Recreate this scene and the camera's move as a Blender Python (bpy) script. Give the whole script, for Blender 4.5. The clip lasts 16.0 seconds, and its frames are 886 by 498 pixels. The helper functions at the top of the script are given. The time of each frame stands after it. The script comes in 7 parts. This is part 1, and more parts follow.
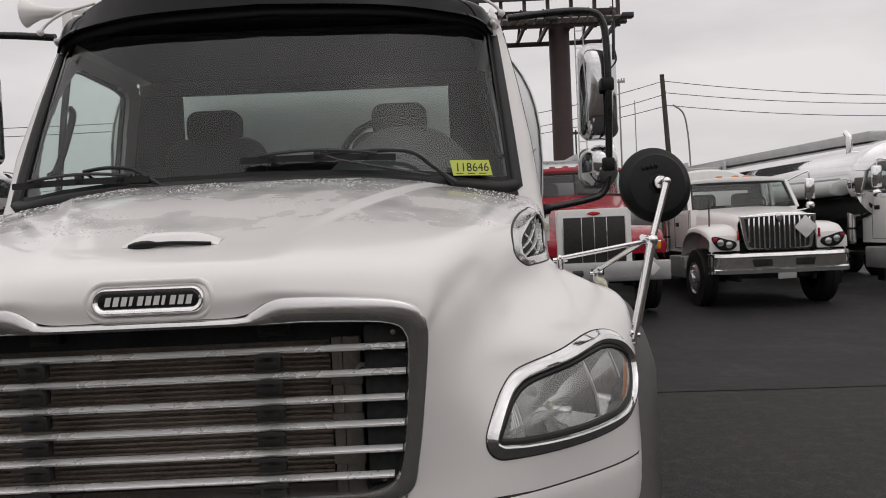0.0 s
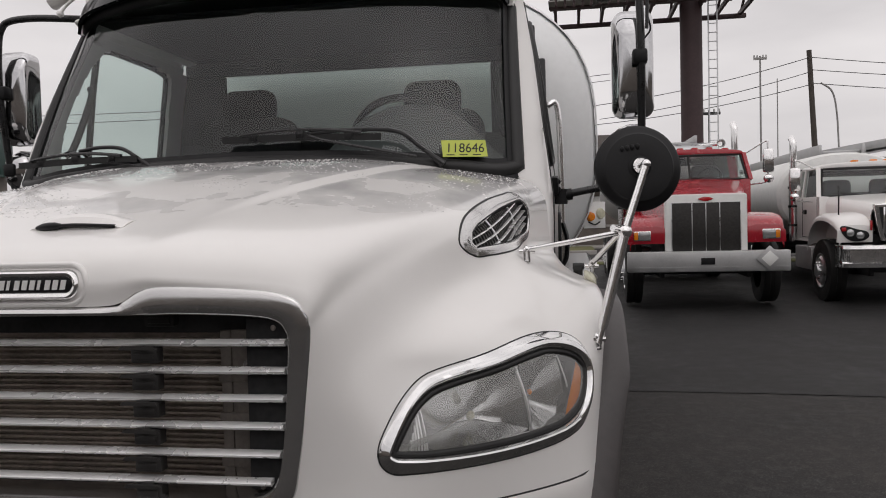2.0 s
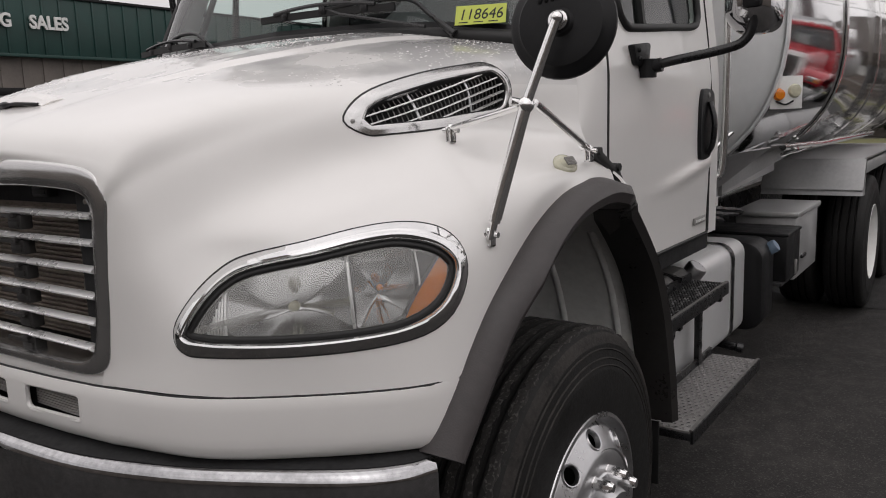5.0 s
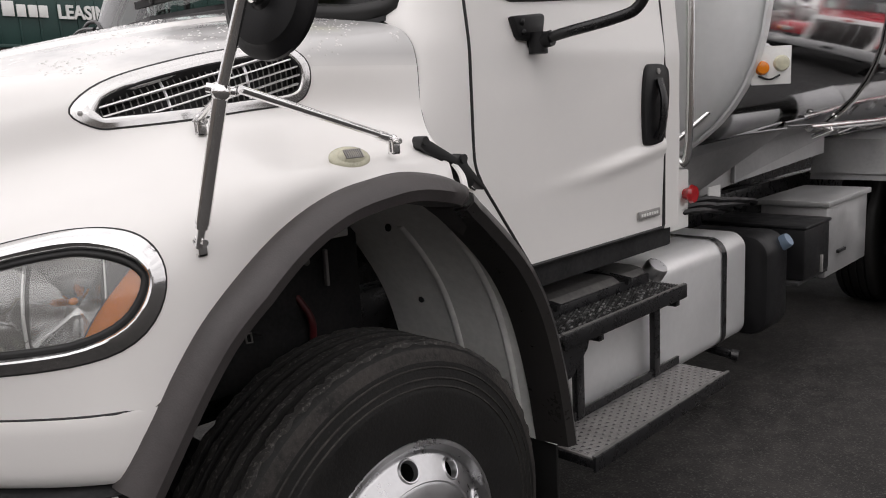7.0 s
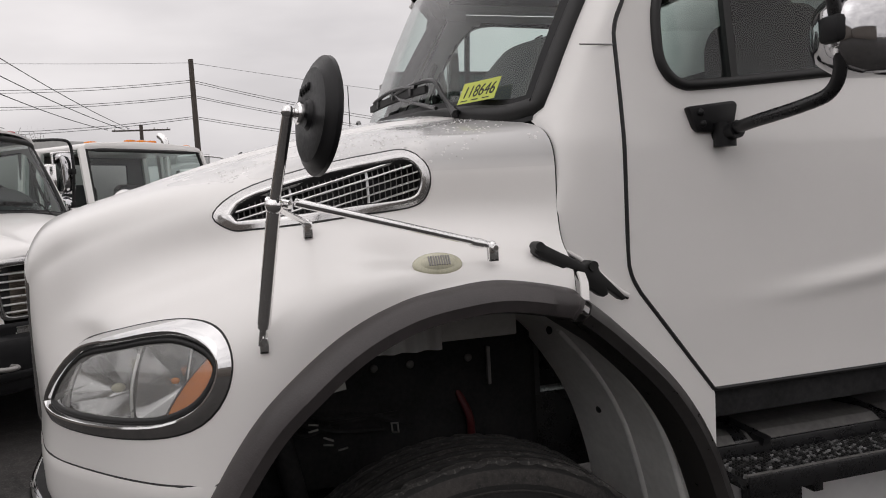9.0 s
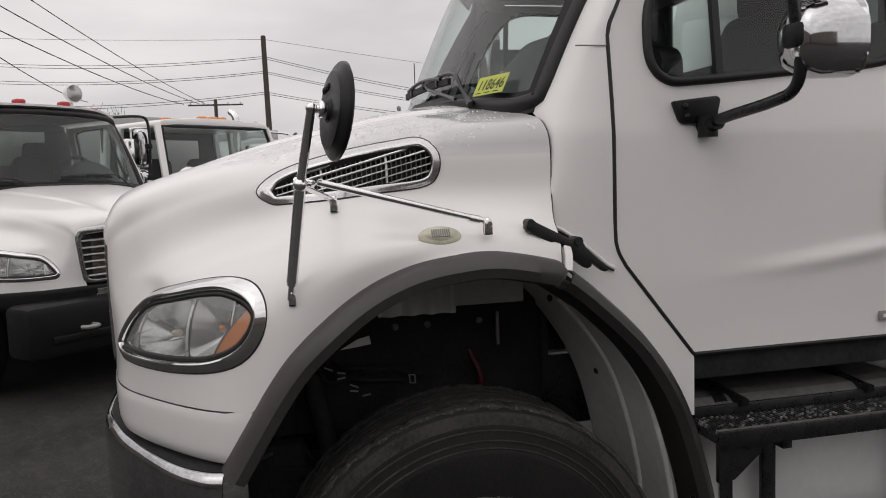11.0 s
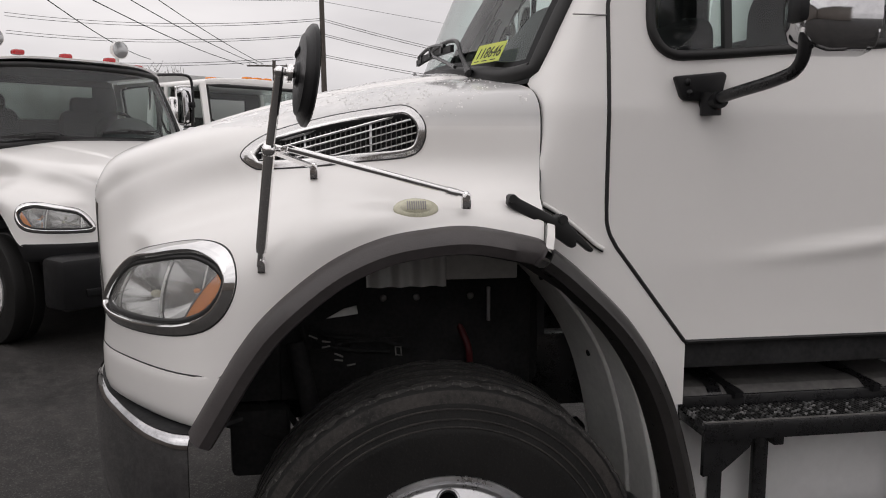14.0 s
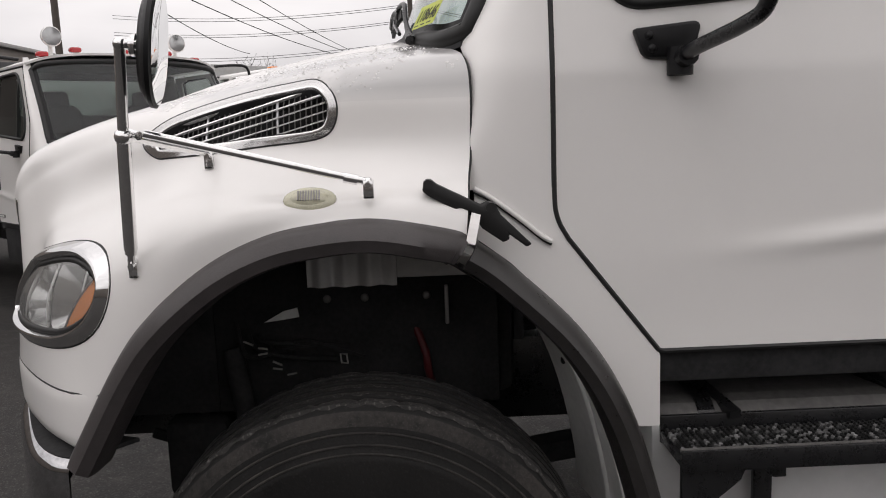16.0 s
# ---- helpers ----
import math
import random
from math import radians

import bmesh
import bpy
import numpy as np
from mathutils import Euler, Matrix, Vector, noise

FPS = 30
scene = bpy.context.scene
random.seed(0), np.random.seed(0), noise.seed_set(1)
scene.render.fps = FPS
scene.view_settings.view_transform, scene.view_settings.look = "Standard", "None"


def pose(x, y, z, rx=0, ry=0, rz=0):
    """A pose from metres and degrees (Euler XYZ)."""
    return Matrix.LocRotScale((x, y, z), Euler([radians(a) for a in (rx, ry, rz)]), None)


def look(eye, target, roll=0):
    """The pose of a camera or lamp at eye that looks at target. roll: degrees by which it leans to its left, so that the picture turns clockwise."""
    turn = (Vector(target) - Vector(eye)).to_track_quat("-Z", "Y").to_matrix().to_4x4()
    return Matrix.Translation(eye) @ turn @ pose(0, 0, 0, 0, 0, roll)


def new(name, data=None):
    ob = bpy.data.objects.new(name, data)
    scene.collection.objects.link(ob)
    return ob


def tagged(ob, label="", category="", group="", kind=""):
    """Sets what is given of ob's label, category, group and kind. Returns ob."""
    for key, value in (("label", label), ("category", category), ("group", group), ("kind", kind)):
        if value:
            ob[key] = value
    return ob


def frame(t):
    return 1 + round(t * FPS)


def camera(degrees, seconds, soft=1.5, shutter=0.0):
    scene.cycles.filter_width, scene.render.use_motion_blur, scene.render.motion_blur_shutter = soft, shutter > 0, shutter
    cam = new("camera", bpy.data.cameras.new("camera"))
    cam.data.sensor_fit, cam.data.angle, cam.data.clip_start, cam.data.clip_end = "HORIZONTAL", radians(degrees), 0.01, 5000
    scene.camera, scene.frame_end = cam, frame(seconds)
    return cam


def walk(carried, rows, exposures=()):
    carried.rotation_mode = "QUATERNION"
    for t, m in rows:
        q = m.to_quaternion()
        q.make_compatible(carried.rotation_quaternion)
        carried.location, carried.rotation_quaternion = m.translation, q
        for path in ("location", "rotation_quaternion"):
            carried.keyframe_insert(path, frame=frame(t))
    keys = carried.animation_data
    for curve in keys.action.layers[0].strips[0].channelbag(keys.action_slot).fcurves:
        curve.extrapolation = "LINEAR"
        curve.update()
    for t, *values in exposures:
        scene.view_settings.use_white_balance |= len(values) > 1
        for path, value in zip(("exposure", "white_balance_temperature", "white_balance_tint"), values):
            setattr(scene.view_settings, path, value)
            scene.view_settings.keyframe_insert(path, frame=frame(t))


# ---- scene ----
cam = camera(59.0, 16.0, 1.0)
PATH = [
    (0, (0.638, -1.72, 1.694), (0.646, 0.279, 1.651), -2.5),
    (0.5, (0.825, -1.687, 1.696), (0.653, 0.306, 1.656), -2.2),
    (1, (0.98, -1.655, 1.693), (0.712, 0.325, 1.608), -1.9),
    (1.5, (1.052, -1.574, 1.689), (0.792, 0.407, 1.609), -2.1),
    (2, (1.115, -1.49, 1.689), (0.79, 0.482, 1.612), -1.5),
    (2.5, (1.24, -1.43, 1.671), (0.646, 0.478, 1.581), -2.4),
    (3, (1.445, -1.362, 1.65), (0.632, 0.451, 1.423), -2.8),
    (3.5, (1.549, -1.233, 1.612), (0.707, 0.557, 1.316), -3.7),
    (4, (1.648, -1.09, 1.629), (0.862, 0.715, 1.272), -0.4),
    (4.5, (1.818, -0.984, 1.611), (0.856, 0.747, 1.332), -1.9),
    (4.7, (1.915, -0.957, 1.625), (0.871, 0.723, 1.33), -1.8),
    (6.8, (2.421, -0.291, 1.589), (1.058, 1.132, 1.246), -3.9),
    (7, (2.482, -0.215, 1.601), (1.11, 1.195, 1.242), -3.1),
    (7.5, (2.521, -0.007, 1.602), (1.154, 1.414, 1.269), -2.6),
    (8, (2.551, 0.162, 1.608), (1.151, 1.554, 1.282), -1.4),
    (8.5, (2.669, 0.359, 1.625), (0.956, 1.353, 1.348), -1.6),
    (9, (2.759, 0.375, 1.646), (0.857, 0.977, 1.512), -3.0),
    (9.2, (2.792, 0.33, 1.647), (0.862, 0.834, 1.504), -3.4),
    (11.3, (3.097, 0.448, 1.654), (1.152, 0.88, 1.474), -2.0),
    (11.5, (3.083, 0.428, 1.655), (1.139, 0.87, 1.503), -1.8),
    (12, (3.033, 0.359, 1.659), (1.099, 0.843, 1.493), -1.6),
    (12.5, (3.009, 0.32, 1.658), (1.103, 0.892, 1.455), -0.9),
    (13, (3.01, 0.406, 1.68), (1.075, 0.877, 1.494), -1.4),
    (13.5, (3.047, 0.55, 1.681), (1.092, 0.926, 1.493), -0.4),
    (14, (3.069, 0.638, 1.656), (1.11, 0.941, 1.393), 0.0),
    (14.5, (2.987, 0.721, 1.626), (1.05, 1.084, 1.285), -0.2),
    (15, (2.867, 0.8, 1.63), (0.95, 1.24, 1.271), 0.6),
    (15.5, (2.818, 0.952, 1.632), (0.866, 1.259, 1.322), -1.4),
    (16, (2.805, 1.101, 1.634), (0.828, 1.147, 1.335), -2.1),
]
walk(cam, [(t, look(eye, target, roll)) for t, eye, target, roll in PATH],
     [(0, -.52, 6600, 13), (2.5, -.52, 6600, 13), (3.5, -.48, 6600, 13), (4.5, -.40, 6600, 13), (7, .02, 6600, 13), (7.8, .28, 6600, 13), (8.3, .22, 6600, 13), (9, -.33, 6600, 13), (13, -.40, 6600, 13), (14, -.26, 6600, 13), (14.6, -.08, 6600, 13), (16, -.14, 6600, 13)])


# ---- world, sun, exposure ----
world = bpy.data.worlds.new("overcast_sky")
scene.world = world
world.use_nodes = True
wn, wl = world.node_tree.nodes, world.node_tree.links
wn.clear()
sky = wn.new("ShaderNodeTexSky")
sky.sky_type, sky.sun_disc = "NISHITA", False
sky.sun_elevation, sky.sun_rotation, sky.dust_density = radians(50), radians(150), 3.0
pale = wn.new("ShaderNodeHueSaturation")
pale.inputs["Saturation"].default_value = 0.08
wl.new(sky.outputs["Color"], pale.inputs["Color"])
wco = wn.new("ShaderNodeTexCoord")
wmap = wn.new("ShaderNodeMapping")
wmap.inputs["Scale"].default_value = (1.0, 1.0, 3.5)
wl.new(wco.outputs["Generated"], wmap.inputs["Vector"])
cloud = wn.new("ShaderNodeTexNoise")
cloud.inputs["Scale"].default_value, cloud.inputs["Detail"].default_value = 1.7, 5.0
wl.new(wmap.outputs["Vector"], cloud.inputs["Vector"])
cramp = wn.new("ShaderNodeValToRGB")
cramp.color_ramp.elements[0].position, cramp.color_ramp.elements[0].color = 0.34, (5.3, 5.2, 5.3, 1)
cramp.color_ramp.elements[1].position, cramp.color_ramp.elements[1].color = 0.66, (8.5, 8.35, 8.35, 1)
wl.new(cloud.outputs["Fac"], cramp.inputs["Fac"])
wmix = wn.new("ShaderNodeMix")
wmix.data_type = "RGBA"
wmix.inputs["Factor"].default_value = 0.8
wl.new(pale.outputs["Color"], wmix.inputs["A"])
wl.new(cramp.outputs["Color"], wmix.inputs["B"])
wbg = wn.new("ShaderNodeBackground")
# overcast: the cloud layer is brighter overhead than at the horizon
wsep = wn.new("ShaderNodeSeparateXYZ")
wl.new(wco.outputs["Generated"], wsep.inputs[0])
wup = wn.new("ShaderNodeMath")
wup.operation, wup.inputs[1].default_value = "MAXIMUM", 0.0
wl.new(wsep.outputs["Z"], wup.inputs[0])
wpow = wn.new("ShaderNodeMath")
wpow.operation, wpow.inputs[1].default_value = "POWER", 1.6
wl.new(wup.outputs[0], wpow.inputs[0])
wgain = wn.new("ShaderNodeMath")
wgain.operation, wgain.inputs[1].default_value, wgain.inputs[2].default_value = "MULTIPLY_ADD", 0.075, 0.142
wl.new(wpow.outputs[0], wgain.inputs[0])
wl.new(wgain.outputs[0], wbg.inputs["Strength"])
wl.new(wmix.outputs["Result"], wbg.inputs["Color"])
wout = wn.new("ShaderNodeOutputWorld")
wl.new(wbg.outputs["Background"], wout.inputs["Surface"])
sun = new("sun", bpy.data.lights.new("sun", "SUN"))
sun.data.energy, sun.data.angle, sun.data.color = 0.5, radians(150), (1.0, 0.965, 0.94)
sun.matrix_world = look((1.6, 1.0, 10), (0, 0, 0))


# ---- materials ----
def material(name, color, rough=0.5, metal=0.0, vary=0.0, scale=6.0, bump=0.0, bump_scale=60.0, color2=None, coat=0.0, spec=0.5, rough_vary=0.0, per_piece=0.0):
    """A surface with two scales of variation in colour, gloss and relief, in object metres."""
    m = bpy.data.materials.new(name)
    m.use_nodes = True
    n, l = m.node_tree.nodes, m.node_tree.links
    p = n["Principled BSDF"]
    p.inputs["Base Color"].default_value = (*color, 1)
    p.inputs["Roughness"].default_value, p.inputs["Metallic"].default_value = rough, metal
    p.inputs["Specular IOR Level"].default_value = spec
    p.inputs["Coat Weight"].default_value, p.inputs["Coat Roughness"].default_value = coat, 0.04
    geo = n.new("ShaderNodeTexCoord")
    if vary or color2:
        a = n.new("ShaderNodeTexNoise")
        a.inputs["Scale"].default_value, a.inputs["Detail"].default_value = scale, 6.0
        l.new(geo.outputs["Object"], a.inputs["Vector"])
        b = n.new("ShaderNodeTexNoise")
        b.inputs["Scale"].default_value, b.inputs["Detail"].default_value = scale * 9, 4.0
        l.new(geo.outputs["Object"], b.inputs["Vector"])
        mean = n.new("ShaderNodeMath")
        mean.operation = "MULTIPLY_ADD"
        mean.inputs[1].default_value = 0.4
        l.new(b.outputs["Fac"], mean.inputs[0])
        scaled = n.new("ShaderNodeMath")
        scaled.operation = "MULTIPLY"
        scaled.inputs[1].default_value = 0.6
        l.new(a.outputs["Fac"], scaled.inputs[0])
        l.new(scaled.outputs[0], mean.inputs[2])
        ramp = n.new("ShaderNodeValToRGB")
        c2 = color2 or [c * (1 - vary) for c in color]
        ramp.color_ramp.elements[0].position, ramp.color_ramp.elements[0].color = 0.36, (*c2, 1)
        ramp.color_ramp.elements[1].position, ramp.color_ramp.elements[1].color = 0.62, (*color, 1)
        l.new(mean.outputs[0], ramp.inputs["Fac"])
        last = ramp.outputs["Color"]
        if per_piece:
            info = n.new("ShaderNodeObjectInfo")
            hsv = n.new("ShaderNodeHueSaturation")
            rng = n.new("ShaderNodeMapRange")
            rng.inputs["To Min"].default_value, rng.inputs["To Max"].default_value = 1 - per_piece, 1 + per_piece
            l.new(info.outputs["Random"], rng.inputs["Value"])
            l.new(rng.outputs["Result"], hsv.inputs["Value"])
            l.new(last, hsv.inputs["Color"])
            last = hsv.outputs["Color"]
        l.new(last, p.inputs["Base Color"])
        if rough_vary:
            rr = n.new("ShaderNodeMapRange")
            rr.inputs["From Min"].default_value, rr.inputs["From Max"].default_value = 0.35, 0.65
            rr.inputs["To Min"].default_value, rr.inputs["To Max"].default_value = max(0.02, rough - rough_vary), rough + rough_vary
            l.new(mean.outputs[0], rr.inputs["Value"])
            l.new(rr.outputs["Result"], p.inputs["Roughness"])
    if bump:
        c = n.new("ShaderNodeTexNoise")
        c.inputs["Scale"].default_value, c.inputs["Detail"].default_value = bump_scale, 5.0
        l.new(geo.outputs["Object"], c.inputs["Vector"])
        bm_ = n.new("ShaderNodeBump")
        bm_.inputs["Strength"].default_value, bm_.inputs["Distance"].default_value = bump, 0.004
        l.new(c.outputs["Fac"], bm_.inputs["Height"])
        l.new(bm_.outputs["Normal"], p.inputs["Normal"])
    return m


def speckle(name, dark, light, rough=0.3, spec=0.5, power=1.0):
    """Many small loose pieces, each in a tone of its own between two."""
    m = material(name, light, rough, spec=spec)
    n, l = m.node_tree.nodes, m.node_tree.links
    geo = n.new("ShaderNodeNewGeometry")
    pw = n.new("ShaderNodeMath")
    pw.operation, pw.inputs[1].default_value = "POWER", power
    l.new(geo.outputs["Random Per Island"], pw.inputs[0])
    mx = n.new("ShaderNodeMix")
    mx.data_type = "RGBA"
    mx.inputs["A"].default_value, mx.inputs["B"].default_value = (*dark, 1), (*light, 1)
    l.new(pw.outputs[0], mx.inputs["Factor"])
    l.new(mx.outputs["Result"], n["Principled BSDF"].inputs["Base Color"])
    return m


def gritty(m, scale, amount, color, low=0.62, high=0.70):
    """Small stones or dust of another tone laid over a surface's colour."""
    n, l = m.node_tree.nodes, m.node_tree.links
    p = n["Principled BSDF"]
    co = n.new("ShaderNodeTexCoord")
    fine = n.new("ShaderNodeTexNoise")
    fine.inputs["Scale"].default_value, fine.inputs["Detail"].default_value = scale, 2.0
    l.new(co.outputs["Object"], fine.inputs["Vector"])
    cut = n.new("ShaderNodeMapRange")
    cut.inputs["From Min"].default_value, cut.inputs["From Max"].default_value = low, high
    cut.inputs["To Max"].default_value = amount
    l.new(fine.outputs["Fac"], cut.inputs["Value"])
    mx = n.new("ShaderNodeMix")
    mx.data_type = "RGBA"
    mx.inputs["B"].default_value = (*color, 1)
    l.new(cut.outputs["Result"], mx.inputs["Factor"])
    if p.inputs["Base Color"].links:
        l.new(p.inputs["Base Color"].links[0].from_socket, mx.inputs["A"])
    else:
        mx.inputs["A"].default_value = p.inputs["Base Color"].default_value[:]
    l.new(mx.outputs["Result"], p.inputs["Base Color"])
    return m


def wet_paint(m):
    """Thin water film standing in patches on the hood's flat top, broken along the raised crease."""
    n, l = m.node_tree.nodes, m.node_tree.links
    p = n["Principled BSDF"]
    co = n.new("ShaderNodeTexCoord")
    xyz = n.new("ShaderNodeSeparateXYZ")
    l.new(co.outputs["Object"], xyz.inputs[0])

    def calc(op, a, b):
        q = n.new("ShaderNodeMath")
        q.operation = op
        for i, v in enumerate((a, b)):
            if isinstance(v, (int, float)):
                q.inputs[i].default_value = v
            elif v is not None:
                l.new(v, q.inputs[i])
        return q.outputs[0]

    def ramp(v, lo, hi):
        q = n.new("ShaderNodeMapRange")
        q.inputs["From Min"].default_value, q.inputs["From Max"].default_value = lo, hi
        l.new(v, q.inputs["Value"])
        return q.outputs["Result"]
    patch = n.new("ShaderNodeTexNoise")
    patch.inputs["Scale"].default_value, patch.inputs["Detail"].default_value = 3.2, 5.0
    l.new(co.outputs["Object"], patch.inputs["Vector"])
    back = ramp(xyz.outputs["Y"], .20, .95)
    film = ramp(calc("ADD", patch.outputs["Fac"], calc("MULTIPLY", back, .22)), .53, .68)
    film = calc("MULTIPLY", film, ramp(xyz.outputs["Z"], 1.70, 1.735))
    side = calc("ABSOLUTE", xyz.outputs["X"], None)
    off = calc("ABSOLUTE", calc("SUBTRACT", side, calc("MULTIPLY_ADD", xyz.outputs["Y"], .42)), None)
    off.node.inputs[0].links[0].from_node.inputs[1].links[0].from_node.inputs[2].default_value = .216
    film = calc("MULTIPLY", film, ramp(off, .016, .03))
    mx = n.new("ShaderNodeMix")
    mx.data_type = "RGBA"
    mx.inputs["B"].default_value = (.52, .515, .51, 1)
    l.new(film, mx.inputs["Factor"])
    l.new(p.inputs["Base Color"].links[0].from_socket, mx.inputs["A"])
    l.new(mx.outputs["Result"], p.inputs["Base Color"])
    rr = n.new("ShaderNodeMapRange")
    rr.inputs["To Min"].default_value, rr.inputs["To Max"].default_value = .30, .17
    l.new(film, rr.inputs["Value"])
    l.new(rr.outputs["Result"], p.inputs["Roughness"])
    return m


def glass(name, tint, rough=0.0, haze=0.0):
    """Thin tinted glass: a clear gloss over what lies behind."""
    m = bpy.data.materials.new(name)
    m.use_nodes = True
    n, l = m.node_tree.nodes, m.node_tree.links
    n.clear()
    out = n.new("ShaderNodeOutputMaterial")
    tr = n.new("ShaderNodeBsdfTransparent")
    tr.inputs["Color"].default_value = (*tint, 1)
    gl = n.new("ShaderNodeBsdfGlossy")
    gl.inputs["Roughness"].default_value = rough
    lw = n.new("ShaderNodeLayerWeight")
    lw.inputs["Blend"].default_value = 0.5
    pw = n.new("ShaderNodeMath")
    pw.operation = "POWER"
    pw.inputs[1].default_value = 5.0
    l.new(lw.outputs["Facing"], pw.inputs[0])
    fr = n.new("ShaderNodeMath")
    fr.operation = "MULTIPLY_ADD"
    fr.inputs[1].default_value, fr.inputs[2].default_value = 0.90, 0.055
    l.new(pw.outputs[0], fr.inputs[0])
    mx = n.new("ShaderNodeMixShader")
    l.new(fr.outputs[0], mx.inputs["Fac"])
    under = tr
    if haze:
        df = n.new("ShaderNodeBsdfDiffuse")
        df.inputs["Color"].default_value = (0.62, 0.62, 0.60, 1)
        under = n.new("ShaderNodeMixShader")
        nz = n.new("ShaderNodeTexNoise")
        nz.inputs["Scale"].default_value = 14
        rg = n.new("ShaderNodeMapRange")
        rg.inputs["To Min"].default_value, rg.inputs["To Max"].default_value = haze * 0.75, haze * 1.25
        l.new(nz.outputs["Fac"], rg.inputs["Value"])
        l.new(rg.outputs["Result"], under.inputs["Fac"])
        l.new(tr.outputs[0], under.inputs[1])
        l.new(df.outputs[0], under.inputs[2])
    l.new(under.outputs[0], mx.inputs[1])
    l.new(gl.outputs[0], mx.inputs[2])
    l.new(mx.outputs[0], out.inputs["Surface"])
    return m


WHITE = material("white_paint", (0.80, 0.785, 0.765), 0.30, vary=0.015, scale=2, coat=0.55)
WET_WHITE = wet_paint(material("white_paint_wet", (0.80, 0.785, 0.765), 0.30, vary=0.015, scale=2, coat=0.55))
CHROME = material("chrome", (0.86, 0.855, 0.85), 0.12, 0.97, vary=0.10, scale=7, rough_vary=0.06, bump=0.03, bump_scale=12)
BRIGHT = material("bumper_chrome", (0.50, 0.50, 0.51), 0.05, 1.0, vary=0.35, scale=7, rough_vary=0.04, bump=0.02, bump_scale=9)
MIRROR_SHELL = material("chrome_mirror_shell", (0.62, 0.62, 0.63), 0.08, 1.0, vary=0.15, scale=9, rough_vary=0.04)
VENT_CHROME = material("satin_chrome", (0.62, 0.615, 0.61), 0.17, 0.95, vary=0.07, scale=12, rough_vary=0.05)
SILVER = material("silver_anodised_bar", (0.86, 0.855, 0.85), 0.28, 0.55, vary=0.05, scale=3, rough_vary=0.06)
POLISHED = material("polished_steel_tank", (0.72, 0.72, 0.73), 0.06, 1.0, vary=0.05, scale=2, rough_vary=0.03, bump=0.02, bump_scale=3)
ALU = material("brushed_aluminium", (0.62, 0.62, 0.63), 0.32, 1.0, vary=0.15, scale=7, rough_vary=0.1, bump=0.06, bump_scale=90)
DULL_ALU = material("dull_aluminium", (0.52, 0.52, 0.52), 0.5, 0.8, vary=0.2, scale=5, rough_vary=0.12, bump=0.1, bump_scale=40)
TANK_ALU = material("satin_aluminium", (0.80, 0.80, 0.80), 0.36, 0.45, vary=0.08, scale=4, rough_vary=0.08, bump=0.04, bump_scale=60)
HEAD = material("pale_brushed_steel", (0.80, 0.81, 0.81), 0.38, 0.25, vary=0.06, scale=3, rough_vary=0.08)
STEEL = material("painted_steel_grey", (0.33, 0.32, 0.31), 0.45, 0.3, vary=0.2, scale=9, bump=0.05)
BLACK = material("black_plastic", (0.012, 0.012, 0.013), 0.42, spec=0.25, vary=0.3, scale=14, bump=0.08, bump_scale=300, rough_vary=0.1)
SATIN = material("satin_black_steel", (0.012, 0.012, 0.013), 0.3, vary=0.25, scale=20, rough_vary=0.1)
SMOKED = material("smoked_acrylic", (0.006, 0.006, 0.007), 0.12, spec=0.2, vary=0.2, scale=6)
FLARE = material("weathered_grey_plastic", (0.062, 0.055, 0.055), 0.5, vary=0.35, scale=5, bump=0.15, bump_scale=250, rough_vary=0.12)
DARK = material("dark_underside", (0.034, 0.034, 0.035), 0.8, spec=0.2, vary=0.5, scale=8, bump=0.3, bump_scale=30)
LINER = material("grey_wheel_housing", (0.80, 0.80, 0.78), 0.5, vary=0.18, scale=5, bump=0.1, bump_scale=30, rough_vary=0.1)
SHIELD = material("pale_galvanised_shield", (0.86, 0.86, 0.85), 0.4, 0.1, vary=0.06, scale=9)
RUBBER = material("black_rubber", (0.010, 0.010, 0.010), 0.55, vary=0.3, scale=18)
TYRE = gritty(material("tyre_rubber", (0.013, 0.0125, 0.012), 0.62, spec=0.3, color2=(0.007, 0.0068, 0.0065), scale=5, bump=0.3, bump_scale=110, rough_vary=0.12), 160, .22, (.055, .052, .050), .60, .72)
TYRE_DUST = gritty(material("dusty_tyre_shoulder", (0.038, 0.034, 0.031), 0.7, spec=0.3, color2=(0.010, 0.0095, 0.009), scale=9, bump=0.4, bump_scale=120), 220, .30, (.075, .070, .066), .58, .70)
TREAD = gritty(material("worn_dusty_tread", (0.034, 0.032, 0.030), 0.7, color2=(0.012, 0.0115, 0.011), scale=14, bump=0.5, bump_scale=160), 120, .55, (.17, .16, .15), .56, .68)
RED = material("red_paint", (0.36, 0.010, 0.022), 0.25, vary=0.12, scale=3, coat=0.6, rough_vary=0.05)
AMBER = material("amber_lens", (0.80, 0.23, 0.01), 0.18, vary=0.15, scale=20, coat=0.5)
REDLENS = material("red_lens", (0.45, 0.015, 0.02), 0.18, vary=0.15, scale=20, coat=0.5)
PALE_LENS = material("pale_yellow_lens", (0.62, 0.60, 0.45), 0.2, vary=0.2, scale=60, coat=0.6, bump=0.3, bump_scale=160)
LAMP_CHROME = material("lamp_bezel_chrome", (0.74, 0.74, 0.74), 0.08, 1.0, vary=0.05, scale=9, rough_vary=0.03)
LAMP_GREY = material("lamp_housing_grey", (0.17, 0.165, 0.165), 0.32, 0.2, vary=0.2, scale=14, rough_vary=0.08)
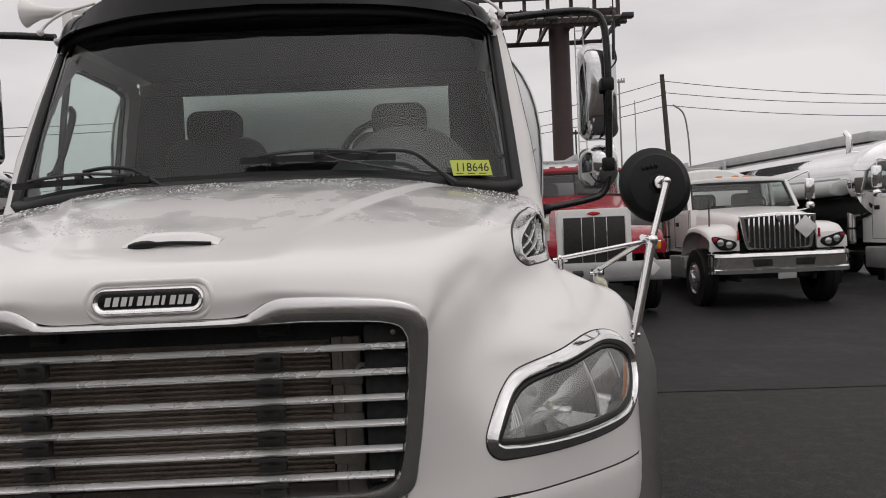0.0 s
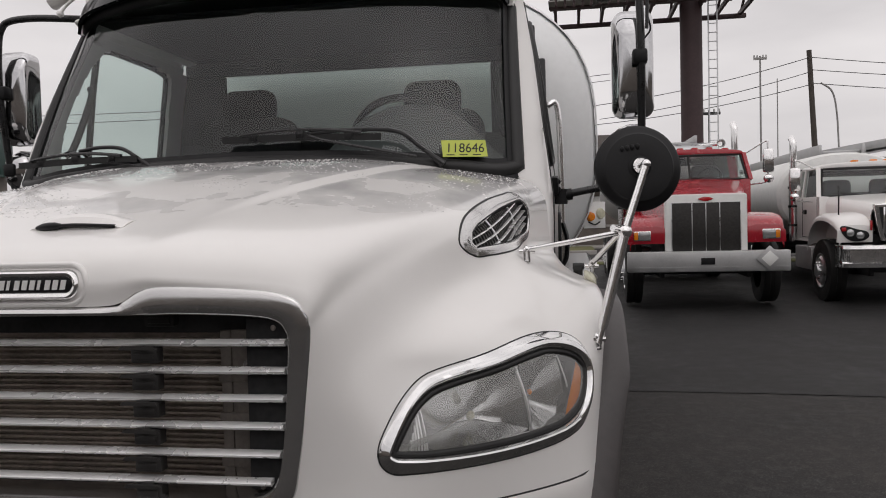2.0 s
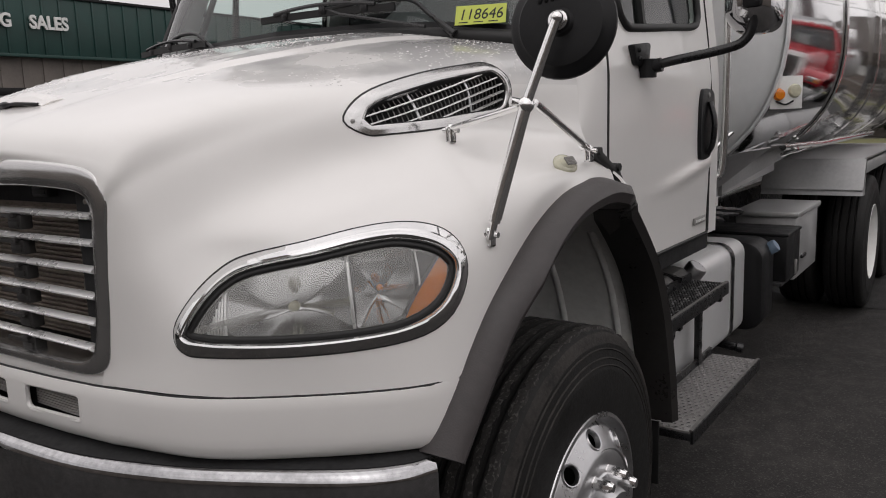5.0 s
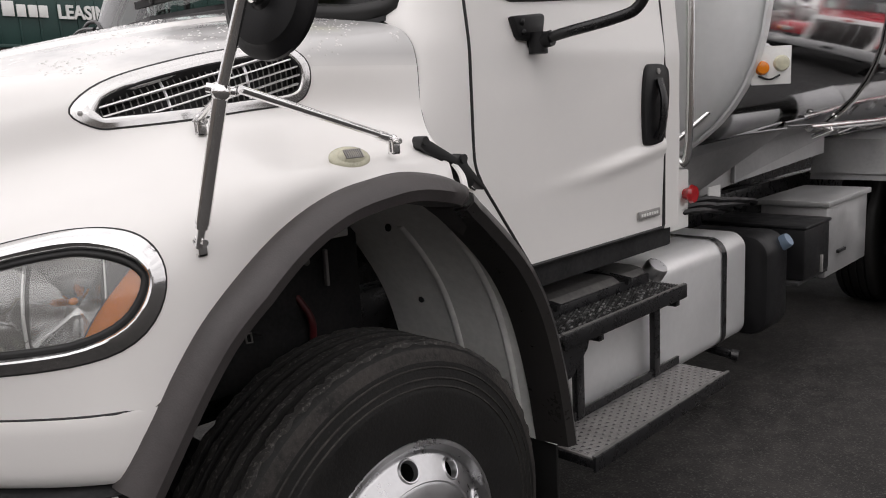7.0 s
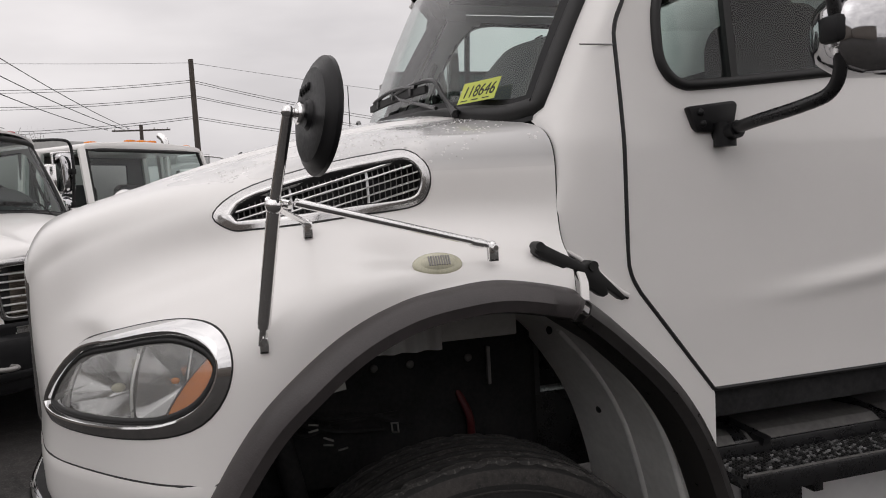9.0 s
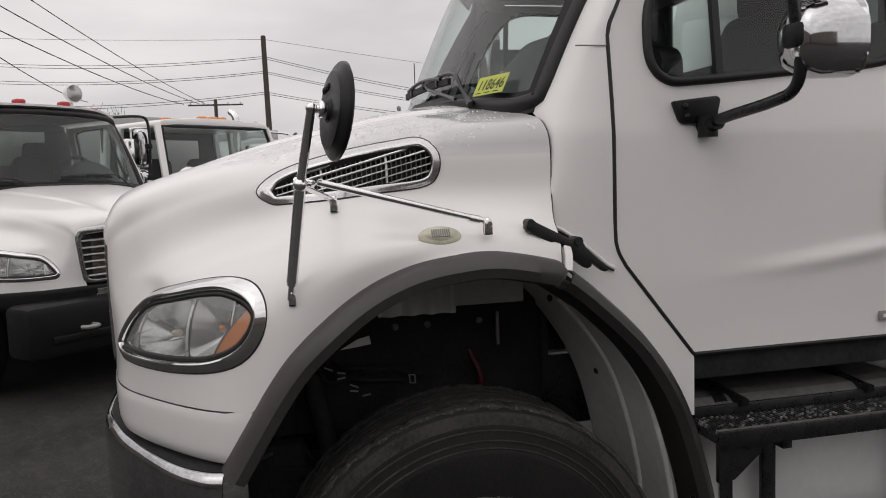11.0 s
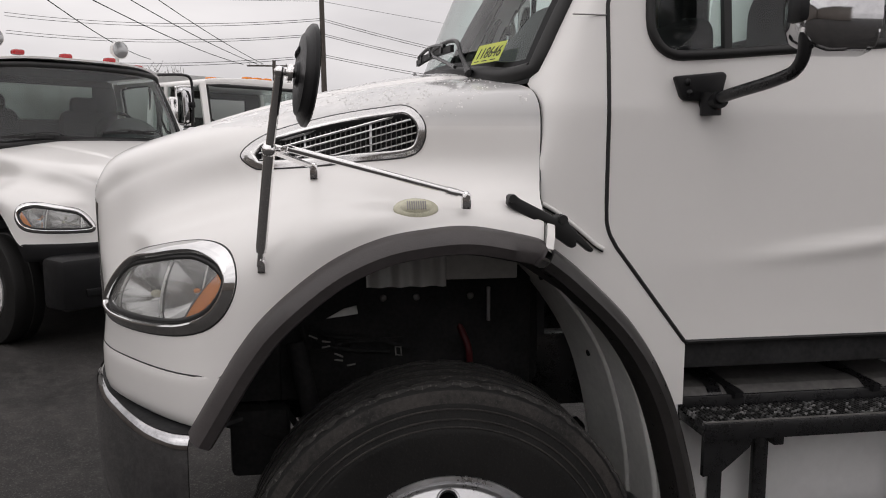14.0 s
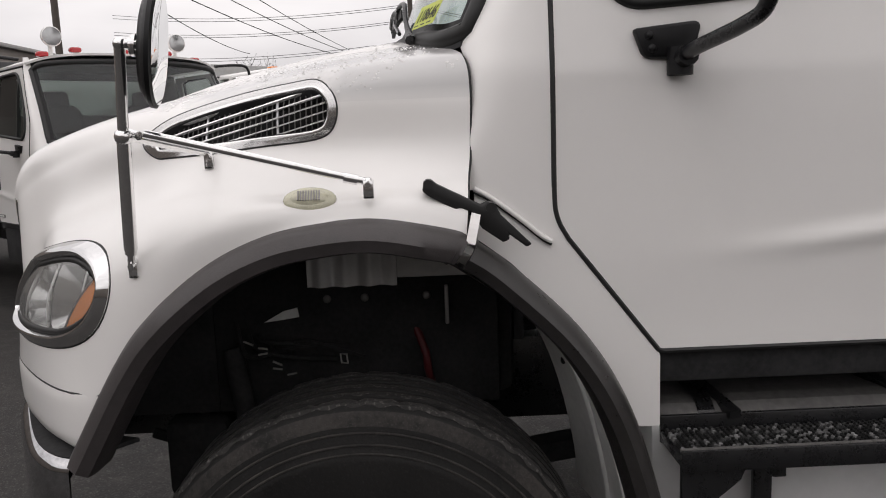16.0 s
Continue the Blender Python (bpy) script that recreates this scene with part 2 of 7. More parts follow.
REFLECTOR = material("lamp_reflector", (0.60, 0.60, 0.60), 0.20, 1.0, vary=0.08, scale=12, rough_vary=0.06, bump=0.08, bump_scale=10)
CLIP = material("dusty_black_clip", (0.030, 0.028, 0.027), 0.6, vary=0.3, scale=20)
FIN = material("radiator_fin", (0.32, 0.27, 0.23), 0.6, 0.2, vary=0.55, scale=9)
BRACKET = material("dusty_tan_steel", (0.20, 0.175, 0.155), 0.6, 0.2, vary=0.4, scale=11)
STICKER = material("yellow_sticker", (0.52, 0.58, 0.09), 0.55, vary=0.06, scale=30)
INK = material("black_ink", (0.01, 0.01, 0.01), 0.6, vary=0.2)
SIGN_WHITE = material("white_sign_paint", (0.78, 0.78, 0.76), 0.5, vary=0.08, scale=10)
CABIN = material("grey_cabin_trim", (0.060, 0.060, 0.062), 0.75, vary=0.25, scale=9)
SEATCLOTH = material("dark_seat_fabric", (0.030, 0.030, 0.033), 0.9, vary=0.3, scale=30)
BEAD = speckle("rain_bead", (0.42, 0.41, 0.40), (0.74, 0.73, 0.72), 0.08, 0.4, 0.8)
# the few pale pieces stand in for glints on the black tread
GRIP = speckle("glint_flecked_grip_steel", (0.008, 0.008, 0.008), (0.26, 0.26, 0.26), 0.4, 0.5, 6.0)
STEP_ALU = material("worn_step_aluminium", (0.30, 0.29, 0.285), 0.5, 0.5, vary=0.35, scale=12, rough_vary=0.12, bump=0.1, bump_scale=80)
REAR_FLARE = material("black_grey_rubber", (0.030, 0.028, 0.027), 0.36, vary=0.3, scale=9, rough_vary=0.1)
DULL_RED = material("dull_red_hose", (0.09, 0.008, 0.010), 0.5, vary=0.3)
MESH_GREY = material("dusty_grey_mesh", (0.17, 0.165, 0.16), 0.5, 0.3, vary=0.3, scale=20)
# grime, with the shade under the cab put into the dark colour
TANK_TOP = material("grimy_shaded_tank_top", (0.16, 0.155, 0.15), 0.65, 0.2, vary=0.4, scale=6, bump=0.2, bump_scale=60)
GLASS = glass("windscreen_glass", (0.74, 0.81, 0.79))
CLEAR_GLASS = glass("cab_rear_glass", (0.90, 0.95, 0.93))
LAMP_GLASS = glass("headlamp_lens", (0.93, 0.935, 0.93), 0.02, haze=0.22)
MIRROR = material("mirror_glass", (0.85, 0.86, 0.86), 0.02, 1.0, vary=0.02)
SEALED = gritty(material("sealed_asphalt", (0.023, 0.022, 0.022), 0.72, color2=(0.011, 0.011, 0.011), scale=0.8, bump=0.7, bump_scale=140, rough_vary=0.15, spec=0.3), 90, .45, (.09, .087, .083), .57, .69)
gritty(SEALED, 7, .15, (.050, .047, .045), .52, .70)
ASPHALT = gritty(material("worn_asphalt", (0.040, 0.0375, 0.036), 0.82, color2=(0.011, 0.0105, 0.010), scale=1.1, bump=0.9, bump_scale=110, rough_vary=0.18, spec=0.25), 105, .45, (.13, .124, .118), .56, .68)
gritty(ASPHALT, 9, .22, (.085, .079, .073), .50, .70)


# ---- shape helpers ----
def spl(pts, n, closed=False):
    """n points at even steps of a smooth curve through pts."""
    P = [Vector(p) for p in pts]
    k = len(P)
    out = []
    spans = k if closed else k - 1
    for i in range(n):
        f = i / (n if closed else n - 1) * spans
        a = min(int(f), spans - 1)
        f -= a
        if closed:
            p0, p1, p2, p3 = P[(a - 1) % k], P[a], P[(a + 1) % k], P[(a + 2) % k]
        else:
            p1, p2 = P[a], P[a + 1]
            p0 = P[a - 1] if a else p1 * 2 - p2
            p3 = P[a + 2] if a + 2 < k else p2 * 2 - p1
        out.append(p1 * (1.5 * f ** 3 - 2.5 * f ** 2 + 1) + p0 * (-0.5 * f ** 3 + f ** 2 - 0.5 * f)
                   + p2 * (-1.5 * f ** 3 + 2 * f ** 2 + 0.5 * f) + p3 * (0.5 * f ** 3 - 0.5 * f ** 2))
    return out


def smooth(bm, angle=35):
    for f in bm.faces:
        f.smooth = True
    for e in bm.edges:
        if len(e.link_faces) == 2 and e.calc_face_angle(0) > radians(angle):
            e.smooth = False
    return bm


def grid(rows, close_u=False, close_v=False, keep=None):
    """A skin over rows of points. keep(centre) says which faces stay."""
    bm = bmesh.new()
    V = [[bm.verts.new(p) for p in r] for r in rows]
    nu, nv = len(V), len(V[0])
    for i in range(nu if close_u else nu - 1):
        for j in range(nv if close_v else nv - 1):
            q = [V[i][j], V[i][(j + 1) % nv], V[(i + 1) % nu][(j + 1) % nv], V[(i + 1) % nu][j]]
            if keep and not keep(sum((v.co for v in q), Vector()) / 4):
                continue
            if len(set(v.co.to_tuple(6) for v in q)) > 2:
                bm.faces.new(q)
    bmesh.ops.remove_doubles(bm, verts=bm.verts, dist=1e-5)
    bmesh.ops.delete(bm, geom=[v for v in bm.verts if not v.link_faces], context="VERTS")
    return bm


def thick(bm, d):
    """Gives a skin the thickness d, inwards of its normals."""
    bmesh.ops.recalc_face_normals(bm, faces=bm.faces)
    bmesh.ops.solidify(bm, geom=bm.faces[:], thickness=d)
    return bm


def tube(pts, r, sides=10, n=None, closed=False, squash=1.0):
    """A rod of radius r (or radii) along a smooth curve."""
    P = spl(pts, n, closed) if n else [Vector(p) for p in pts]
    rr = r if isinstance(r, (list, tuple)) else [r] * len(P)
    rows, side = [], None
    for i, p in enumerate(P):
        a = P[(i - 1) % len(P)] if closed else P[max(i - 1, 0)]
        b = P[(i + 1) % len(P)] if closed else P[min(i + 1, len(P) - 1)]
        t = (b - a).normalized()
        if side is None:
            side = t.orthogonal().normalized() if abs(t.z) > 0.9 else t.cross(Vector((0, 0, 1))).normalized()
        side = (side - t * side.dot(t)).normalized()
        up = t.cross(side)
        R = rr[min(i, len(rr) - 1)]
        rows.append([p + side * R * math.cos(2 * math.pi * k / sides) + up * R * squash * math.sin(2 * math.pi * k / sides) for k in range(sides)])
    bm = grid(rows, close_u=closed, close_v=True)
    if not closed:
        bm.verts.ensure_lookup_table()
        bm.faces.new([bm.verts[k] for k in range(sides)])
        bm.faces.new([bm.verts[len(bm.verts) - sides + k] for k in range(sides)])
    bmesh.ops.recalc_face_normals(bm, faces=bm.faces)
    return smooth(bm, 50)


def strip(pts, w, h, n=None, up=(0, 0, 1)):
    """A bar of rectangular section w x h along a curve."""
    P = spl(pts, n) if n else [Vector(p) for p in pts]
    rows = []
    for i, p in enumerate(P):
        t = (P[min(i + 1, len(P) - 1)] - P[max(i - 1, 0)]).normalized()
        s = t.cross(Vector(up)).normalized()
        u = s.cross(t)
        rows.append([p + s * a * w / 2 + u * b * h / 2 for a, b in ((-1, -1), (1, -1), (1, 1), (-1, 1))])
    bm = grid(rows, close_v=True)
    bm.verts.ensure_lookup_table()
    bm.faces.new(bm.verts[:4])
    bm.faces.new(bm.verts[-4:])
    bmesh.ops.recalc_face_normals(bm, faces=bm.faces)
    return bm


def box(x0, x1, y0, y1, z0, z1, bevel=0.008, seg=2):
    bm = bmesh.new()
    bmesh.ops.create_cube(bm, size=1)
    for v in bm.verts:
        v.co = Vector(((x0, x1)[v.co.x > 0], (y0, y1)[v.co.y > 0], (z0, z1)[v.co.z > 0]))
    if bevel:
        bmesh.ops.bevel(bm, geom=bm.edges[:], offset=bevel, segments=seg, affect="EDGES", profile=0.5)
    return smooth(bm, 40)


def prism(outline, a, b, axis="x", bevel=0.0):
    """A flat outline of (u, v) drawn out from a to b along an axis: x (u=y, v=z), y (u=x, v=z) or z (u=x, v=y)."""
    put = {"x": lambda u, v, w: (w, u, v), "y": lambda u, v, w: (u, w, v), "z": lambda u, v, w: (u, v, w)}[axis]
    bm = bmesh.new()
    lo = [bm.verts.new(put(p[0], p[1], a)) for p in outline]
    hi = [bm.verts.new(put(p[0], p[1], b)) for p in outline]
    bm.faces.new(lo)
    bm.faces.new(hi[::-1])
    for i in range(len(lo)):
        j = (i + 1) % len(lo)
        bm.faces.new((lo[j], lo[i], hi[i], hi[j]))
    bmesh.ops.recalc_face_normals(bm, faces=bm.faces)
    if bevel:
        bmesh.ops.bevel(bm, geom=[e for e in bm.edges if e.calc_face_angle(0) > 0.6], offset=bevel, segments=2, affect="EDGES", profile=0.5)
    return smooth(bm, 40)


def lathe(profile, steps=40, m=None):
    """(radius, height) turned about the x axis; m moves it."""
    bm = grid([[Vector((h, r * math.cos(2 * math.pi * i / steps), r * math.sin(2 * math.pi * i / steps))) for r, h in profile] for i in range(steps)], close_u=True)
    bmesh.ops.recalc_face_normals(bm, faces=bm.faces)
    if m:
        bm.transform(m)
    return smooth(bm, 32)


def ball(c, r, seg=16):
    bm = bmesh.new()
    bmesh.ops.create_uvsphere(bm, u_segments=seg, v_segments=seg // 2, radius=1)
    s = r if isinstance(r, (tuple, list)) else (r, r, r)
    for v in bm.verts:
        v.co = Vector((v.co.x * s[0], v.co.y * s[1], v.co.z * s[2])) + Vector(c)
    return smooth(bm, 60)


def rod(a, b, r, sides=10):
    return tube([a, b], r, sides)


def join(*bms):
    out = bmesh.new()
    for b in bms:
        me = bpy.data.meshes.new("tmp")
        b.to_mesh(me)
        out.from_mesh(me)
        bpy.data.meshes.remove(me)
        b.free()
    return out


def round_rect(u0, u1, v0, v1, r, n=6):
    pts = []
    for cu, cv, a0 in ((u1 - r, v1 - r, 0), (u0 + r, v1 - r, 90), (u0 + r, v0 + r, 180), (u1 - r, v0 + r, 270)):
        for i in range(n + 1):
            a = radians(a0 + 90 * i / n)
            pts.append((cu + r * math.cos(a), cv + r * math.sin(a)))
    return pts


def thing(name, at=(0, 0, 0), turn=0.0, label="", category="", group="", kind=""):
    ob = new(name)
    ob.matrix_world = pose(*at, 0, 0, turn)
    ob.empty_display_size = 0.2
    return tagged(ob, label, category, group, kind)


def part(name, bm, mat, parent=None, label="", m=None):
    """Links a bmesh as one mesh object under a thing or a part."""
    me = bpy.data.meshes.new(name)
    if m:
        bm.transform(m)
    bm.to_mesh(me)
    bm.free()
    me.materials.append(mat)
    ob = new(name, me)
    if parent:
        ob.parent = parent
    return tagged(ob, label)


def mirror(bm):
    bmesh.ops.scale(bm, vec=(-1, 1, 1), verts=bm.verts)
    bmesh.ops.reverse_faces(bm, faces=bm.faces)
    return bm


def inside(p, poly):
    x, y = p
    c = False
    for i in range(len(poly)):
        x1, y1 = poly[i]
        x2, y2 = poly[i - 1]
        if (y1 > y) != (y2 > y) and x < (x2 - x1) * (y - y1) / (y2 - y1) + x1:
            c = not c
    return c


# ---- ground ----
def rise(y):
    """The lot climbs gently towards the far row."""
    f = min(max((y - 6.5) / 6.0, 0), 1)
    return 0.015 + 0.20 * f * f * (3 - 2 * f) + 0.004 * max(y - 12.5, 0)


ys = [-300, -100, -40, -15, -6, -2, 0, 2, 4, 6] + [6.5 + 0.5 * i for i in range(14)] + [15, 20, 30, 45, 70, 120, 300, 900]
xs = [-900, -300, -100, -40, -15, -5, 0, 5, 15, 40, 100, 300, 900]
ground = part("ground", smooth(grid([[Vector((x, y, rise(min(y, 60)))) for x in xs] for y in ys])), ASPHALT)
tagged(ground, "dark worn damp asphalt of the truck lot", "asphalt", kind="structure")

SEAL_Y = [5.92 + .35 * i for i in range(22)] + [14, 16, 18, 20, 22.4]
lot = part("lot_surface", smooth(grid([[Vector((x, y + (.10 * math.sin(x * .9) if y < 6 else 0), rise(y) + .006)) for x in [-14 + 1.0 * i for i in range(56)]] for y in SEAL_Y])), SEALED)
tagged(lot, "smoother dark sealed asphalt with a ragged seam", "asphalt", kind="structure")

# ---- the tanker truck ----
truck = thing("tanker_truck", label="white conventional tanker truck with polished steel tank, parked on asphalt", category="truck")
HOOD_LINES = [
    [(.000, -.052, 1.535), (.000, -.054, 1.580), (.000, -.022, 1.628), (.000, .060, 1.660), (.000, .250, 1.712), (.000, .550, 1.798), (.000, .850, 1.862), (.000, 1.030, 1.888)],
    [(.200, -.052, 1.533), (.200, -.052, 1.582), (.200, -.020, 1.628), (.210, .062, 1.660), (.230, .250, 1.712), (.260, .550, 1.796), (.290, .850, 1.859), (.310, 1.045, 1.886)],
    [(.300, -.048, 1.566), (.300, -.048, 1.588), (.305, -.015, 1.626), (.330, .065, 1.660), (.371, .248, 1.714), (.430, .550, 1.788), (.480, .850, 1.848), (.520, 1.070, 1.876)],
    [(.570, -.028, 1.525), (.574, -.016, 1.559), (.583, .017, 1.598), (.609, .091, 1.632), (.661, .269, 1.685), (.728, .552, 1.743), (.799, .852, 1.801), (.885, 1.172, 1.824)],
    [(.594, -.024, 1.460), (.621, .001, 1.494), (.646, .052, 1.528), (.696, .146, 1.570), (.782, .334, 1.630), (.879, .573, 1.689), (.959, .875, 1.740), (1.011, 1.212, 1.769)],
    [(.580, -.026, 1.340), (.644, .002, 1.358), (.696, .069, 1.405), (.770, .187, 1.464), (.856, .401, 1.534), (.964, .604, 1.581), (.987, .884, 1.593), (1.038, 1.211, 1.597)],
    [(.562, -.025, 1.215), (.694, .021, 1.270), (.797, .126, 1.357), (.918, .220, 1.405), (1.021, .429, 1.465), (1.087, .627, 1.513), (1.099, .882, 1.512), (1.074, 1.202, 1.526)],
    [(.548, -.025, 1.145), (.742, .029, 1.187), (.905, .125, 1.267), (1.042, .262, 1.312), (1.136, .425, 1.357), (1.186, .642, 1.452), (1.168, .903, 1.489), (1.134, 1.196, 1.470)],
    [(.540, -.028, 1.098), (.761, .025, 1.098), (.950, .145, 1.090), (1.100, .280, 1.085), (1.155, .390, 1.100), (1.185, .600, 1.335), (1.195, .900, 1.452), (1.165, 1.188, 1.402)],
]


def surface(lines, nu, nv):
    along = [spl(l, nu) for l in lines]
    return [spl([l[i] for l in along], nv) for i in range(nu)]


HG = surface(HOOD_LINES, 150, 120)
for r in HG:
    for q in r:
        # a raised centre panel with a crease that widens towards the windscreen
        edge_x = .30 + .42 * (q.y - .20)
        if q.z > 1.66 and q.y > .15:
            f = min(1, max(0, (edge_x - q.x) / .030 + .5))
            q.z += .009 * f * f * (3 - 2 * f) * min(1, max(0, (q.y - .15) / .35)) * min(1, max(0, (1.12 - q.y) / .12))
HA = np.array([[tuple(p) for p in r] for r in HG])
DU, DV = np.gradient(HA, axis=0), np.gradient(HA, axis=1)
HN = np.cross(DV, DU)
HN /= np.maximum(np.linalg.norm(HN, axis=2), 1e-9)[..., None]
HN[HN[..., 0] + HN[..., 2] - HN[..., 1] < 0] *= -1
HQ, HNF = HA.reshape(-1, 3), HN.reshape(-1, 3)


def on_hood(a, b, keys, lift=0.0, mask=None):
    """The place on the hood whose two key values are a, b."""
    K = np.stack([k(HQ) for k in keys], 1)
    d = (K[:, 0] - a) ** 2 + (K[:, 1] - b) ** 2
    if mask is not None:
        d = d + np.where(mask(HQ), 0, 9)
    near = np.argsort(d)[:9]
    A = np.c_[K[near] - (a, b), np.ones(9)]
    p = np.linalg.lstsq(A, HQ[near], rcond=1e-4)[0][2]
    n = HNF[near].mean(0)
    return Vector(p) + Vector(n / np.linalg.norm(n)) * lift


LAMP_KEYS = (lambda P: P[:, 0] + P[:, 1], lambda P: P[:, 2])
VENT_KEYS = (lambda P: P[:, 1], lambda P: P[:, 2])
lamp_mask = lambda P: (P[:, 1] < 0.6) & (P[:, 0] > 0.6)
vent_mask = lambda P: (P[:, 0] > 0.6) & (P[:, 1] > 0.2) & (P[:, 2] > 1.55)
LAMP_OUT = [p.to_2d() for p in spl([(0.745, 1.214, 0), (0.757, 1.248, 0), (0.822, 1.307, 0), (0.904, 1.351, 0), (0.968, 1.367, 0), (1.046, 1.379, 0), (1.140, 1.390, 0), (1.273, 1.407, 0), (1.412, 1.413, 0), (1.538, 1.392, 0), (1.589, 1.317, 0), (1.509, 1.206, 0), (1.278, 1.179, 0), (1.031, 1.174, 0), (0.827, 1.175, 0), (0.785, 1.177, 0), (0.756, 1.190, 0)], 96, True)]
for _ in range(7):
    LAMP_OUT = [(LAMP_OUT[i - 1] + LAMP_OUT[i] * 2 + LAMP_OUT[(i + 1) % 96]) / 4 for i in range(96)]
VENT_OUT = [p.to_2d() for p in spl([(0.460, 1.592, 0), (0.423, 1.630, 0), (0.500, 1.684, 0), (0.661, 1.728, 0), (0.801, 1.751, 0), (0.872, 1.755, 0), (0.912, 1.715, 0), (0.909, 1.660, 0), (0.870, 1.625, 0), (0.745, 1.610, 0), (0.619, 1.596, 0), (0.511, 1.590, 0)], 56, True)]


def shrink(poly, d, k=1.0):
    """An outline drawn in by d (metres), or scaled to its middle by k."""
    c = sum(poly, Vector((0, 0))) / len(poly)
    out = []
    for i, p in enumerate(poly):
        t = (poly[(i + 1) % len(poly)] - poly[i - 1]).normalized()
        nrm = Vector((-t.y, t.x))
        if nrm.dot(c - p) < 0:
            nrm = -nrm
        out.append(c + (p + nrm * (d[i] if isinstance(d, list) else d) - c) * k)
    return out


LAMP_IN, VENT_IN = shrink(LAMP_OUT, 0.015), shrink(VENT_OUT, 0.012)


def keep_hood(c):
    if c.y < 0.6 and c.x > 0.6 and inside((c.x + c.y, c.z), LAMP_IN):
        return False
    return not (c.x > 0.6 and c.z > 1.55 and 0.2 < c.y < 1 and inside((c.y, c.z), VENT_IN))


def keep_plain(c):
    return not (c.y < 0.6 and c.x > 0.6 and inside((c.x + c.y, c.z), LAMP_IN))


def bezel_width(f):
    """The headlight's bezel broadens towards its rear end."""
    return [f * (.031 + .012 * min(1, max(0, (p.x - 1.37) / .18)) + .006 * min(1, max(0, (.86 - p.x) / .1))) for p in LAMP_OUT]


def vent_width(f):
    """The vent's frame is broad at its pointed front end."""
    return [f * (.024 + .026 * min(1, max(0, (.47 - p.x) / .06))) for p in VENT_OUT]


half = grid(HG, keep=keep_hood)
other = mirror(half.copy())
hood = join(half, other)
bmesh.ops.remove_doubles(hood, verts=hood.verts, dist=1e-4)
thick(hood, -0.006)
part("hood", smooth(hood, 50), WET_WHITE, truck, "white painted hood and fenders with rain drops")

# beads of rain on the hood's top
rng = random.Random(11)
beads = bmesh.new()
for _ in range(6000):
    i, j = rng.randrange(62, 148), rng.randrange(0, 62)
    p = HA[i, j] + (HA[i + 1, j] - HA[i, j]) * rng.random() + (HA[i, j + 1] - HA[i, j]) * rng.random()
    sx = rng.choice((-1, 1))
    if noise.noise(Vector((p[0] * 5 * sx, p[1] * 5, 1.7))) + .55 * (p[1] - .62) < .02 or p[2] < 1.70 or inside((p[1], p[2]), VENT_OUT):
        continue
    nrm_ = Vector(HN[i, j])
    c = Vector(p) + nrm_ * .0061
    c.x, nrm_.x = c.x * sx, nrm_.x * sx
    r_ = rng.uniform(.0016, .0028) if rng.random() < .65 else rng.uniform(.0028, .0048)
    u_ = nrm_.orthogonal().normalized() * r_
    v_ = nrm_.cross(u_)
    top_v = beads.verts.new(c + nrm_ * r_ * .55)
    rim_ = [beads.verts.new(c + u_ * math.cos(a) + v_ * math.sin(a)) for a in (0, 1.05, 2.09, 3.14, 4.19, 5.24)]
    for k in range(6):
        beads.faces.new((rim_[k], rim_[(k + 1) % 6], top_v))
bead_ob = part("rain_bead", smooth(beads, 80), BEAD, truck, "fine beads of rain on white paint")
bead_ob["kind"] = "stuff"

# seams and rear edge of the hood
for s in (1, -1):
    line = [Vector((s * p.x, p.y, p.z)) for p in HG[-1]]
    part("hood_seal", tube(line, 0.0050, 6), RUBBER, truck)
part("hood_scoop", thick(grid([[Vector((x, .135 + .10 * f, 1.684 + .030 * math.sin(math.pi * min(f * 1.15 + .18, 1)) * (1 - (abs(x) / .125) ** 3) + .03 * f)) for f in np.linspace(0, 1, 8)] for x in np.linspace(-.115, .115, 14)]), 0.004), WHITE, truck)
part("scoop_slot", tube([(-.098, .136, 1.692), (-.05, .130, 1.695), (0, .128, 1.697), (.05, .130, 1.695), (.098, .136, 1.692)], [.004, .009, .010, .009, .004], 8, 12, squash=1.0), BLACK, truck)
part("washer_nozzle", ball((.21, .42, 1.757), (.012, .008, .006), 8), BLACK, truck)


def ring_on(outline, keys, mask, width, lift, flip, depth=0.03):
    rows = []
    wide = width if callable(width) else lambda f: width * f
    for d, h in ((0, .004), (.05, .007 + lift * .15), (.45, .006 + lift * .72), (.74, .006 + lift), (.86, .006 + lift * .92), (.96, .006 + lift * .5), (1, .004), (1, -depth)):
        o = shrink(outline, wide(d))
        rows.append([on_hood(p.x, p.y, keys, h, mask) for p in o])
    bm = grid(rows, close_v=True)
    bmesh.ops.recalc_face_normals(bm, faces=bm.faces)
    return smooth(mirror(bm) if flip else bm, 40)


def patch_on(outline, keys, mask, d, lift, flip, n=7, dome=0.0):
    base = shrink(outline, d)
    rows = []
    for k in np.linspace(1, 0.02, n):
        o = shrink(base, 0, k)
        rows.append([on_hood(p.x, p.y, keys, lift + dome * (1 - k * k), mask) for p in o])
    bm = grid(rows, close_v=True)
    return smooth(mirror(bm) if flip else bm, 60)


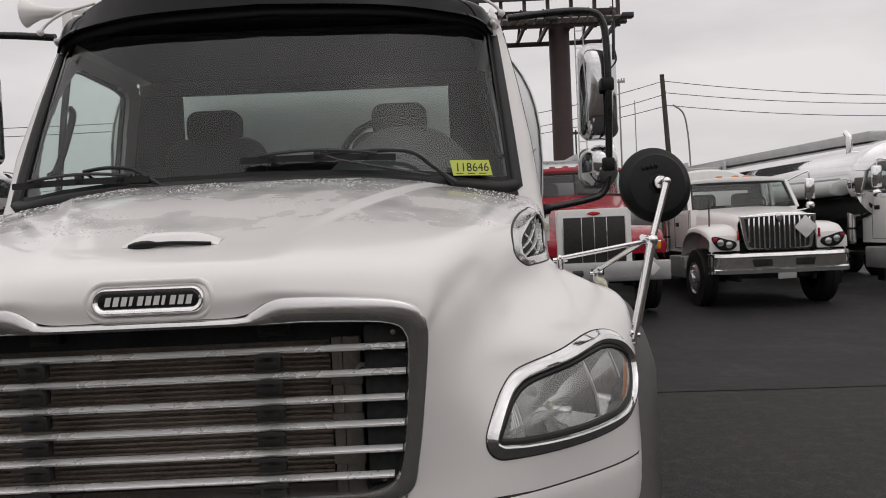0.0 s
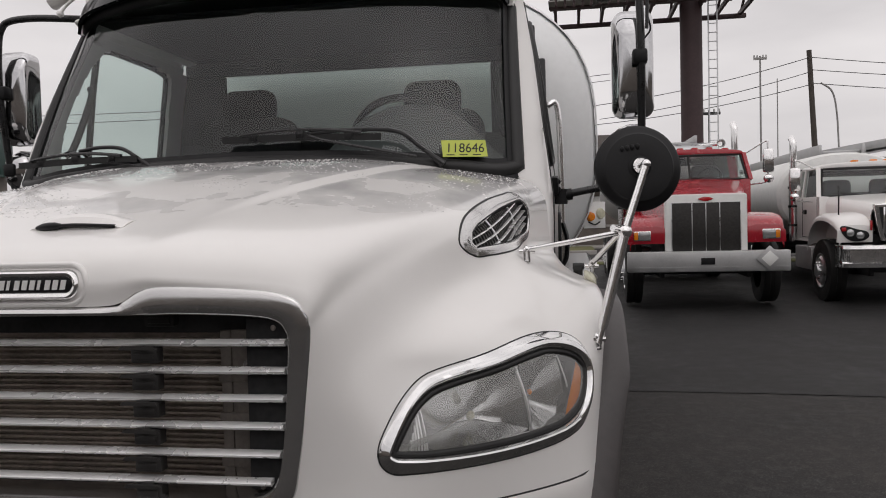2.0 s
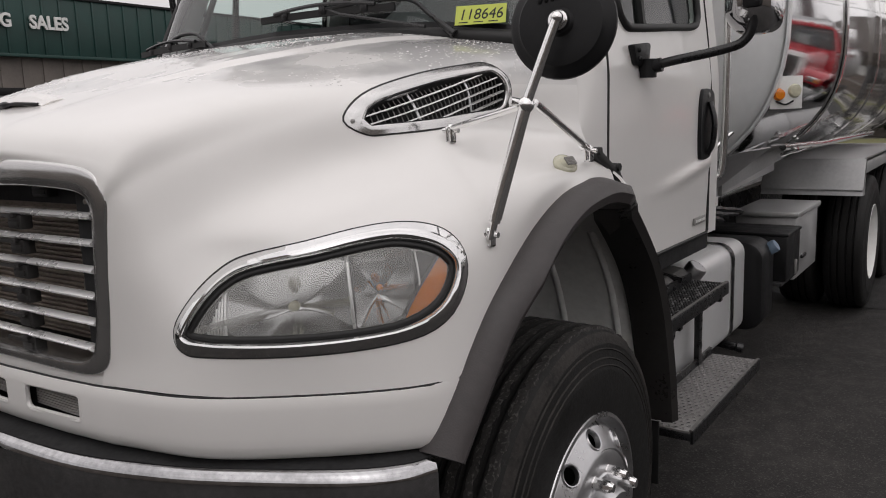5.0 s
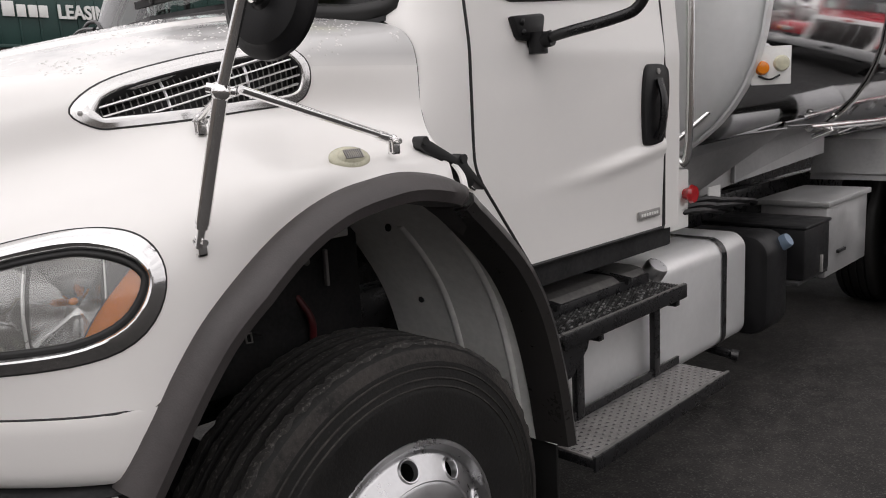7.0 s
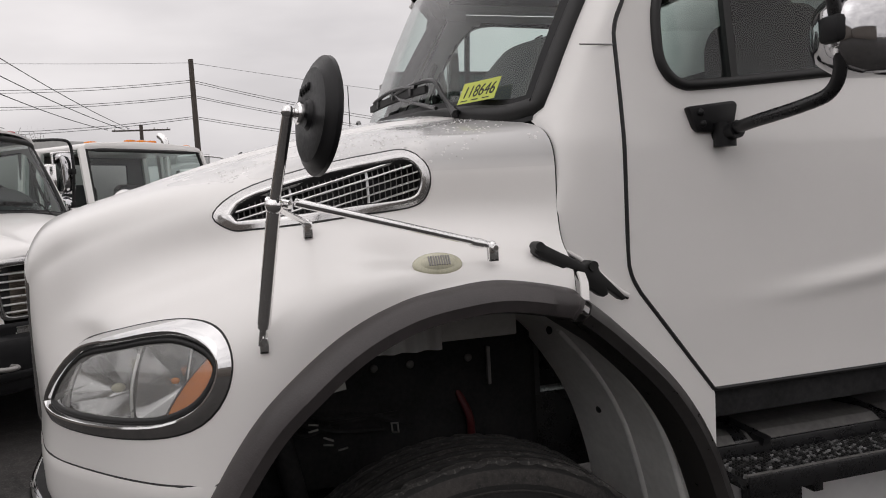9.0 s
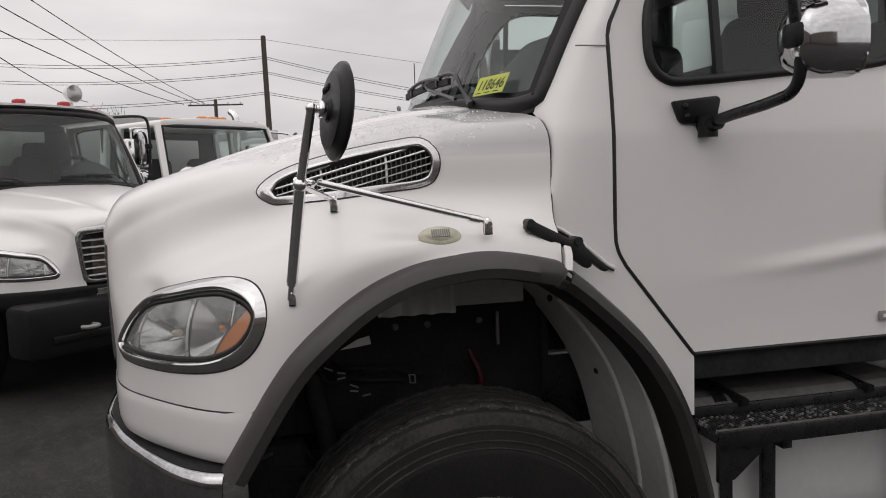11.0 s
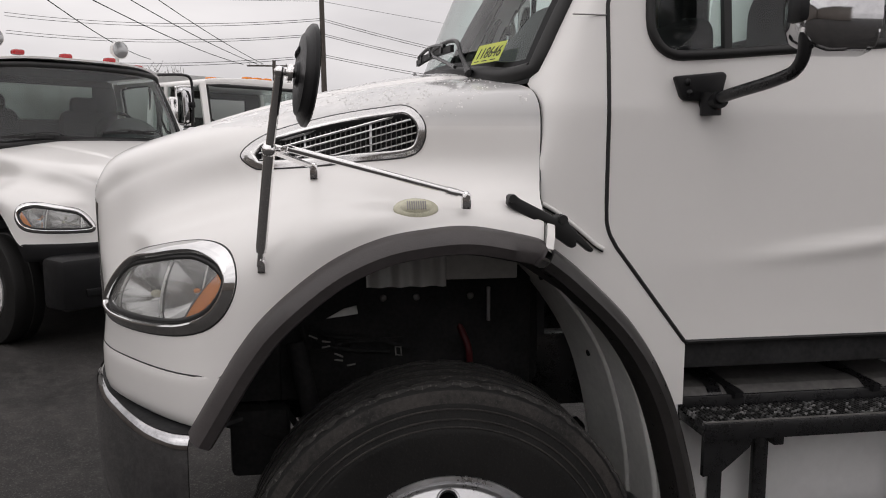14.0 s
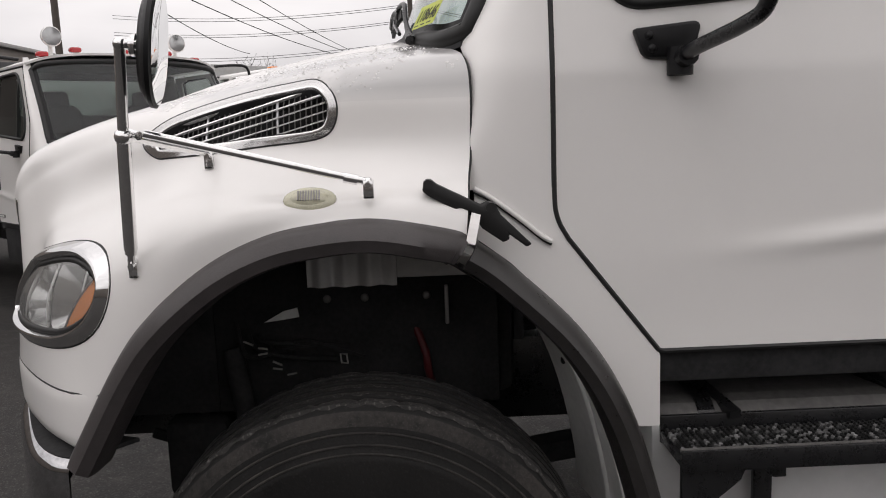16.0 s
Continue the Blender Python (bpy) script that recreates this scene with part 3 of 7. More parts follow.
def lamp_cell(centre, q0, q1, z0, z1, rim_lift, depth, rings, seg, power=2.0):
    """A hollow reflector that fills one compartment of the headlight."""
    room = shrink(LAMP_OUT, .036)
    rim = []
    for k in range(seg):
        a = 2 * math.pi * k / seg
        reach = .02
        while reach < .4:
            q, z = centre[0] + reach * math.cos(a), centre[1] + reach * math.sin(a)
            if not (q0 < q < q1 and z0 + .05 * (q - 1.05) < z < z1 and inside((q, z), room)):
                break
            reach += .003
        rim.append((math.cos(a) * reach, math.sin(a) * reach))
    rows = []
    for f in np.linspace(.02, 1, rings):
        rows.append([on_hood(centre[0] + x * f, centre[1] + z * f, LAMP_KEYS, rim_lift - depth * (1 - f ** power), lamp_mask) for x, z in rim])
    return grid(rows, close_v=True)


for flip in (False, True):
    s = -1 if flip else 1
    turned = lambda bm: mirror(bm) if flip else bm
    bezel = part("headlight", ring_on(LAMP_OUT, LAMP_KEYS, lamp_mask, bezel_width, .016, flip), LAMP_CHROME, truck, "headlight with chrome bezel and clear lens")
    part("bezel_gap", ring_on(shrink(LAMP_OUT, -.002), LAMP_KEYS, lamp_mask, .004, .001, flip, .01), RUBBER, bezel)
    part("gasket", turned(tube([on_hood(p.x, p.y, LAMP_KEYS, .001, lamp_mask) for p in shrink(LAMP_OUT, bezel_width(1.14))], .0075, 8, closed=True)), RUBBER, bezel)
    part("lens", patch_on(LAMP_OUT, LAMP_KEYS, lamp_mask, bezel_width(1.34), .004, flip, 8, .008), LAMP_GLASS, bezel, "clear polycarbonate lens")
    part("housing", patch_on(LAMP_OUT, LAMP_KEYS, lamp_mask, .020, -.105, flip, 6), LAMP_GREY, bezel)
    part("lower_shelf", smooth(turned(lamp_cell((1.08, 1.196), .80, 1.45, 1.15, 1.206, -.012, .010, 4, 32)), 60), LAMP_GREY, bezel)
    part("rear_shell", smooth(turned(lamp_cell((1.485, 1.31), 1.425, 1.60, 1.19, 1.40, -.040, .010, 4, 30)), 60), LAMP_GREY, bezel)
    part("main_reflector", smooth(turned(lamp_cell((1.065, 1.275), .885, 1.238, 1.208, 1.40, -.014, .085, 9, 44, 2.6)), 50), REFLECTOR, bezel)
    part("signal_reflector", smooth(turned(lamp_cell((1.335, 1.285), 1.252, 1.425, 1.206, 1.40, -.014, .070, 9, 40)), 50), REFLECTOR, bezel)
    for q, z, mat in ((1.065, 1.275, PALE_LENS), (1.335, 1.300, AMBER)):
        c = on_hood(q, z, LAMP_KEYS, -.075, lamp_mask)
        out = (on_hood(q, z, LAMP_KEYS, .1, lamp_mask) - c).normalized()
        part("bulb", turned(ball(c + out * .012, (.010, .016, .011) if q < 1.2 else (.006, .009, .007), 12)), mat, bezel)
    # bright edges between the compartments
    for pts, r_ in (([(1.245, 1.205), (1.238, 1.29), (1.232, 1.385)], .0035), ([(.884, 1.200), (.884, 1.26), (.890, 1.322)], .003), ([(1.432, 1.225), (1.440, 1.30), (1.430, 1.375)], .002), ([(.884, 1.199), (1.06, 1.209), (1.245, 1.217)], .0025)):
        part("divider", turned(tube([on_hood(q, z, LAMP_KEYS, -.009, lamp_mask) for q, z in pts], r_, 6, 12)), SILVER, bezel)
    for k in range(7):
        q = .822 + .009 * k
        rib = strip([on_hood(q + .012 * v, 1.196 + (.030 + .014 * k) * v, LAMP_KEYS, -.010, lamp_mask) for v in (0, .5, 1)], .0042, .004)
        part("lens_rib", turned(rib), SILVER, bezel)
    rear_edge = shrink(LAMP_OUT, bezel_width(1.12))
    am = []
    wall = []
    for v in np.linspace(0, 1, 11):
        z = 1.200 + .165 * v
        right = max([q for q in np.linspace(1.30, 1.58, 140) if inside((q, z), rear_edge)] or [1.42])
        left = min(right - .004, 1.372 + .155 * v ** 1.4)
        am.append([on_hood(left + (right - left) * u, z, LAMP_KEYS, -.002, lamp_mask) for u in np.linspace(0, 1, 5)])
        wall.append([on_hood(left, z, LAMP_KEYS, l, lamp_mask) for l in (.002, -.010, -.026)])
    part("signal_wall", smooth(turned(thick(grid(wall), .002))), LAMP_GREY, bezel)
    part("turn_signal", smooth(turned(thick(grid(am), .008))), AMBER, bezel, "amber turn signal")

    # air vent on the hood's flank
    vent = part("air_vent", ring_on(VENT_OUT, VENT_KEYS, vent_mask, vent_width, .006, flip, .006), VENT_CHROME, truck, "chrome framed air vent with slats")
    part("vent_back", patch_on(VENT_OUT, VENT_KEYS, vent_mask, .006, -.045, flip, 5), DARK, vent)
    part("vent_well", ring_on(shrink(VENT_OUT, vent_width(.97)), VENT_KEYS, vent_mask, .002, .002, flip, .05), DARK, vent)
    part("frame_shadow_line", ring_on(shrink(VENT_OUT, -.0015), VENT_KEYS, vent_mask, .004, .0025, flip, .01), RUBBER, vent)
    edge = shrink(VENT_OUT, vent_width(.86))
    lo, hi = min(p.x for p in edge), max(p.x for p in edge)

    def span(w, along):
        """Where a slanted line at height w crosses the vent's opening."""
        pts = [x for x in np.linspace(lo, hi, 120) if inside((x, w + along * (x - .68)), edge)]
        return (pts[0], pts[-1]) if pts else None
    for k in range(9):
        w = 1.596 + .0192 * k
        sp = span(w, .27)
        if sp and sp[1] - sp[0] > .04:
            bar = thick(grid([[on_hood(x, w + .27 * (x - .68), VENT_KEYS, l, vent_mask) + Vector((0, 0, dz)) for l, dz in ((.004, -.001), (-.006, .001))] for x in np.linspace(sp[0], sp[1], 11)]), .0032)
            part("vent_slat", mirror(bar) if flip else bar, SILVER, vent)
    for k in range(36):
        x = .445 + .0135 * k
        zs = [z for z in np.linspace(1.58, 1.79, 80) if inside((x, z), edge)]
        if len(zs) > 3:
            big = k in (11, 24)
            bar = tube([on_hood(x, z, VENT_KEYS, -.007 if big else -.010, vent_mask) for z in np.linspace(zs[0], zs[-1], 5)], .0036 if big else .0017, 6)
            part("vent_bar", mirror(bar) if flip else bar, ALU if big else MESH_GREY, vent)
    for q, z in ((.440, 1.622),):
        b = ball(on_hood(q, z, VENT_KEYS, .009, vent_mask), .006, 8)
        part("screw", mirror(b) if flip else b, STEEL, vent)
    mk = Vector((1.160, .865, 1.497))
    out_n = Vector((.82, 0, .57))
    flat = Vector((0, 1, 0))
    flat = (flat - out_n * flat.dot(out_n)).normalized()
    seat_m = Matrix((out_n, flat, out_n.cross(flat))).transposed().to_4x4()
    seat_m.translation = mk + out_n * .008
    lampbm = ball((0, 0, 0), (.013, .056, .029), 24)
    lampbm.transform(seat_m)
    marker = part("marker_lamp", mirror(lampbm) if flip else lampbm, PALE_LENS, truck, "yellowed oval marker lamp")
    dome = ball((0, 0, 0), (.018, .046, .022), 24)
    dome.transform(seat_m)
    part("lens", mirror(dome) if flip else dome, PALE_LENS, marker)
    for k in range(9):
        ribm = box(.0155, .0190, -.022 + .0055 * k - .0014, -.022 + .0055 * k + .0014, -.011, .011, 0)
        ribm.transform(seat_m)
        part("lens_rib", mirror(ribm) if flip else ribm, STEEL, marker)


# ---- nose: grille, valance, bumper ----
HEM = [(0, -.058), (.20, -.056), (.38, -.046), (.53, -.0305)] + [(r[-1].x, r[-1].y) for r in HG if .545 < r[-1].x and r[-1].y < .40]


def plan_curve(x):
    """How far back the nose's outline lies at x from the middle."""
    for (a, ya), (b, yb) in zip(HEM, HEM[1:]):
        if x <= b:
            return ya + (yb - ya) * (x - a) / (b - a)
    return HEM[-1][1]


XEND = HEM[-1][0]
frame_out = [(0, 1.531), (.195, 1.531), (.228, 1.542), (.268, 1.565), (.32, 1.572), (.48, 1.563), (.562, 1.549), (.598, 1.520), (.606, 1.46), (.590, 1.30), (.576, 1.205), (.562, 1.143), (.522, 1.118), (.44, 1.113), (.25, 1.118), (0, 1.119)]
frame_in = [(0, 1.512), (.215, 1.512), (.26, 1.512), (.30, 1.512), (.35, 1.512), (.47, 1.506), (.532, 1.496), (.552, 1.475), (.556, 1.44), (.547, 1.30), (.535, 1.205), (.518, 1.164), (.482, 1.146), (.42, 1.141), (.25, 1.142), (0, 1.143)]
fo = [p for p in spl([(x, 0, z) for x, z in frame_out], 70)]
fi = [p for p in spl([(x, 0, z) for x, z in frame_in], 70)]
rows = []
for f, y in ((0, -.030), (0.02, -.060), (.06, -.0650), (.14, -.0674), (.30, -.0702), (.60, -.0728), (.86, -.0712), (.94, -.067), (1, -.054), (1, 0.03)):
    rows.append([Vector((a.x + (b.x - a.x) * f, y + .036 * (a.x / .6) ** 2, a.z + (b.z - a.z) * f)) for a, b in zip(fo, fi)])
gf = grid(rows)
gf = join(gf.copy(), mirror(gf))
bmesh.ops.remove_doubles(gf, verts=gf.verts, dist=1e-4)
bmesh.ops.recalc_face_normals(gf, faces=gf.faces)
grille = part("grille", smooth(gf, 40), VENT_CHROME, truck, "chrome grille surround with six horizontal bars")
for k in range(6):
    z = 1.452 - .0558 * k
    half_w = max(b.x for b in fi if b.z > 1.2 and abs(b.z - max(z, 1.215)) < .03) - (.002 if k < 5 else .022)
    bar = prism([(-.066, z - .003), (-.068, z + .001), (-.062, z + .0065), (-.046, z + .0075), (-.046, z - .004), (-.060, z - .006)], -half_w, half_w, "x")
    for v in bar.verts:
        v.co.y += .036 * (v.co.x / .6) ** 2
    b = part("grille_bar", bar, SILVER, grille)
    for x in (-.255, .255):
        part("clip", join(box(x - .029, x + .029, -.034, -.006, z - .040, z - .008, .004), box(x - .022, x + .022, -.038, -.032, z - .034, z - .020, .003), box(x - .012, x + .012, -.050, -.030, z - .012, z - .004, .002), prism([(x - .040, z - .0085), (x + .040, z - .0085), (x + .034, z - .0015), (x - .034, z - .0015)], -.0668 + .006, -.0600 + .006, "y")), CLIP, b)
part("top_baffle", box(-.50, .50, .055, .065, 1.462, 1.53, .003), DARK, grille)
for x in (-.255, .255):
    part("baffle_clip", join(box(x - .034, x + .034, .030, .058, 1.478, 1.503, .004), box(x - .026, x + .026, .026, .034, 1.484, 1.497, .003)), RUBBER, grille)
part("grille_back", box(-.56, .56, .10, .13, 1.12, 1.53, 0), DARK, grille)
core = [box(-.43, .375, .07, .085, 1.145 + .0115 * k, 1.149 + .0115 * k, 0) for k in range(29)]
part("radiator_core", join(box(-.43, .375, .082, .10, 1.14, 1.47, 0), *core), FIN, grille)
for x, w in ((-.46, .012), (.395, .012), (.428, .020)):
    part("radiator_bracket", join(box(x - w, x + w, .045, .08, 1.14, 1.468, .003), *[box(x - w - .004, x + w + .004, .040, .055, 1.18 + .09 * k, 1.205 + .09 * k, .003) for k in range(3)]), BRACKET, grille)
part("bracket_eye", lathe([(.006, .006), (.010, .008), (.014, .004), (.014, -.01)], 16, Matrix.Translation((.452, .035, 1.395)) @ Matrix.Rotation(radians(-90), 4, "Z")), STEEL, grille)
for s in (1, -1):
    part("grille_side", box(*sorted((s * .462, s * .555)), -.005, .005, 1.15, 1.50, .004), DARK, grille)
    for z in (1.482, 1.162):
        part("screw", ball((s * (.528 if z > 1.3 else .496), -.022, z), (.006, .003, .006), 8), BRACKET, grille)

sill_bm = grid([[Vector((x, -.058 + .030 * (x / .545) ** 2 + dy, z)) for dy, z in ((.07, 1.092), (.002, 1.092), (0, 1.097), (.001, 1.112), (.006, 1.120), (.07, 1.122))] for x in np.linspace(-.55, .55, 41)])
bmesh.ops.recalc_face_normals(sill_bm, faces=sill_bm.faces)
part("grille_sill", smooth(sill_bm, 50), WHITE, truck)
seat_rim = [(u, -.0555 + .30 * max(0, v - 1.585), v) for u, v in round_rect(-.118, .150, 1.536, 1.616, .040, 10)]
part("badge_seat", tube(seat_rim, .0065, 8, closed=True), WHITE, truck)
rings = []
for d, y in ((0, -.050), (.002, -.0625), (.007, -.0675), (.012, -.0665), (.016, -.0625), (.017, -.058)):
    rings.append([Vector((u, y + .16 * (v - 1.576), v)) for u, v in round_rect(-.106 + d, .138 - d, 1.545 + d, 1.607 - d, .031 - d, 10)])
ring_bm = grid(rings, close_v=True)
bmesh.ops.recalc_face_normals(ring_bm, faces=ring_bm.faces)
badge = part("hood_badge", smooth(ring_bm, 50), CHROME, truck, "chrome oval badge with black centre")
part("badge_field", prism(round_rect(-.091, .123, 1.560, 1.592, .016, 10), -.0628, -.054, "y", .001), BLACK, badge)
for k in range(11):
    x, w = -.077 + .0172 * k, .0065 if k in (3, 7) else .0115
    part("bar", prism([(x, 1.5665), (x + w, 1.5665), (x + w + .005, 1.5860), (x + .005, 1.5860)], -.0642, -.0628, "y"), SIGN_WHITE, badge)

# lower valance with three slots
SLOTS = [(-.198, .198), (.262, .468), (-.468, -.262)]
val = []
def valance_end(z):
    """Where the valance meets the flare at height z."""
    yt = .322 + .60 * (z - .95)
    return max(x for x in np.linspace(.9, XEND, 160) if plan_curve(x) <= yt)


for i in range(121):
    u = -1 + i / 60
    col = []
    for z, dy in ((1.092, .001), (1.088, -.002), (1.065, -.004), (1.045, -.004), (1.010, -.003), (.993, -.002), (.974, .004), (.962, .02)):
        x = u * valance_end(z)
        col.append(Vector((x, plan_curve(abs(x)) + dy, z)))
    val.append(col)
vb = grid(val, keep=lambda c: not (1.010 < c.z < 1.062 and any(a + .01 < c.x < b - .01 for a, b in SLOTS)))
thick(vb, -.006)
val_ob = part("valance", smooth(vb, 40), WHITE, truck, "white lower valance with three slotted vents")
for a, b in SLOTS:
    rim = tube([(u, plan_curve(abs(u)) - .003, v) for u, v in round_rect(a, b, 1.004, 1.066, .02, 4)], .007, 8, closed=True)
    slot = part("slot", rim, WHITE, val_ob)
    part("mesh", join(*[box(a, b, -.034, -.026, 1.009 + .0062 * k, 1.0125 + .0062 * k, 0) for k in range(9)]), STEEL, slot)
    part("slot_back", box(a - .02, b + .02, -.005, .01, .99, 1.075, 0), DARK, slot)
seam = []
for x in np.linspace(-XEND, XEND, 81):
    slope = (plan_curve(abs(x) + .01) - plan_curve(abs(x) - .01)) / .02 * (1 if x > 0 else -1) if abs(x) < XEND - .02 else 1.6 * (1 if x > 0 else -1)
    out_ = Vector((slope, -1, 0)).normalized()
    seam.append(Vector((x, plan_curve(abs(x)), 1.0945)) + out_ * .0048)
part("seam", tube(seam, .0024, 6), RUBBER, truck)

BUMPER = [(0, -.108), (.42, -.086), (.68, -.018), (.87, .072), (1.03, .165), (1.112, .240), (1.143, .305)]
bc = spl([(x, y, 0) for x, y in BUMPER], 40)
bc = [Vector((-p.x, p.y, 0)) for p in bc[:0:-1]] + bc
rows = []
for i, p in enumerate(bc):
    t = (bc[min(i + 1, len(bc) - 1)] - bc[max(i - 1, 0)]).normalized()
    o = Vector((t.y, -t.x, 0))
    rows.append([p + o * d + Vector((0, 0, z)) for d, z in ((-.05, .940), (-.012, .942), (.004, .934), (.010, .918), (.012, .86), (.012, .74), (.006, .64), (-.006, .615), (-.05, .610))])
bump = grid(rows)
bump_ob = part("front_bumper", smooth(thick(bump, -.004), 45), BRIGHT, truck, "chromed steel front bumper")
top = grid([[p * (1 - f) + Vector((p.x * .93, p.y + .12, 0)) * f + Vector((0, 0, .9455 + .014 * f)) for f in (0.06, .5, 1)] for p in bc])
part("bumper_filler", thick(top, .01), DARK, bump_ob)
for x in (-.30, -.20):
    part("bolt", ball((x, -.113, .885), .011, 8), STEEL, bump_ob)

# ---- wheel arches ----
ARCH = [(.305, .950), (.43, 1.157), (.517, 1.264), (.644, 1.367), (.769, 1.426), (.894, 1.450), (1.009, 1.453), (1.153, 1.424), (1.20, 1.400), (1.29, 1.332), (1.435, 1.187), (1.535, 1.02), (1.605, .80), (1.645, .59)]


def flare(a, b, width, bulge):
    P = spl([(0, y, z) for y, z in ARCH], 110)
    sel = [i for i, p in enumerate(P) if a <= p.y <= b]
    rows = []
    for i in sel:
        p = P[i]
        t = (P[min(i + 1, 109)] - P[max(i - 1, 0)]).normalized()
        n = Vector((0, t.z, -t.y))
        f = min(1, max(0, (p.y - .3) / .25))
        x0 = 1.136 + .062 * min(1, f)
        if p.y > 1.1:
            x0 = 1.198 - .05 * min(1, (p.y - 1.1) / .15)
        rows.append([Vector((x0 + dx, p.y, p.z)) + n * d for dx, d in ((-.03, -.004), (0, -.006), (bulge * .8, .008), (bulge, width * .5), (bulge * .8, width * .9), (bulge * .3, width), (-.06, width + .004))])
    bm = grid(rows)
    bmesh.ops.recalc_face_normals(bm, faces=bm.faces)
    return thick(bm, .005)


for s in (1, -1):
    for nm, a, b, w, bu, mat, lab in (("fender_flare", .30, 1.195, .064, .060, FLARE, "weathered grey plastic fender flare"), ("rear_flare", 1.205, 1.66, .060, .066, REAR_FLARE, "black rubber rear arch trim")):
        f = flare(a, b, w, bu)
        part(nm, smooth(mirror(f) if s < 0 else f, 50), mat, truck, lab)
    lin = [(1.10, 1.405), (1.22, 1.36), (1.33, 1.27), (1.43, 1.15), (1.505, 1.02), (1.555, .87), (1.59, .70), (1.60, .58)]
    L = grid([[Vector((x, p.y + .010 * math.sin(9 * x) * (p.z < 1.3) - .10 * (1.165 - x) * (p.z < 1.36), p.z)) for x in np.linspace(.60 + .10 * max(0, (p.z - 1.15)), 1.165, 16)] for p in spl([(0, y, z) for y, z in lin], 24)])
    thick(L, .006)
    hl = part("wheel_housing", smooth(mirror(L) if s < 0 else L, 40), LINER, truck, "grey moulded wheel housing")
    for xr in (.84, 1.03):
        rb_ = tube([(s * xr, p.y - .004 + .010 * math.sin(9 * xr) * (p.z < 1.3) - .10 * (1.165 - xr) * (p.z < 1.36), p.z) for p in spl([(0, y, z) for y, z in lin[2:]], 20)], .013, 8)
        part("stiffening_rib", rb_, LINER, hl)
    for x, y, z in ((.737, 1.468, 1.001), (.80, 1.29, 1.262)):
        part("hole", ball((s * x, y, z), (.012, .008, .012), 10), DARK, hl)
    # inner wall of the wheel well, with bolts and a corrugated shield
    part("inner_fender", join(box(*sorted((s * .60, s * .64)), .10, .50, .86, 1.28, .004), box(*sorted((s * .60, s * .64)), .50, 1.30, .86, 1.28, .004), box(*sorted((s * .62, s * 1.08)), .50, 1.2, 1.40, 1.41, 0)), DARK, truck)
    wav = grid([[Vector((s * (.662 + .010 * math.sin(y * 95)), y, z)) for z in (1.215, 1.30, 1.40)] for y in np.linspace(.77, 1.02, 40)])
    part("inner_panel", box(*sorted((s * .655, s * .665)), 1.02, 1.25, 1.235, 1.40, .004), LINER, truck)
    part("heat_shield", smooth(thick(wav, .003), 60), SHIELD, truck, "corrugated grey shield")
    for y in (.822, .927, 1.10):
        part("bolt", ball((s * .652, y, 1.18), (.006, .012, .012), 10), MESH_GREY, truck)
    part("bracket", box(*sorted((s * .66, s * .675)), 1.150, 1.161, 1.10, 1.21, .003), STEEL, truck)
    part("spring", strip([(s * .45, .35, .62), (s * .45, .94, .56), (s * .45, 1.55, .64)], .09, .06, 14), DARK, truck)
    part("red_hose", tube([(s * .62, 1.06, 1.10), (s * .66, 1.09, 1.02), (s * .65, 1.10, .95), (s * .6, 1.12, .88)], .012, 8, 16), DULL_RED, truck)
    for k in range(6):
        part("cable", tube([(s * .64, .56 + .03 * k, 1.12 - .02 * k), (s * .68, .60 + .03 * k, 1.03 + .02 * (k % 3)), (s * .66, .72 + .04 * k, 1.05 - .04 * (k % 2))], .007, 6, 10), DARK, truck)
        y_, z_ = .590 + .019 * k + .02 * (k % 2), 1.078 - .020 * k
        part("hose_clip", strip([(s * .69, y_, z_), (s * .69, y_ + .026, z_ - .012 + .008 * (k % 3))], .006, .004), STEEL, truck)
    part("clamp", tube([(s * .69, .855, 1.032), (s * .69, .872, 1.030), (s * .69, .874, 1.004), (s * .69, .857, 1.006)], .003, 6, closed=True), STEEL, truck)
    part("splash_flap", prism([(.645, 1.122), (.700, 1.128), (.742, 1.134), (.738, 1.160), (.700, 1.152)], *sorted((s * .655, s * .660)), "x"), LINER, truck)
    part("tie_rod", join(rod((s * .62, .30, .80), (s * .68, .62, .72), .016), rod((s * .60, .44, .86), (s * .62, .47, .70), .014), rod((s * .62, .50, .84), (s * .64, .58, .72), .010)), DARK, truck)
    part("shock", join(rod((s * .66, .55, 1.05), (s * .72, .62, .70), .03), rod((s * .72, .62, .70), (s * .74, .64, .55), .022)), DARK, truck)
    part("steering_box", join(box(*sorted((s * .50, s * .66)), .34, .52, .62, .84, .02), rod((s * .6, .45, .6), (s * .75, .80, .52), .025)), DARK, truck)
    part("mud_flap", box(*sorted((s * .84, s * 1.15)), 1.60, 1.612, .34, .75, .003), RUBBER, truck)
part("engine_block", join(box(-.58, .58, .15, .50, .84, 1.42, .03), box(-.58, .58, .50, 1.35, .86, 1.42, .03), box(-.25, .25, .62, 1.35, .62, .86, .04)), DARK, truck)
part("front_axle", join(rod((-1.0, .94, .50), (1.0, .94, .50), .05), box(-.45, .45, .88, 1.0, .44, .52, .01)), DARK, truck)
for x in (-.43, .43):
    part("frame_rail", box(x - .04, x + .04, .1, 8.9, .74, 1.0, .006), SATIN, truck)


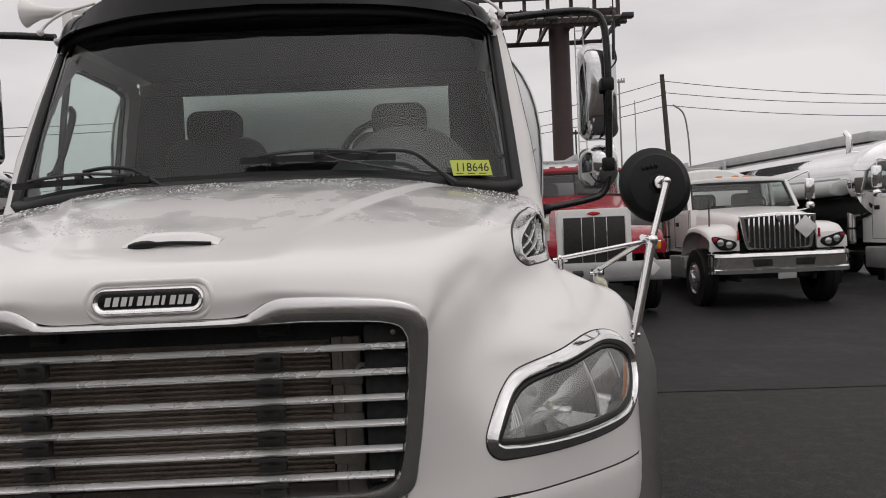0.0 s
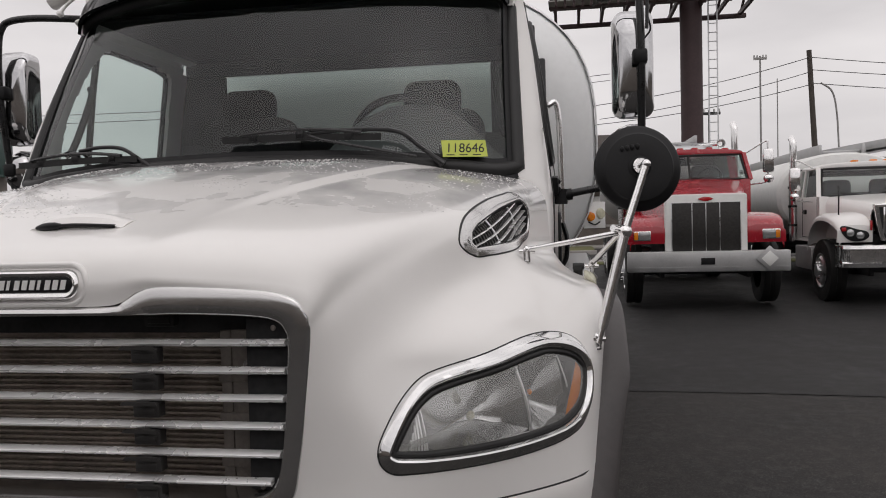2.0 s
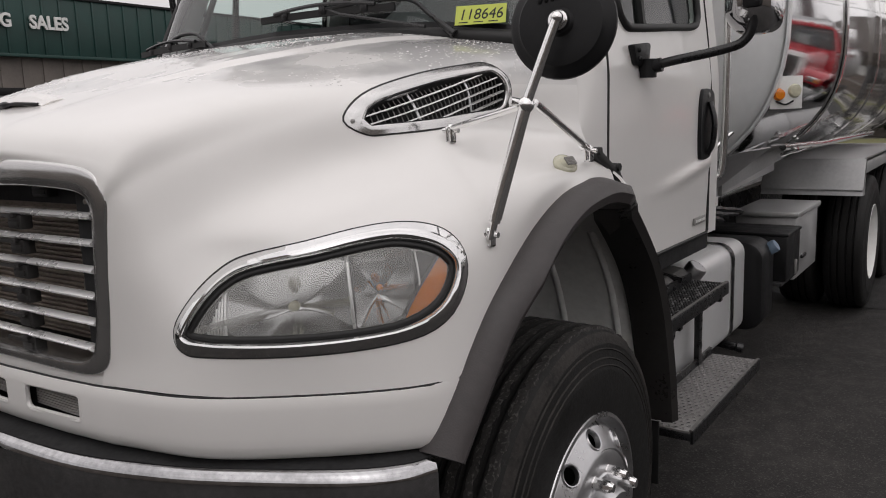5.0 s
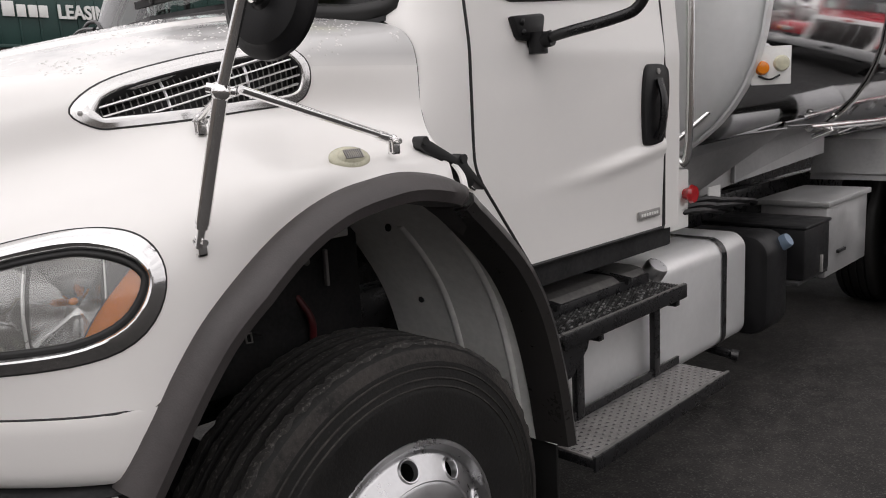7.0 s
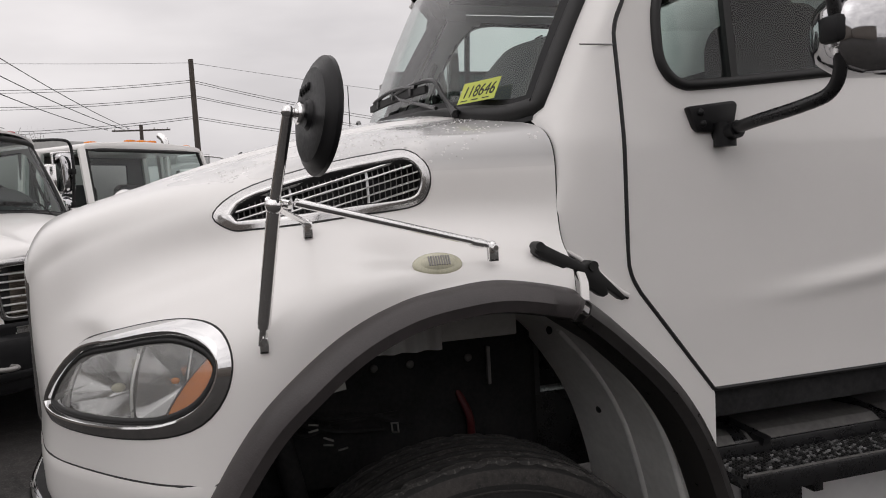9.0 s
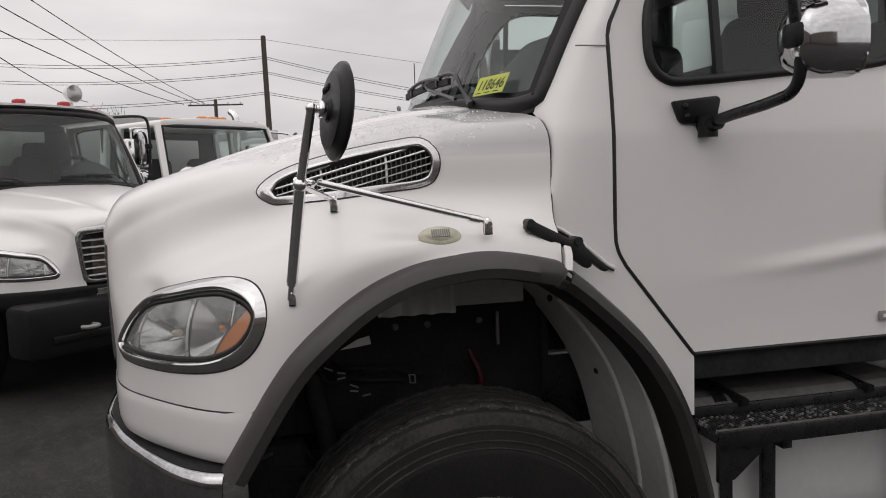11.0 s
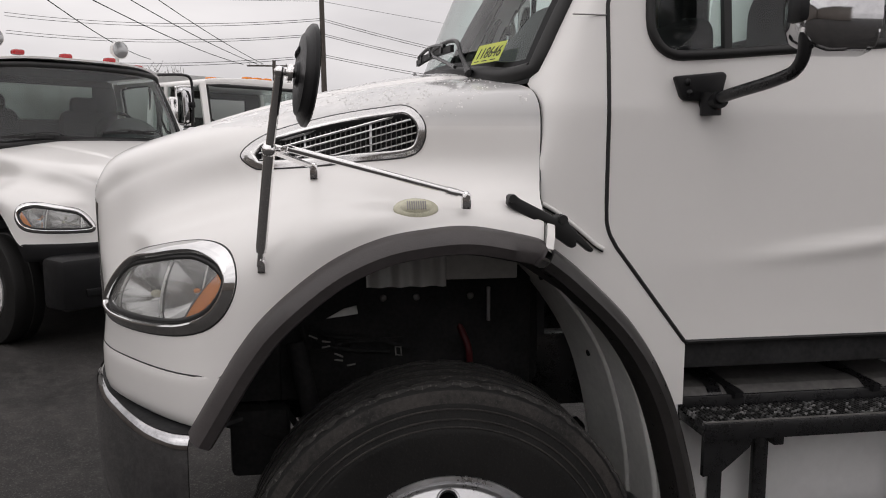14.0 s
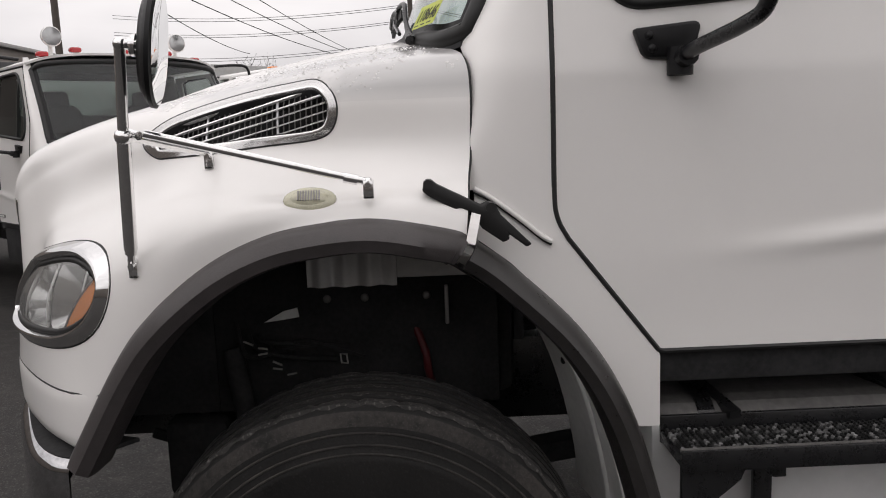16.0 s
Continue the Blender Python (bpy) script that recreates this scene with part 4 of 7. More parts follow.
# ---- wheels ----
def wheel(x, y, z, s, rear=False, label=""):
    R = .528
    prof = [(.290, -.13), (.30, -.142), (.36, -.150), (.44, -.146), (.495, -.132), (R - .012, -.122), (R - .002, -.108)]
    for g in (-.075, -.028, .028, .075):
        prof += [(R + .004, g - .008), (R - .012, g - .005), (R - .012, g + .005), (R + .004, g + .008)]
    prof += [(R - .002, .108), (R - .012, .122), (.508, .129), (.495, .132), (.488, .1365), (.478, .137), (.44, .146), (.425, .1475), (.42, .150), (.41, .1495), (.36, .152), (.30, .144), (.290, .13)]
    sgn = Matrix.Diagonal((s, 1, 1, 1))
    base = Matrix.Translation((x, y, z))
    tyre_bm = lathe(prof, 192)
    for v in tyre_bm.verts:
        r_ = math.hypot(v.co.y, v.co.z)
        k_ = int(round(math.atan2(v.co.z, v.co.y) / (2 * math.pi) * 192))
        if r_ > R - .004 and abs(v.co.x) > .06 and k_ % 3 == 0:
            v.co.y, v.co.z = v.co.y * (1 - .0022 / r_), v.co.z * (1 - .0022 / r_)
    tyre_bm.transform(base @ sgn)
    ty = part("wheel", tyre_bm, TYRE, truck, label or "truck wheel with worn black tyre and polished rim")
    if not rear:
        for c_, hw_ in ((-.098, .014), (-.0515, .0145), (0, .019), (.0515, .0145), (.098, .014)):
            rib_bm = lathe([(R - .010, -hw_), (R + .0035, -hw_ + .002), (R + .0055, 0), (R + .0035, hw_ - .002), (R - .010, hw_)], 216)
            for v in rib_bm.verts:
                k_ = int(round(math.atan2(v.co.z, v.co.y) / (2 * math.pi) * 216))
                v.co.x += .0022 * (1 if (k_ // 2) % 2 else -1) * (abs(v.co.x) > .5 * hw_) + c_
                if k_ % 6 == 0 and abs(c_) > .09:
                    v.co.y, v.co.z = v.co.y * .9915, v.co.z * .9915
            part("tread_rib", smooth(rib_bm, 30), TREAD, ty, m=base @ sgn)
    if rear:
        rp = [(.296, .134), (.300, .142), (.292, .146), (.284, .135), (.272, .10), (.262, .02), (.235, -.06), (.20, -.075), (.13, -.075), (.11, -.07), (.11, .03), (.10, .06), (.0, .065)]
        part("rim", lathe(rp, 56, base @ sgn), SIGN_WHITE, ty, "white dished rim")
        nut_r, nut_h = .1675, -.06
    else:
        rp = [(.294, .128), (.300, .140), (.297, .147), (.287, .149), (.281, .140), (.274, .128), (.268, .124), (.262, .135), (.212, .168), (.205, .172), (.200, .168), (.193, .172), (.142, .174), (.137, .178), (.125, .178), (.118, .172), (.112, .172), (.108, .205), (.098, .222), (.0, .226)]
        fine_ = rp[:8] + [(.262 - .05 * f, .135 + .033 * f) for f in np.linspace(.08, .92, 14)] + rp[8:]
        rim_bm = lathe(fine_, 240)
        eyes = [Vector((.1515, .237 * math.cos(radians(36 * k + 90)), .237 * math.sin(radians(36 * k + 90)))) for k in range(10)]
        cut_ = [f for f in rim_bm.faces if .21 < math.hypot(f.calc_center_median().y, f.calc_center_median().z) < .264 and min((f.calc_center_median() - e).length for e in eyes) < .0275]
        bmesh.ops.delete(rim_bm, geom=cut_, context="FACES")
        rim_bm.transform(base @ sgn)
        rim = part("rim", rim_bm, ALU, ty, "polished aluminium rim with ten hand holes")
        part("brake_drum", lathe([(0, .085), (.20, .085), (.215, .07), (.28, .05), (.285, -.1)], 40, base @ sgn), DARK, ty)
        for k in range(10):
            a = radians(36 * k + 90)
            h = lathe([(.0225, -.014), (.0245, -.002), (.0255, .0018), (.0285, .0028), (.0325, -.003)], 24)
            rad = Vector((0, math.cos(a), math.sin(a)))
            tilt = Vector((1, 0, 0)).rotation_difference(Vector((.835, .55 * rad.y, .55 * rad.z))).to_matrix().to_4x4()
            h.transform(base @ sgn @ Matrix.Translation((.1525, .237 * rad.y, .237 * rad.z)) @ tilt)
            part("hand_hole", h, ALU, rim)
        part("dusty_shoulder", lathe([(.4865, .1378), (.497, .1326), (.509, .1300), (R - .0115, .1232)], 96, base @ sgn), TYRE_DUST, ty)
        for rr_, hh_ in ((.472, .1390), (.447, .1452), (.428, .1478)):
            part("sidewall_ring", lathe([(rr_ - .004, hh_ - .002), (rr_ - .001, hh_ + .0022), (rr_ + .001, hh_ + .0018), (rr_ + .004, hh_ - .003)], 96, base @ sgn), TYRE_DUST, ty)
        nut_r, nut_h = .1425, .172
    for k in range(10):
        a = radians(36 * k + 108)
        nb = lathe([(0, .058), (.011, .056), (.0165, .044), (.0175, .02), (.0175, .004), (.021, 0)], 10)
        nb.transform(base @ sgn @ Matrix.Translation((nut_h, nut_r * math.cos(a), nut_r * math.sin(a))))
        part("lug_nut", nb, CHROME, ty)
    return ty


for s in (1, -1):
    wheel(s * 1.055, .94, .525, s)
    for y in (6.10, 7.42):
        wheel(s * 1.14, y, .545, s, True)
        wheel(s * .80, y, .545, -s, True)
for y in (6.10, 7.42):
    part("rear_axle", join(rod((-1.1, y, .545), (1.1, y, .545), .07), ball((0, y, .545), .22)), DARK, truck)

# ---- cab ----
def side_x(z):
    pts = [(1.0, 1.048), (1.75, 1.052), (1.86, 1.040), (2.0, 1.022), (2.3, .985), (2.6, .935), (2.70, .89), (2.76, .80)]
    for (a, xa), (b, xb) in zip(pts, pts[1:]):
        if z <= b:
            return xa + (xb - xa) * (z - a) / (b - a)
    return .80


def pillar_y(z):
    """The front edge of the cab's flank."""
    return 1.216 if z < 1.80 else 1.216 + (z - 1.80) * .50


def door_front(z):
    """The gap between cowl and door: upright above, slanting to the sill below."""
    d = 1.42 - z
    d = 0 if d < -.05 else d if d > .05 else (d + .05) ** 2 / .2
    return 1.397 + d * (1.64 - 1.397) / (1.42 - 1.105)


WINDOW = [p.to_2d() for p in spl([(1.516, 2.02, 0), (1.524, 1.945, 0), (1.57, 1.900, 0), (1.66, 1.898, 0), (1.98, 1.923, 0), (2.26, 1.945, 0), (2.335, 1.975, 0), (2.352, 2.05, 0), (2.352, 2.40, 0), (2.30, 2.475, 0),
          (2.0, 2.49, 0), (1.80, 2.485, 0), (1.70, 2.42, 0), (1.60, 2.27, 0), (1.53, 2.12, 0)], 70, True)]
zl = [.93 + .013 * i for i in range(131)]


def flank(test, y_of=lambda z: pillar_y(z), y_end=2.575, cols=110, lift=0.0):
    return [[Vector((side_x(z) + lift + door_shape(y, z), y, z)) for z in zl] for y in np.linspace(1.20, y_end, cols)], test


def door_shape(y, z):
    """The door skin: a soft swage below the handle and a scooped hand recess."""
    rise_ = min(1, max(0, (y - 1.62) / .62))
    swage = .013 * rise_ * rise_ * (3 - 2 * rise_) * math.exp(-((z - (1.335 + .12 * max(0, (y - 1.75)) ** 1.3)) / .023) ** 2)
    ease = min(1, max(0, (1.36 - z) / .2))
    low = -.010 * ease * ease * (3 - 2 * ease)
    return swage + low * 0.6


is_win = lambda c: inside((c.y, c.z), win_in)
win_in = shrink(WINDOW, -.004)


def gap_y(z):
    return max(door_front(z), pillar_y(z) + .06)


def arch_y(z):
    P = [p for p in ARCH if p[0] > 1.1]
    for (ya, za), (yb, zb) in zip(P, P[1:]):
        if zb <= z <= za:
            return ya + (yb - ya) * (za - z) / (za - zb)
    return 1.15


def door_gap(lift, s):
    pts = [(z, gap_y(z)) for z in [2.53 - .036 * k for k in range(30)] + [1.45, 1.43, 1.42, 1.41, 1.38, 1.30, 1.20, 1.11]]
    g = [(s * (side_x(z) + lift), y, z) for z, y in pts]
    g += [(s * (side_x(1.107) + lift), y, 1.107) for y in (1.65, 2.0, 2.455)]
    g += [(s * (side_x(z) + lift), 2.462, z) for z in (1.12, 1.4, 1.7, 1.9, 2.1, 2.3, 2.5)]
    return g


for s in (1, -1):
    za = [.925 + .0195 * i for i in range(82)]
    fa = [[Vector((side_x(z), pillar_y(z) + (gap_y(z) - pillar_y(z)) * f, z)) for z in [.925 + .0192 * i for i in range(30)] + [1.5005]] for f in np.linspace(0, 1, 36)]
    for r in fa:
        for q in r:
            q.y = max(min(q.y, 1.640), arch_y(q.z) + .004 if q.z < 1.42 else 0)
    front_panel = grid(fa)
    back_panel = grid([[Vector((side_x(z), y, z)) for z in za if z > 1.1] for y in (2.468, 2.50, 2.54, 2.575)])
    over = grid([[Vector((side_x(z), gap_y(z) + (2.47 - gap_y(z)) * f, z)) for z in (2.535, 2.58, 2.62, 2.66)] for f in np.linspace(0, 1, 8)])
    for nm_, b in (("cab_side", front_panel), ("cab_rear_post", back_panel), ("roof_rail", over)):
        thick(b, .012)
        part(nm_, smooth(mirror(b) if s < 0 else b, 40), WHITE, truck)
    zd = [1.108 + (2.53 - 1.108) * i / 84 for i in range(85)]
    d = grid([[Vector((side_x(z) + door_shape(gap_y(z) + .004 + (2.458 - gap_y(z)) * f, z), gap_y(z) + .004 + (2.458 - gap_y(z)) * f, z)) for z in zd] for f in np.linspace(0, 1, 90)], keep=lambda c: not is_win(c))
    thick(d, .03)
    door = part("door", smooth(mirror(d) if s < 0 else d, 40), WHITE, truck, "white cab door with black handle and window seal")
    part("door_gap", tube(door_gap(-.002, s), .0065, 6), RUBBER, truck)
    seal = [(s * (side_x(p.y) + .002), p.x, p.y) for p in WINDOW]
    part("window_seal", tube(seal, .014, 8, closed=True), RUBBER, door)
    pane = bmesh.new()
    pf = pane.faces.new([pane.verts.new((s * (side_x(p.y) - .010), p.x, p.y)) for p in WINDOW])
    pf.normal_update()
    if pf.normal.x * s < 0:
        pf.normal_flip()
    g = part("pane", pane, GLASS, door)
    g.visible_shadow = False
    part("window_divider", strip([(s * (side_x(z) - .004), 1.735, z) for z in (1.90, 2.1, 2.3, 2.46)], .02, .022, up=(0, 1, 0)), RUBBER, door)
    hb = prism([tuple(p.to_2d()) for p in spl([(2.300, 1.445, 0), (2.322, 1.424, 0), (2.400, 1.426, 0), (2.440, 1.450, 0), (2.470, 1.56, 0), (2.474, 1.66, 0), (2.450, 1.700, 0), (2.36, 1.708, 0), (2.312, 1.690, 0), (2.294, 1.58, 0)], 44, True)], 1.045, 1.066, "x", .005)
    handle = part("door_handle", mirror(hb) if s < 0 else hb, BLACK, door, "black plastic pull handle")
    grip = tube([(s * 1.068, 2.375, 1.445), (s * 1.088, 2.378, 1.49), (s * 1.092, 2.382, 1.58), (s * 1.072, 2.386, 1.655)], .020, 8, 12, squash=.6)
    part("grip", grip, SATIN, handle)
    part("lock", lathe([(0, 1.070), (.010, 1.070), (.011, 1.064)], 12, Matrix.Diagonal((s, 1, 1, 1)) @ Matrix.Translation((0, 2.388, 1.682))), STEEL, handle)
    nb = box(*sorted((s * 1.046, s * 1.054)), 2.272, 2.424, 1.158, 1.188, .003)
    plate = part("name_plate", nb, STEEL, door, "small grey plate with illegible lettering")
    for k in range(7):
        part("bar", box(*sorted((s * 1.0545, s * 1.056)), 2.284 + .018 * k, 2.296 + .018 * k, 1.168, 1.179, 0), SIGN_WHITE, plate)
    part("pillar_seam", tube([(s * (side_x(2.0) + .0005), y, 1.998) for y in (1.30, 1.35, 1.395)], .0022, 6), STEEL, truck)
    part("cab_corner", tube([(s * (side_x(z) - .02), 2.572, z) for z in (1.10, 1.5, 1.9, 2.3, 2.6)], .022, 10), WHITE, truck)
    part("grab_rail", tube([(s * 1.0, 2.60, 1.36), (s * 1.06, 2.63, 1.40), (s * 1.06, 2.63, 2.20), (s * 1.0, 2.60, 2.26)], .016, 10, 24), CHROME, truck)
    part("sill", box(*sorted((s * .70, s * 1.02)), 1.62, 2.57, 1.02, 1.10, .01), DARK, truck)
    # strip under the cowl corner and its black rubber latch
    body_ = prism([(1.100, 1.508), (1.104, 1.528), (1.118, 1.534), (1.132, 1.522), (1.225, 1.474), (1.238, 1.482), (1.254, 1.476), (1.266, 1.452), (1.332, 1.386), (1.320, 1.380), (1.282, 1.410), (1.284, 1.398), (1.270, 1.392), (1.225, 1.424), (1.206, 1.458), (1.180, 1.470), (1.170, 1.466), (1.114, 1.496)], s * 1.118, s * 1.148, "x", .004)
    part("hood_latch", join(body_, rod((s * 1.116, 1.113, 1.522), (s * 1.153, 1.113, 1.522), .011), rod((s * 1.116, 1.245, 1.468), (s * 1.154, 1.245, 1.468), .012)), RUBBER, truck, "black rubber hood latch")
    part("latch_bracket", strip([(s * 1.150, 1.212, 1.455), (s * 1.178, 1.205, 1.432), (s * 1.196, 1.196, 1.398)], .020, .006, 8, up=(1, 0, 0)), WHITE, truck)

# windscreen
WB = [(0, 1.030, 1.893), (.40, 1.062, 1.885), (.70, 1.120, 1.866), (.86, 1.165, 1.848), (.935, 1.225, 1.860)]
WT = [(0, 1.345, 2.585), (.45, 1.385, 2.578), (.72, 1.465, 2.562), (.84, 1.53, 2.545), (.895, 1.585, 2.50)]
wb, wt = spl(WB, 24), spl(WT, 24)
half = [[a + (b - a) * f - Vector((0, .018 * math.sin(math.pi * f), 0)) for f in np.linspace(0, 1, 14)] for a, b in zip(wb, wt)]
full = [[Vector((-p.x, p.y, p.z)) for p in r] for r in half[:0:-1]] + half
wg = grid(full)
for f_ in wg.faces:
    f_.normal_update()
    if f_.normal.y > 0:
        f_.normal_flip()
ws = part("windscreen", smooth(wg, 60), GLASS, truck, "tinted windscreen in black rubber seal")
ws.visible_shadow = False
loop = [r[0] for r in full] + [p for p in full[-1][1:-1]] + [r[-1] for r in full[::-1]] + [p for p in full[0][::-1][1:-1]]
part("windscreen_seal", tube([tuple(p) for p in loop], .026, 8, closed=True), RUBBER, ws)
for s in (1, -1):
    col = [Vector((s * p.x, p.y, p.z)) for p in half[-1]]
    inw = [Vector((s * p.x, p.y, p.z)) for p in half[-4]]
    band = [[a + (b - a).normalized() * d + Vector((s * .003, -.006, 0)) for d in (-.012, .018, .046)] for a, b in zip(col, inw)]
    part("border_band", thick(grid(band), .003), BLACK, ws)
low = [[r[0] + (r[1] - r[0]).normalized() * d + Vector((0, -.006, 0)) for d in (-.01, .02, .045)] for r in full]
part("border_band", thick(grid(low), .003), BLACK, ws)
for s in (1, -1):
    edge_in = [(1.50, 1.0495, 1.200), (1.60, 1.040, 1.208), (1.70, 1.016, 1.214), (1.765, .992, 1.213), (1.81, .955, 1.205), (1.838, .925, 1.205)]
    rows_ = [(z, x, y) for z, x, y in edge_in] + [(p.z, p.x - .004, p.y - .002) for p in half[-1][1:]] + [(2.62, half[-1][-1].x, half[-1][-1].y + .05)]
    pil = []
    for z, x, y in rows_:
        a, c = Vector((x, y, z)), Vector((side_x(z), gap_y(z) - .006, z))
        b = Vector((side_x(z), y + (.012 if z < 1.8 else .03), z))
        pil.append([Vector((s * q.x, q.y, q.z)) for q in (a * (1 - f) ** 2 + b * 2 * f * (1 - f) + c * f * f for f in np.linspace(0, 1, 14))])
    smooth_rows = [spl([r[k] for r in pil], 60) for k in range(14)]
    part("pillar", smooth(thick(grid(smooth_rows), .008), 60), WHITE, truck)
cowl = [[Vector((p.x * k, p.y - .02 + .0 * k, p.z - .016)) for k in (1,)] + [Vector((p.x, p.y + .10, p.z - .03))] for p in ([Vector((-q.x, q.y, q.z)) for q in wb[:0:-1]] + wb)]
part("cowl", thick(grid(cowl), .02), BLACK, truck, "black plastic cowl")
# roof, rear wall with window, floor
rt = []
for f in np.linspace(0, 1, 18):
    r = []
    for k in np.linspace(-1, 1, 25):
        a = abs(k)
        yf = 1.335 + .26 * a ** 2.5
        y = yf + (2.575 - yf) * f
        edge_ = min(1, (1 - abs(2 * f - 1)) * 4)
        z = 2.60 + .08 * (1 - a ** 4) * math.sin(math.pi * min(1, .16 + f * .8)) ** .5 - .03 * a ** 6
        r.append(Vector((k * (side_x(2.6)), y, z)))
    rt.append(r)
part("roof", smooth(thick(grid(rt), .02), 50), WHITE, truck)
part("rear_wall", join(box(-1.0, 1.0, 2.54, 2.57, 1.02, 2.13, .01), box(-1.0, -.72, 2.54, 2.57, 2.12, 2.49, .01), box(.72, 1.0, 2.54, 2.57, 2.12, 2.49, .01), box(-.95, .95, 2.54, 2.57, 2.49, 2.66, .01)), CABIN, truck)
part("cab_back", join(box(-.99, .99, 2.573, 2.583, 1.06, 2.12, .004), box(-.99, -.735, 2.573, 2.583, 2.12, 2.49, .004), box(.735, .99, 2.573, 2.583, 2.12, 2.49, .004), box(-.94, .94, 2.573, 2.583, 2.49, 2.62, .004)), WHITE, truck)
rw = part("rear_window", prism(round_rect(-.73, .73, 2.11, 2.50, .06), 2.552, 2.556, "y"), CLEAR_GLASS, truck)
rw.visible_shadow = False
part("cab_floor", box(-1.0, 1.0, 1.64, 2.55, 1.04, 1.10, 0), CABIN, truck)
part("firewall", join(box(-.98, .98, 1.40, 1.43, 1.45, 1.84, 0), box(-.5, .5, 1.36, 1.39, 1.0, 1.45, 0)), CABIN, truck)
vis = [[p + Vector((0, -.015 - .085 * f * (1 - .35 * (p.x / .95) ** 2), -.03 + .10 * f - .10 * f * f)) for f in np.linspace(0, 1, 8)] for p in [Vector((-q.x, q.y, q.z + .10)) for q in wt[:0:-1]] + [Vector((q.x, q.y, q.z + .10)) for q in wt]]
for r in vis:
    for i, p in enumerate(r):
        p.z -= .075 * (i / 7)
part("sun_visor", smooth(thick(grid(vis), .012), 50), SMOKED, truck, "dark exterior sun visor")
part("visor_cap", smooth(thick(grid([[p + Vector((0, -.005 + .05 * k, .16 * k * (1 - min(1, abs(p.x) / .93) ** 3))) for k in (0, .5, 1)] for p in [r[-1] for r in vis][3:-3]]), .01), 50), SMOKED, truck)
for s in (1, -1):
    e = vis[-1][-1] if s > 0 else vis[0][-1]
    part("visor_end", join(ball((e.x, e.y + .05, e.z + .05), (.020, .06, .020), 14), strip([e + Vector((0, .04, .03)), e + Vector((s * .02, .20, .02))], .03, .05)), WHITE, truck)

for s in (1, -1):
    part("roof_edge", tube([(s * .935, 1.45, 2.555), (s * .895, 1.45, 2.600), (s * .82, 1.45, 2.642), (s * .70, 1.45, 2.672)], [.008, .015, .014, .006], 8, 20), WHITE, truck)
horn = lathe([(.060, 0), (.048, .02), (.030, .06), (.018, .14), (.016, .32), (0, .325)], 20, Matrix.Translation((-1.06, 1.60, 2.690)))
part("air_horn", join(horn, box(-.90, -.86, 1.58, 1.62, 2.60, 2.69, .006)), WHITE, truck, "white roof air horn")

# cabin
dash = []
for x in np.linspace(-.98, .98, 40):
    hump = .28 * math.exp(-abs((x - .52) / .30) ** 3)
    y0 = 1.075 + .15 * (abs(x) / .95) ** 2.2
    dash.append([Vector((x, y0, 1.845)), Vector((x, y0 + .10, 1.852 + .2 * hump)), Vector((x, y0 + .25, 1.86 + .85 * hump)), Vector((x, 1.50, 1.855 + hump)), Vector((x, 1.57, 1.82 + .8 * hump)), Vector((x, 1.58, 1.60)), Vector((x, 1.50, 1.30))])
part("dashboard", smooth(grid(dash), 50), CABIN, truck, "dark grey dashboard with raised instrument hood")
part("speaker_grille", join(*[rod((.57 + .052 * u, 1.385 + .004 * k, 2.065 + .0088 * k), (.57 - .052 * u, 1.385 + .004 * k, 2.065 + .0088 * k), .0028, 6) for k in range(-5, 6) for u in [math.sqrt(max(0, 1 - (k / 5.6) ** 2))]]), BLACK, truck)
ring = [(.45 + .215 * math.cos(a), 1.66 - .08 * math.sin(a), 2.0 + .175 * math.sin(a)) for a in np.linspace(0, 2 * math.pi, 36, endpoint=False)]
sw = part("steering_wheel", tube(ring, .016, 8, closed=True), BLACK, truck)
part("wheel_boss", join(ball((.45, 1.66, 2.0), (.075, .04, .06), 12), rod((.25, 1.66, 1.99), (.65, 1.66, 1.99), .018), rod((.45, 1.66, 2.0), (.45, 1.5, 1.8), .03)), BLACK, sw)
for x in (-.48, .46):
    seat = part("seat", prism(round_rect(x - .25, x + .25, 1.55, 2.22, .10), 2.24, 2.36, "y", .03), SEATCLOTH, truck, "dark cloth cab seat")
    part("headrest", prism(round_rect(x - .14, x + .14, 2.19, 2.36, .06), 2.25, 2.33, "y", .025), SEATCLOTH, seat)
    part("cushion", box(x - .25, x + .25, 1.85, 2.3, 1.46, 1.60, .04), SEATCLOTH, seat)
part("headliner", box(-.88, .88, 1.62, 2.54, 2.565, 2.58, 0), CABIN, truck)
for s in (1, -1):
    part("inner_grab_handle", tube([(s * .90, 1.40, 1.98), (s * .87, 1.42, 2.02), (s * .84, 1.50, 2.22), (s * .86, 1.53, 2.27)], .014, 8, 16), BLACK, truck)

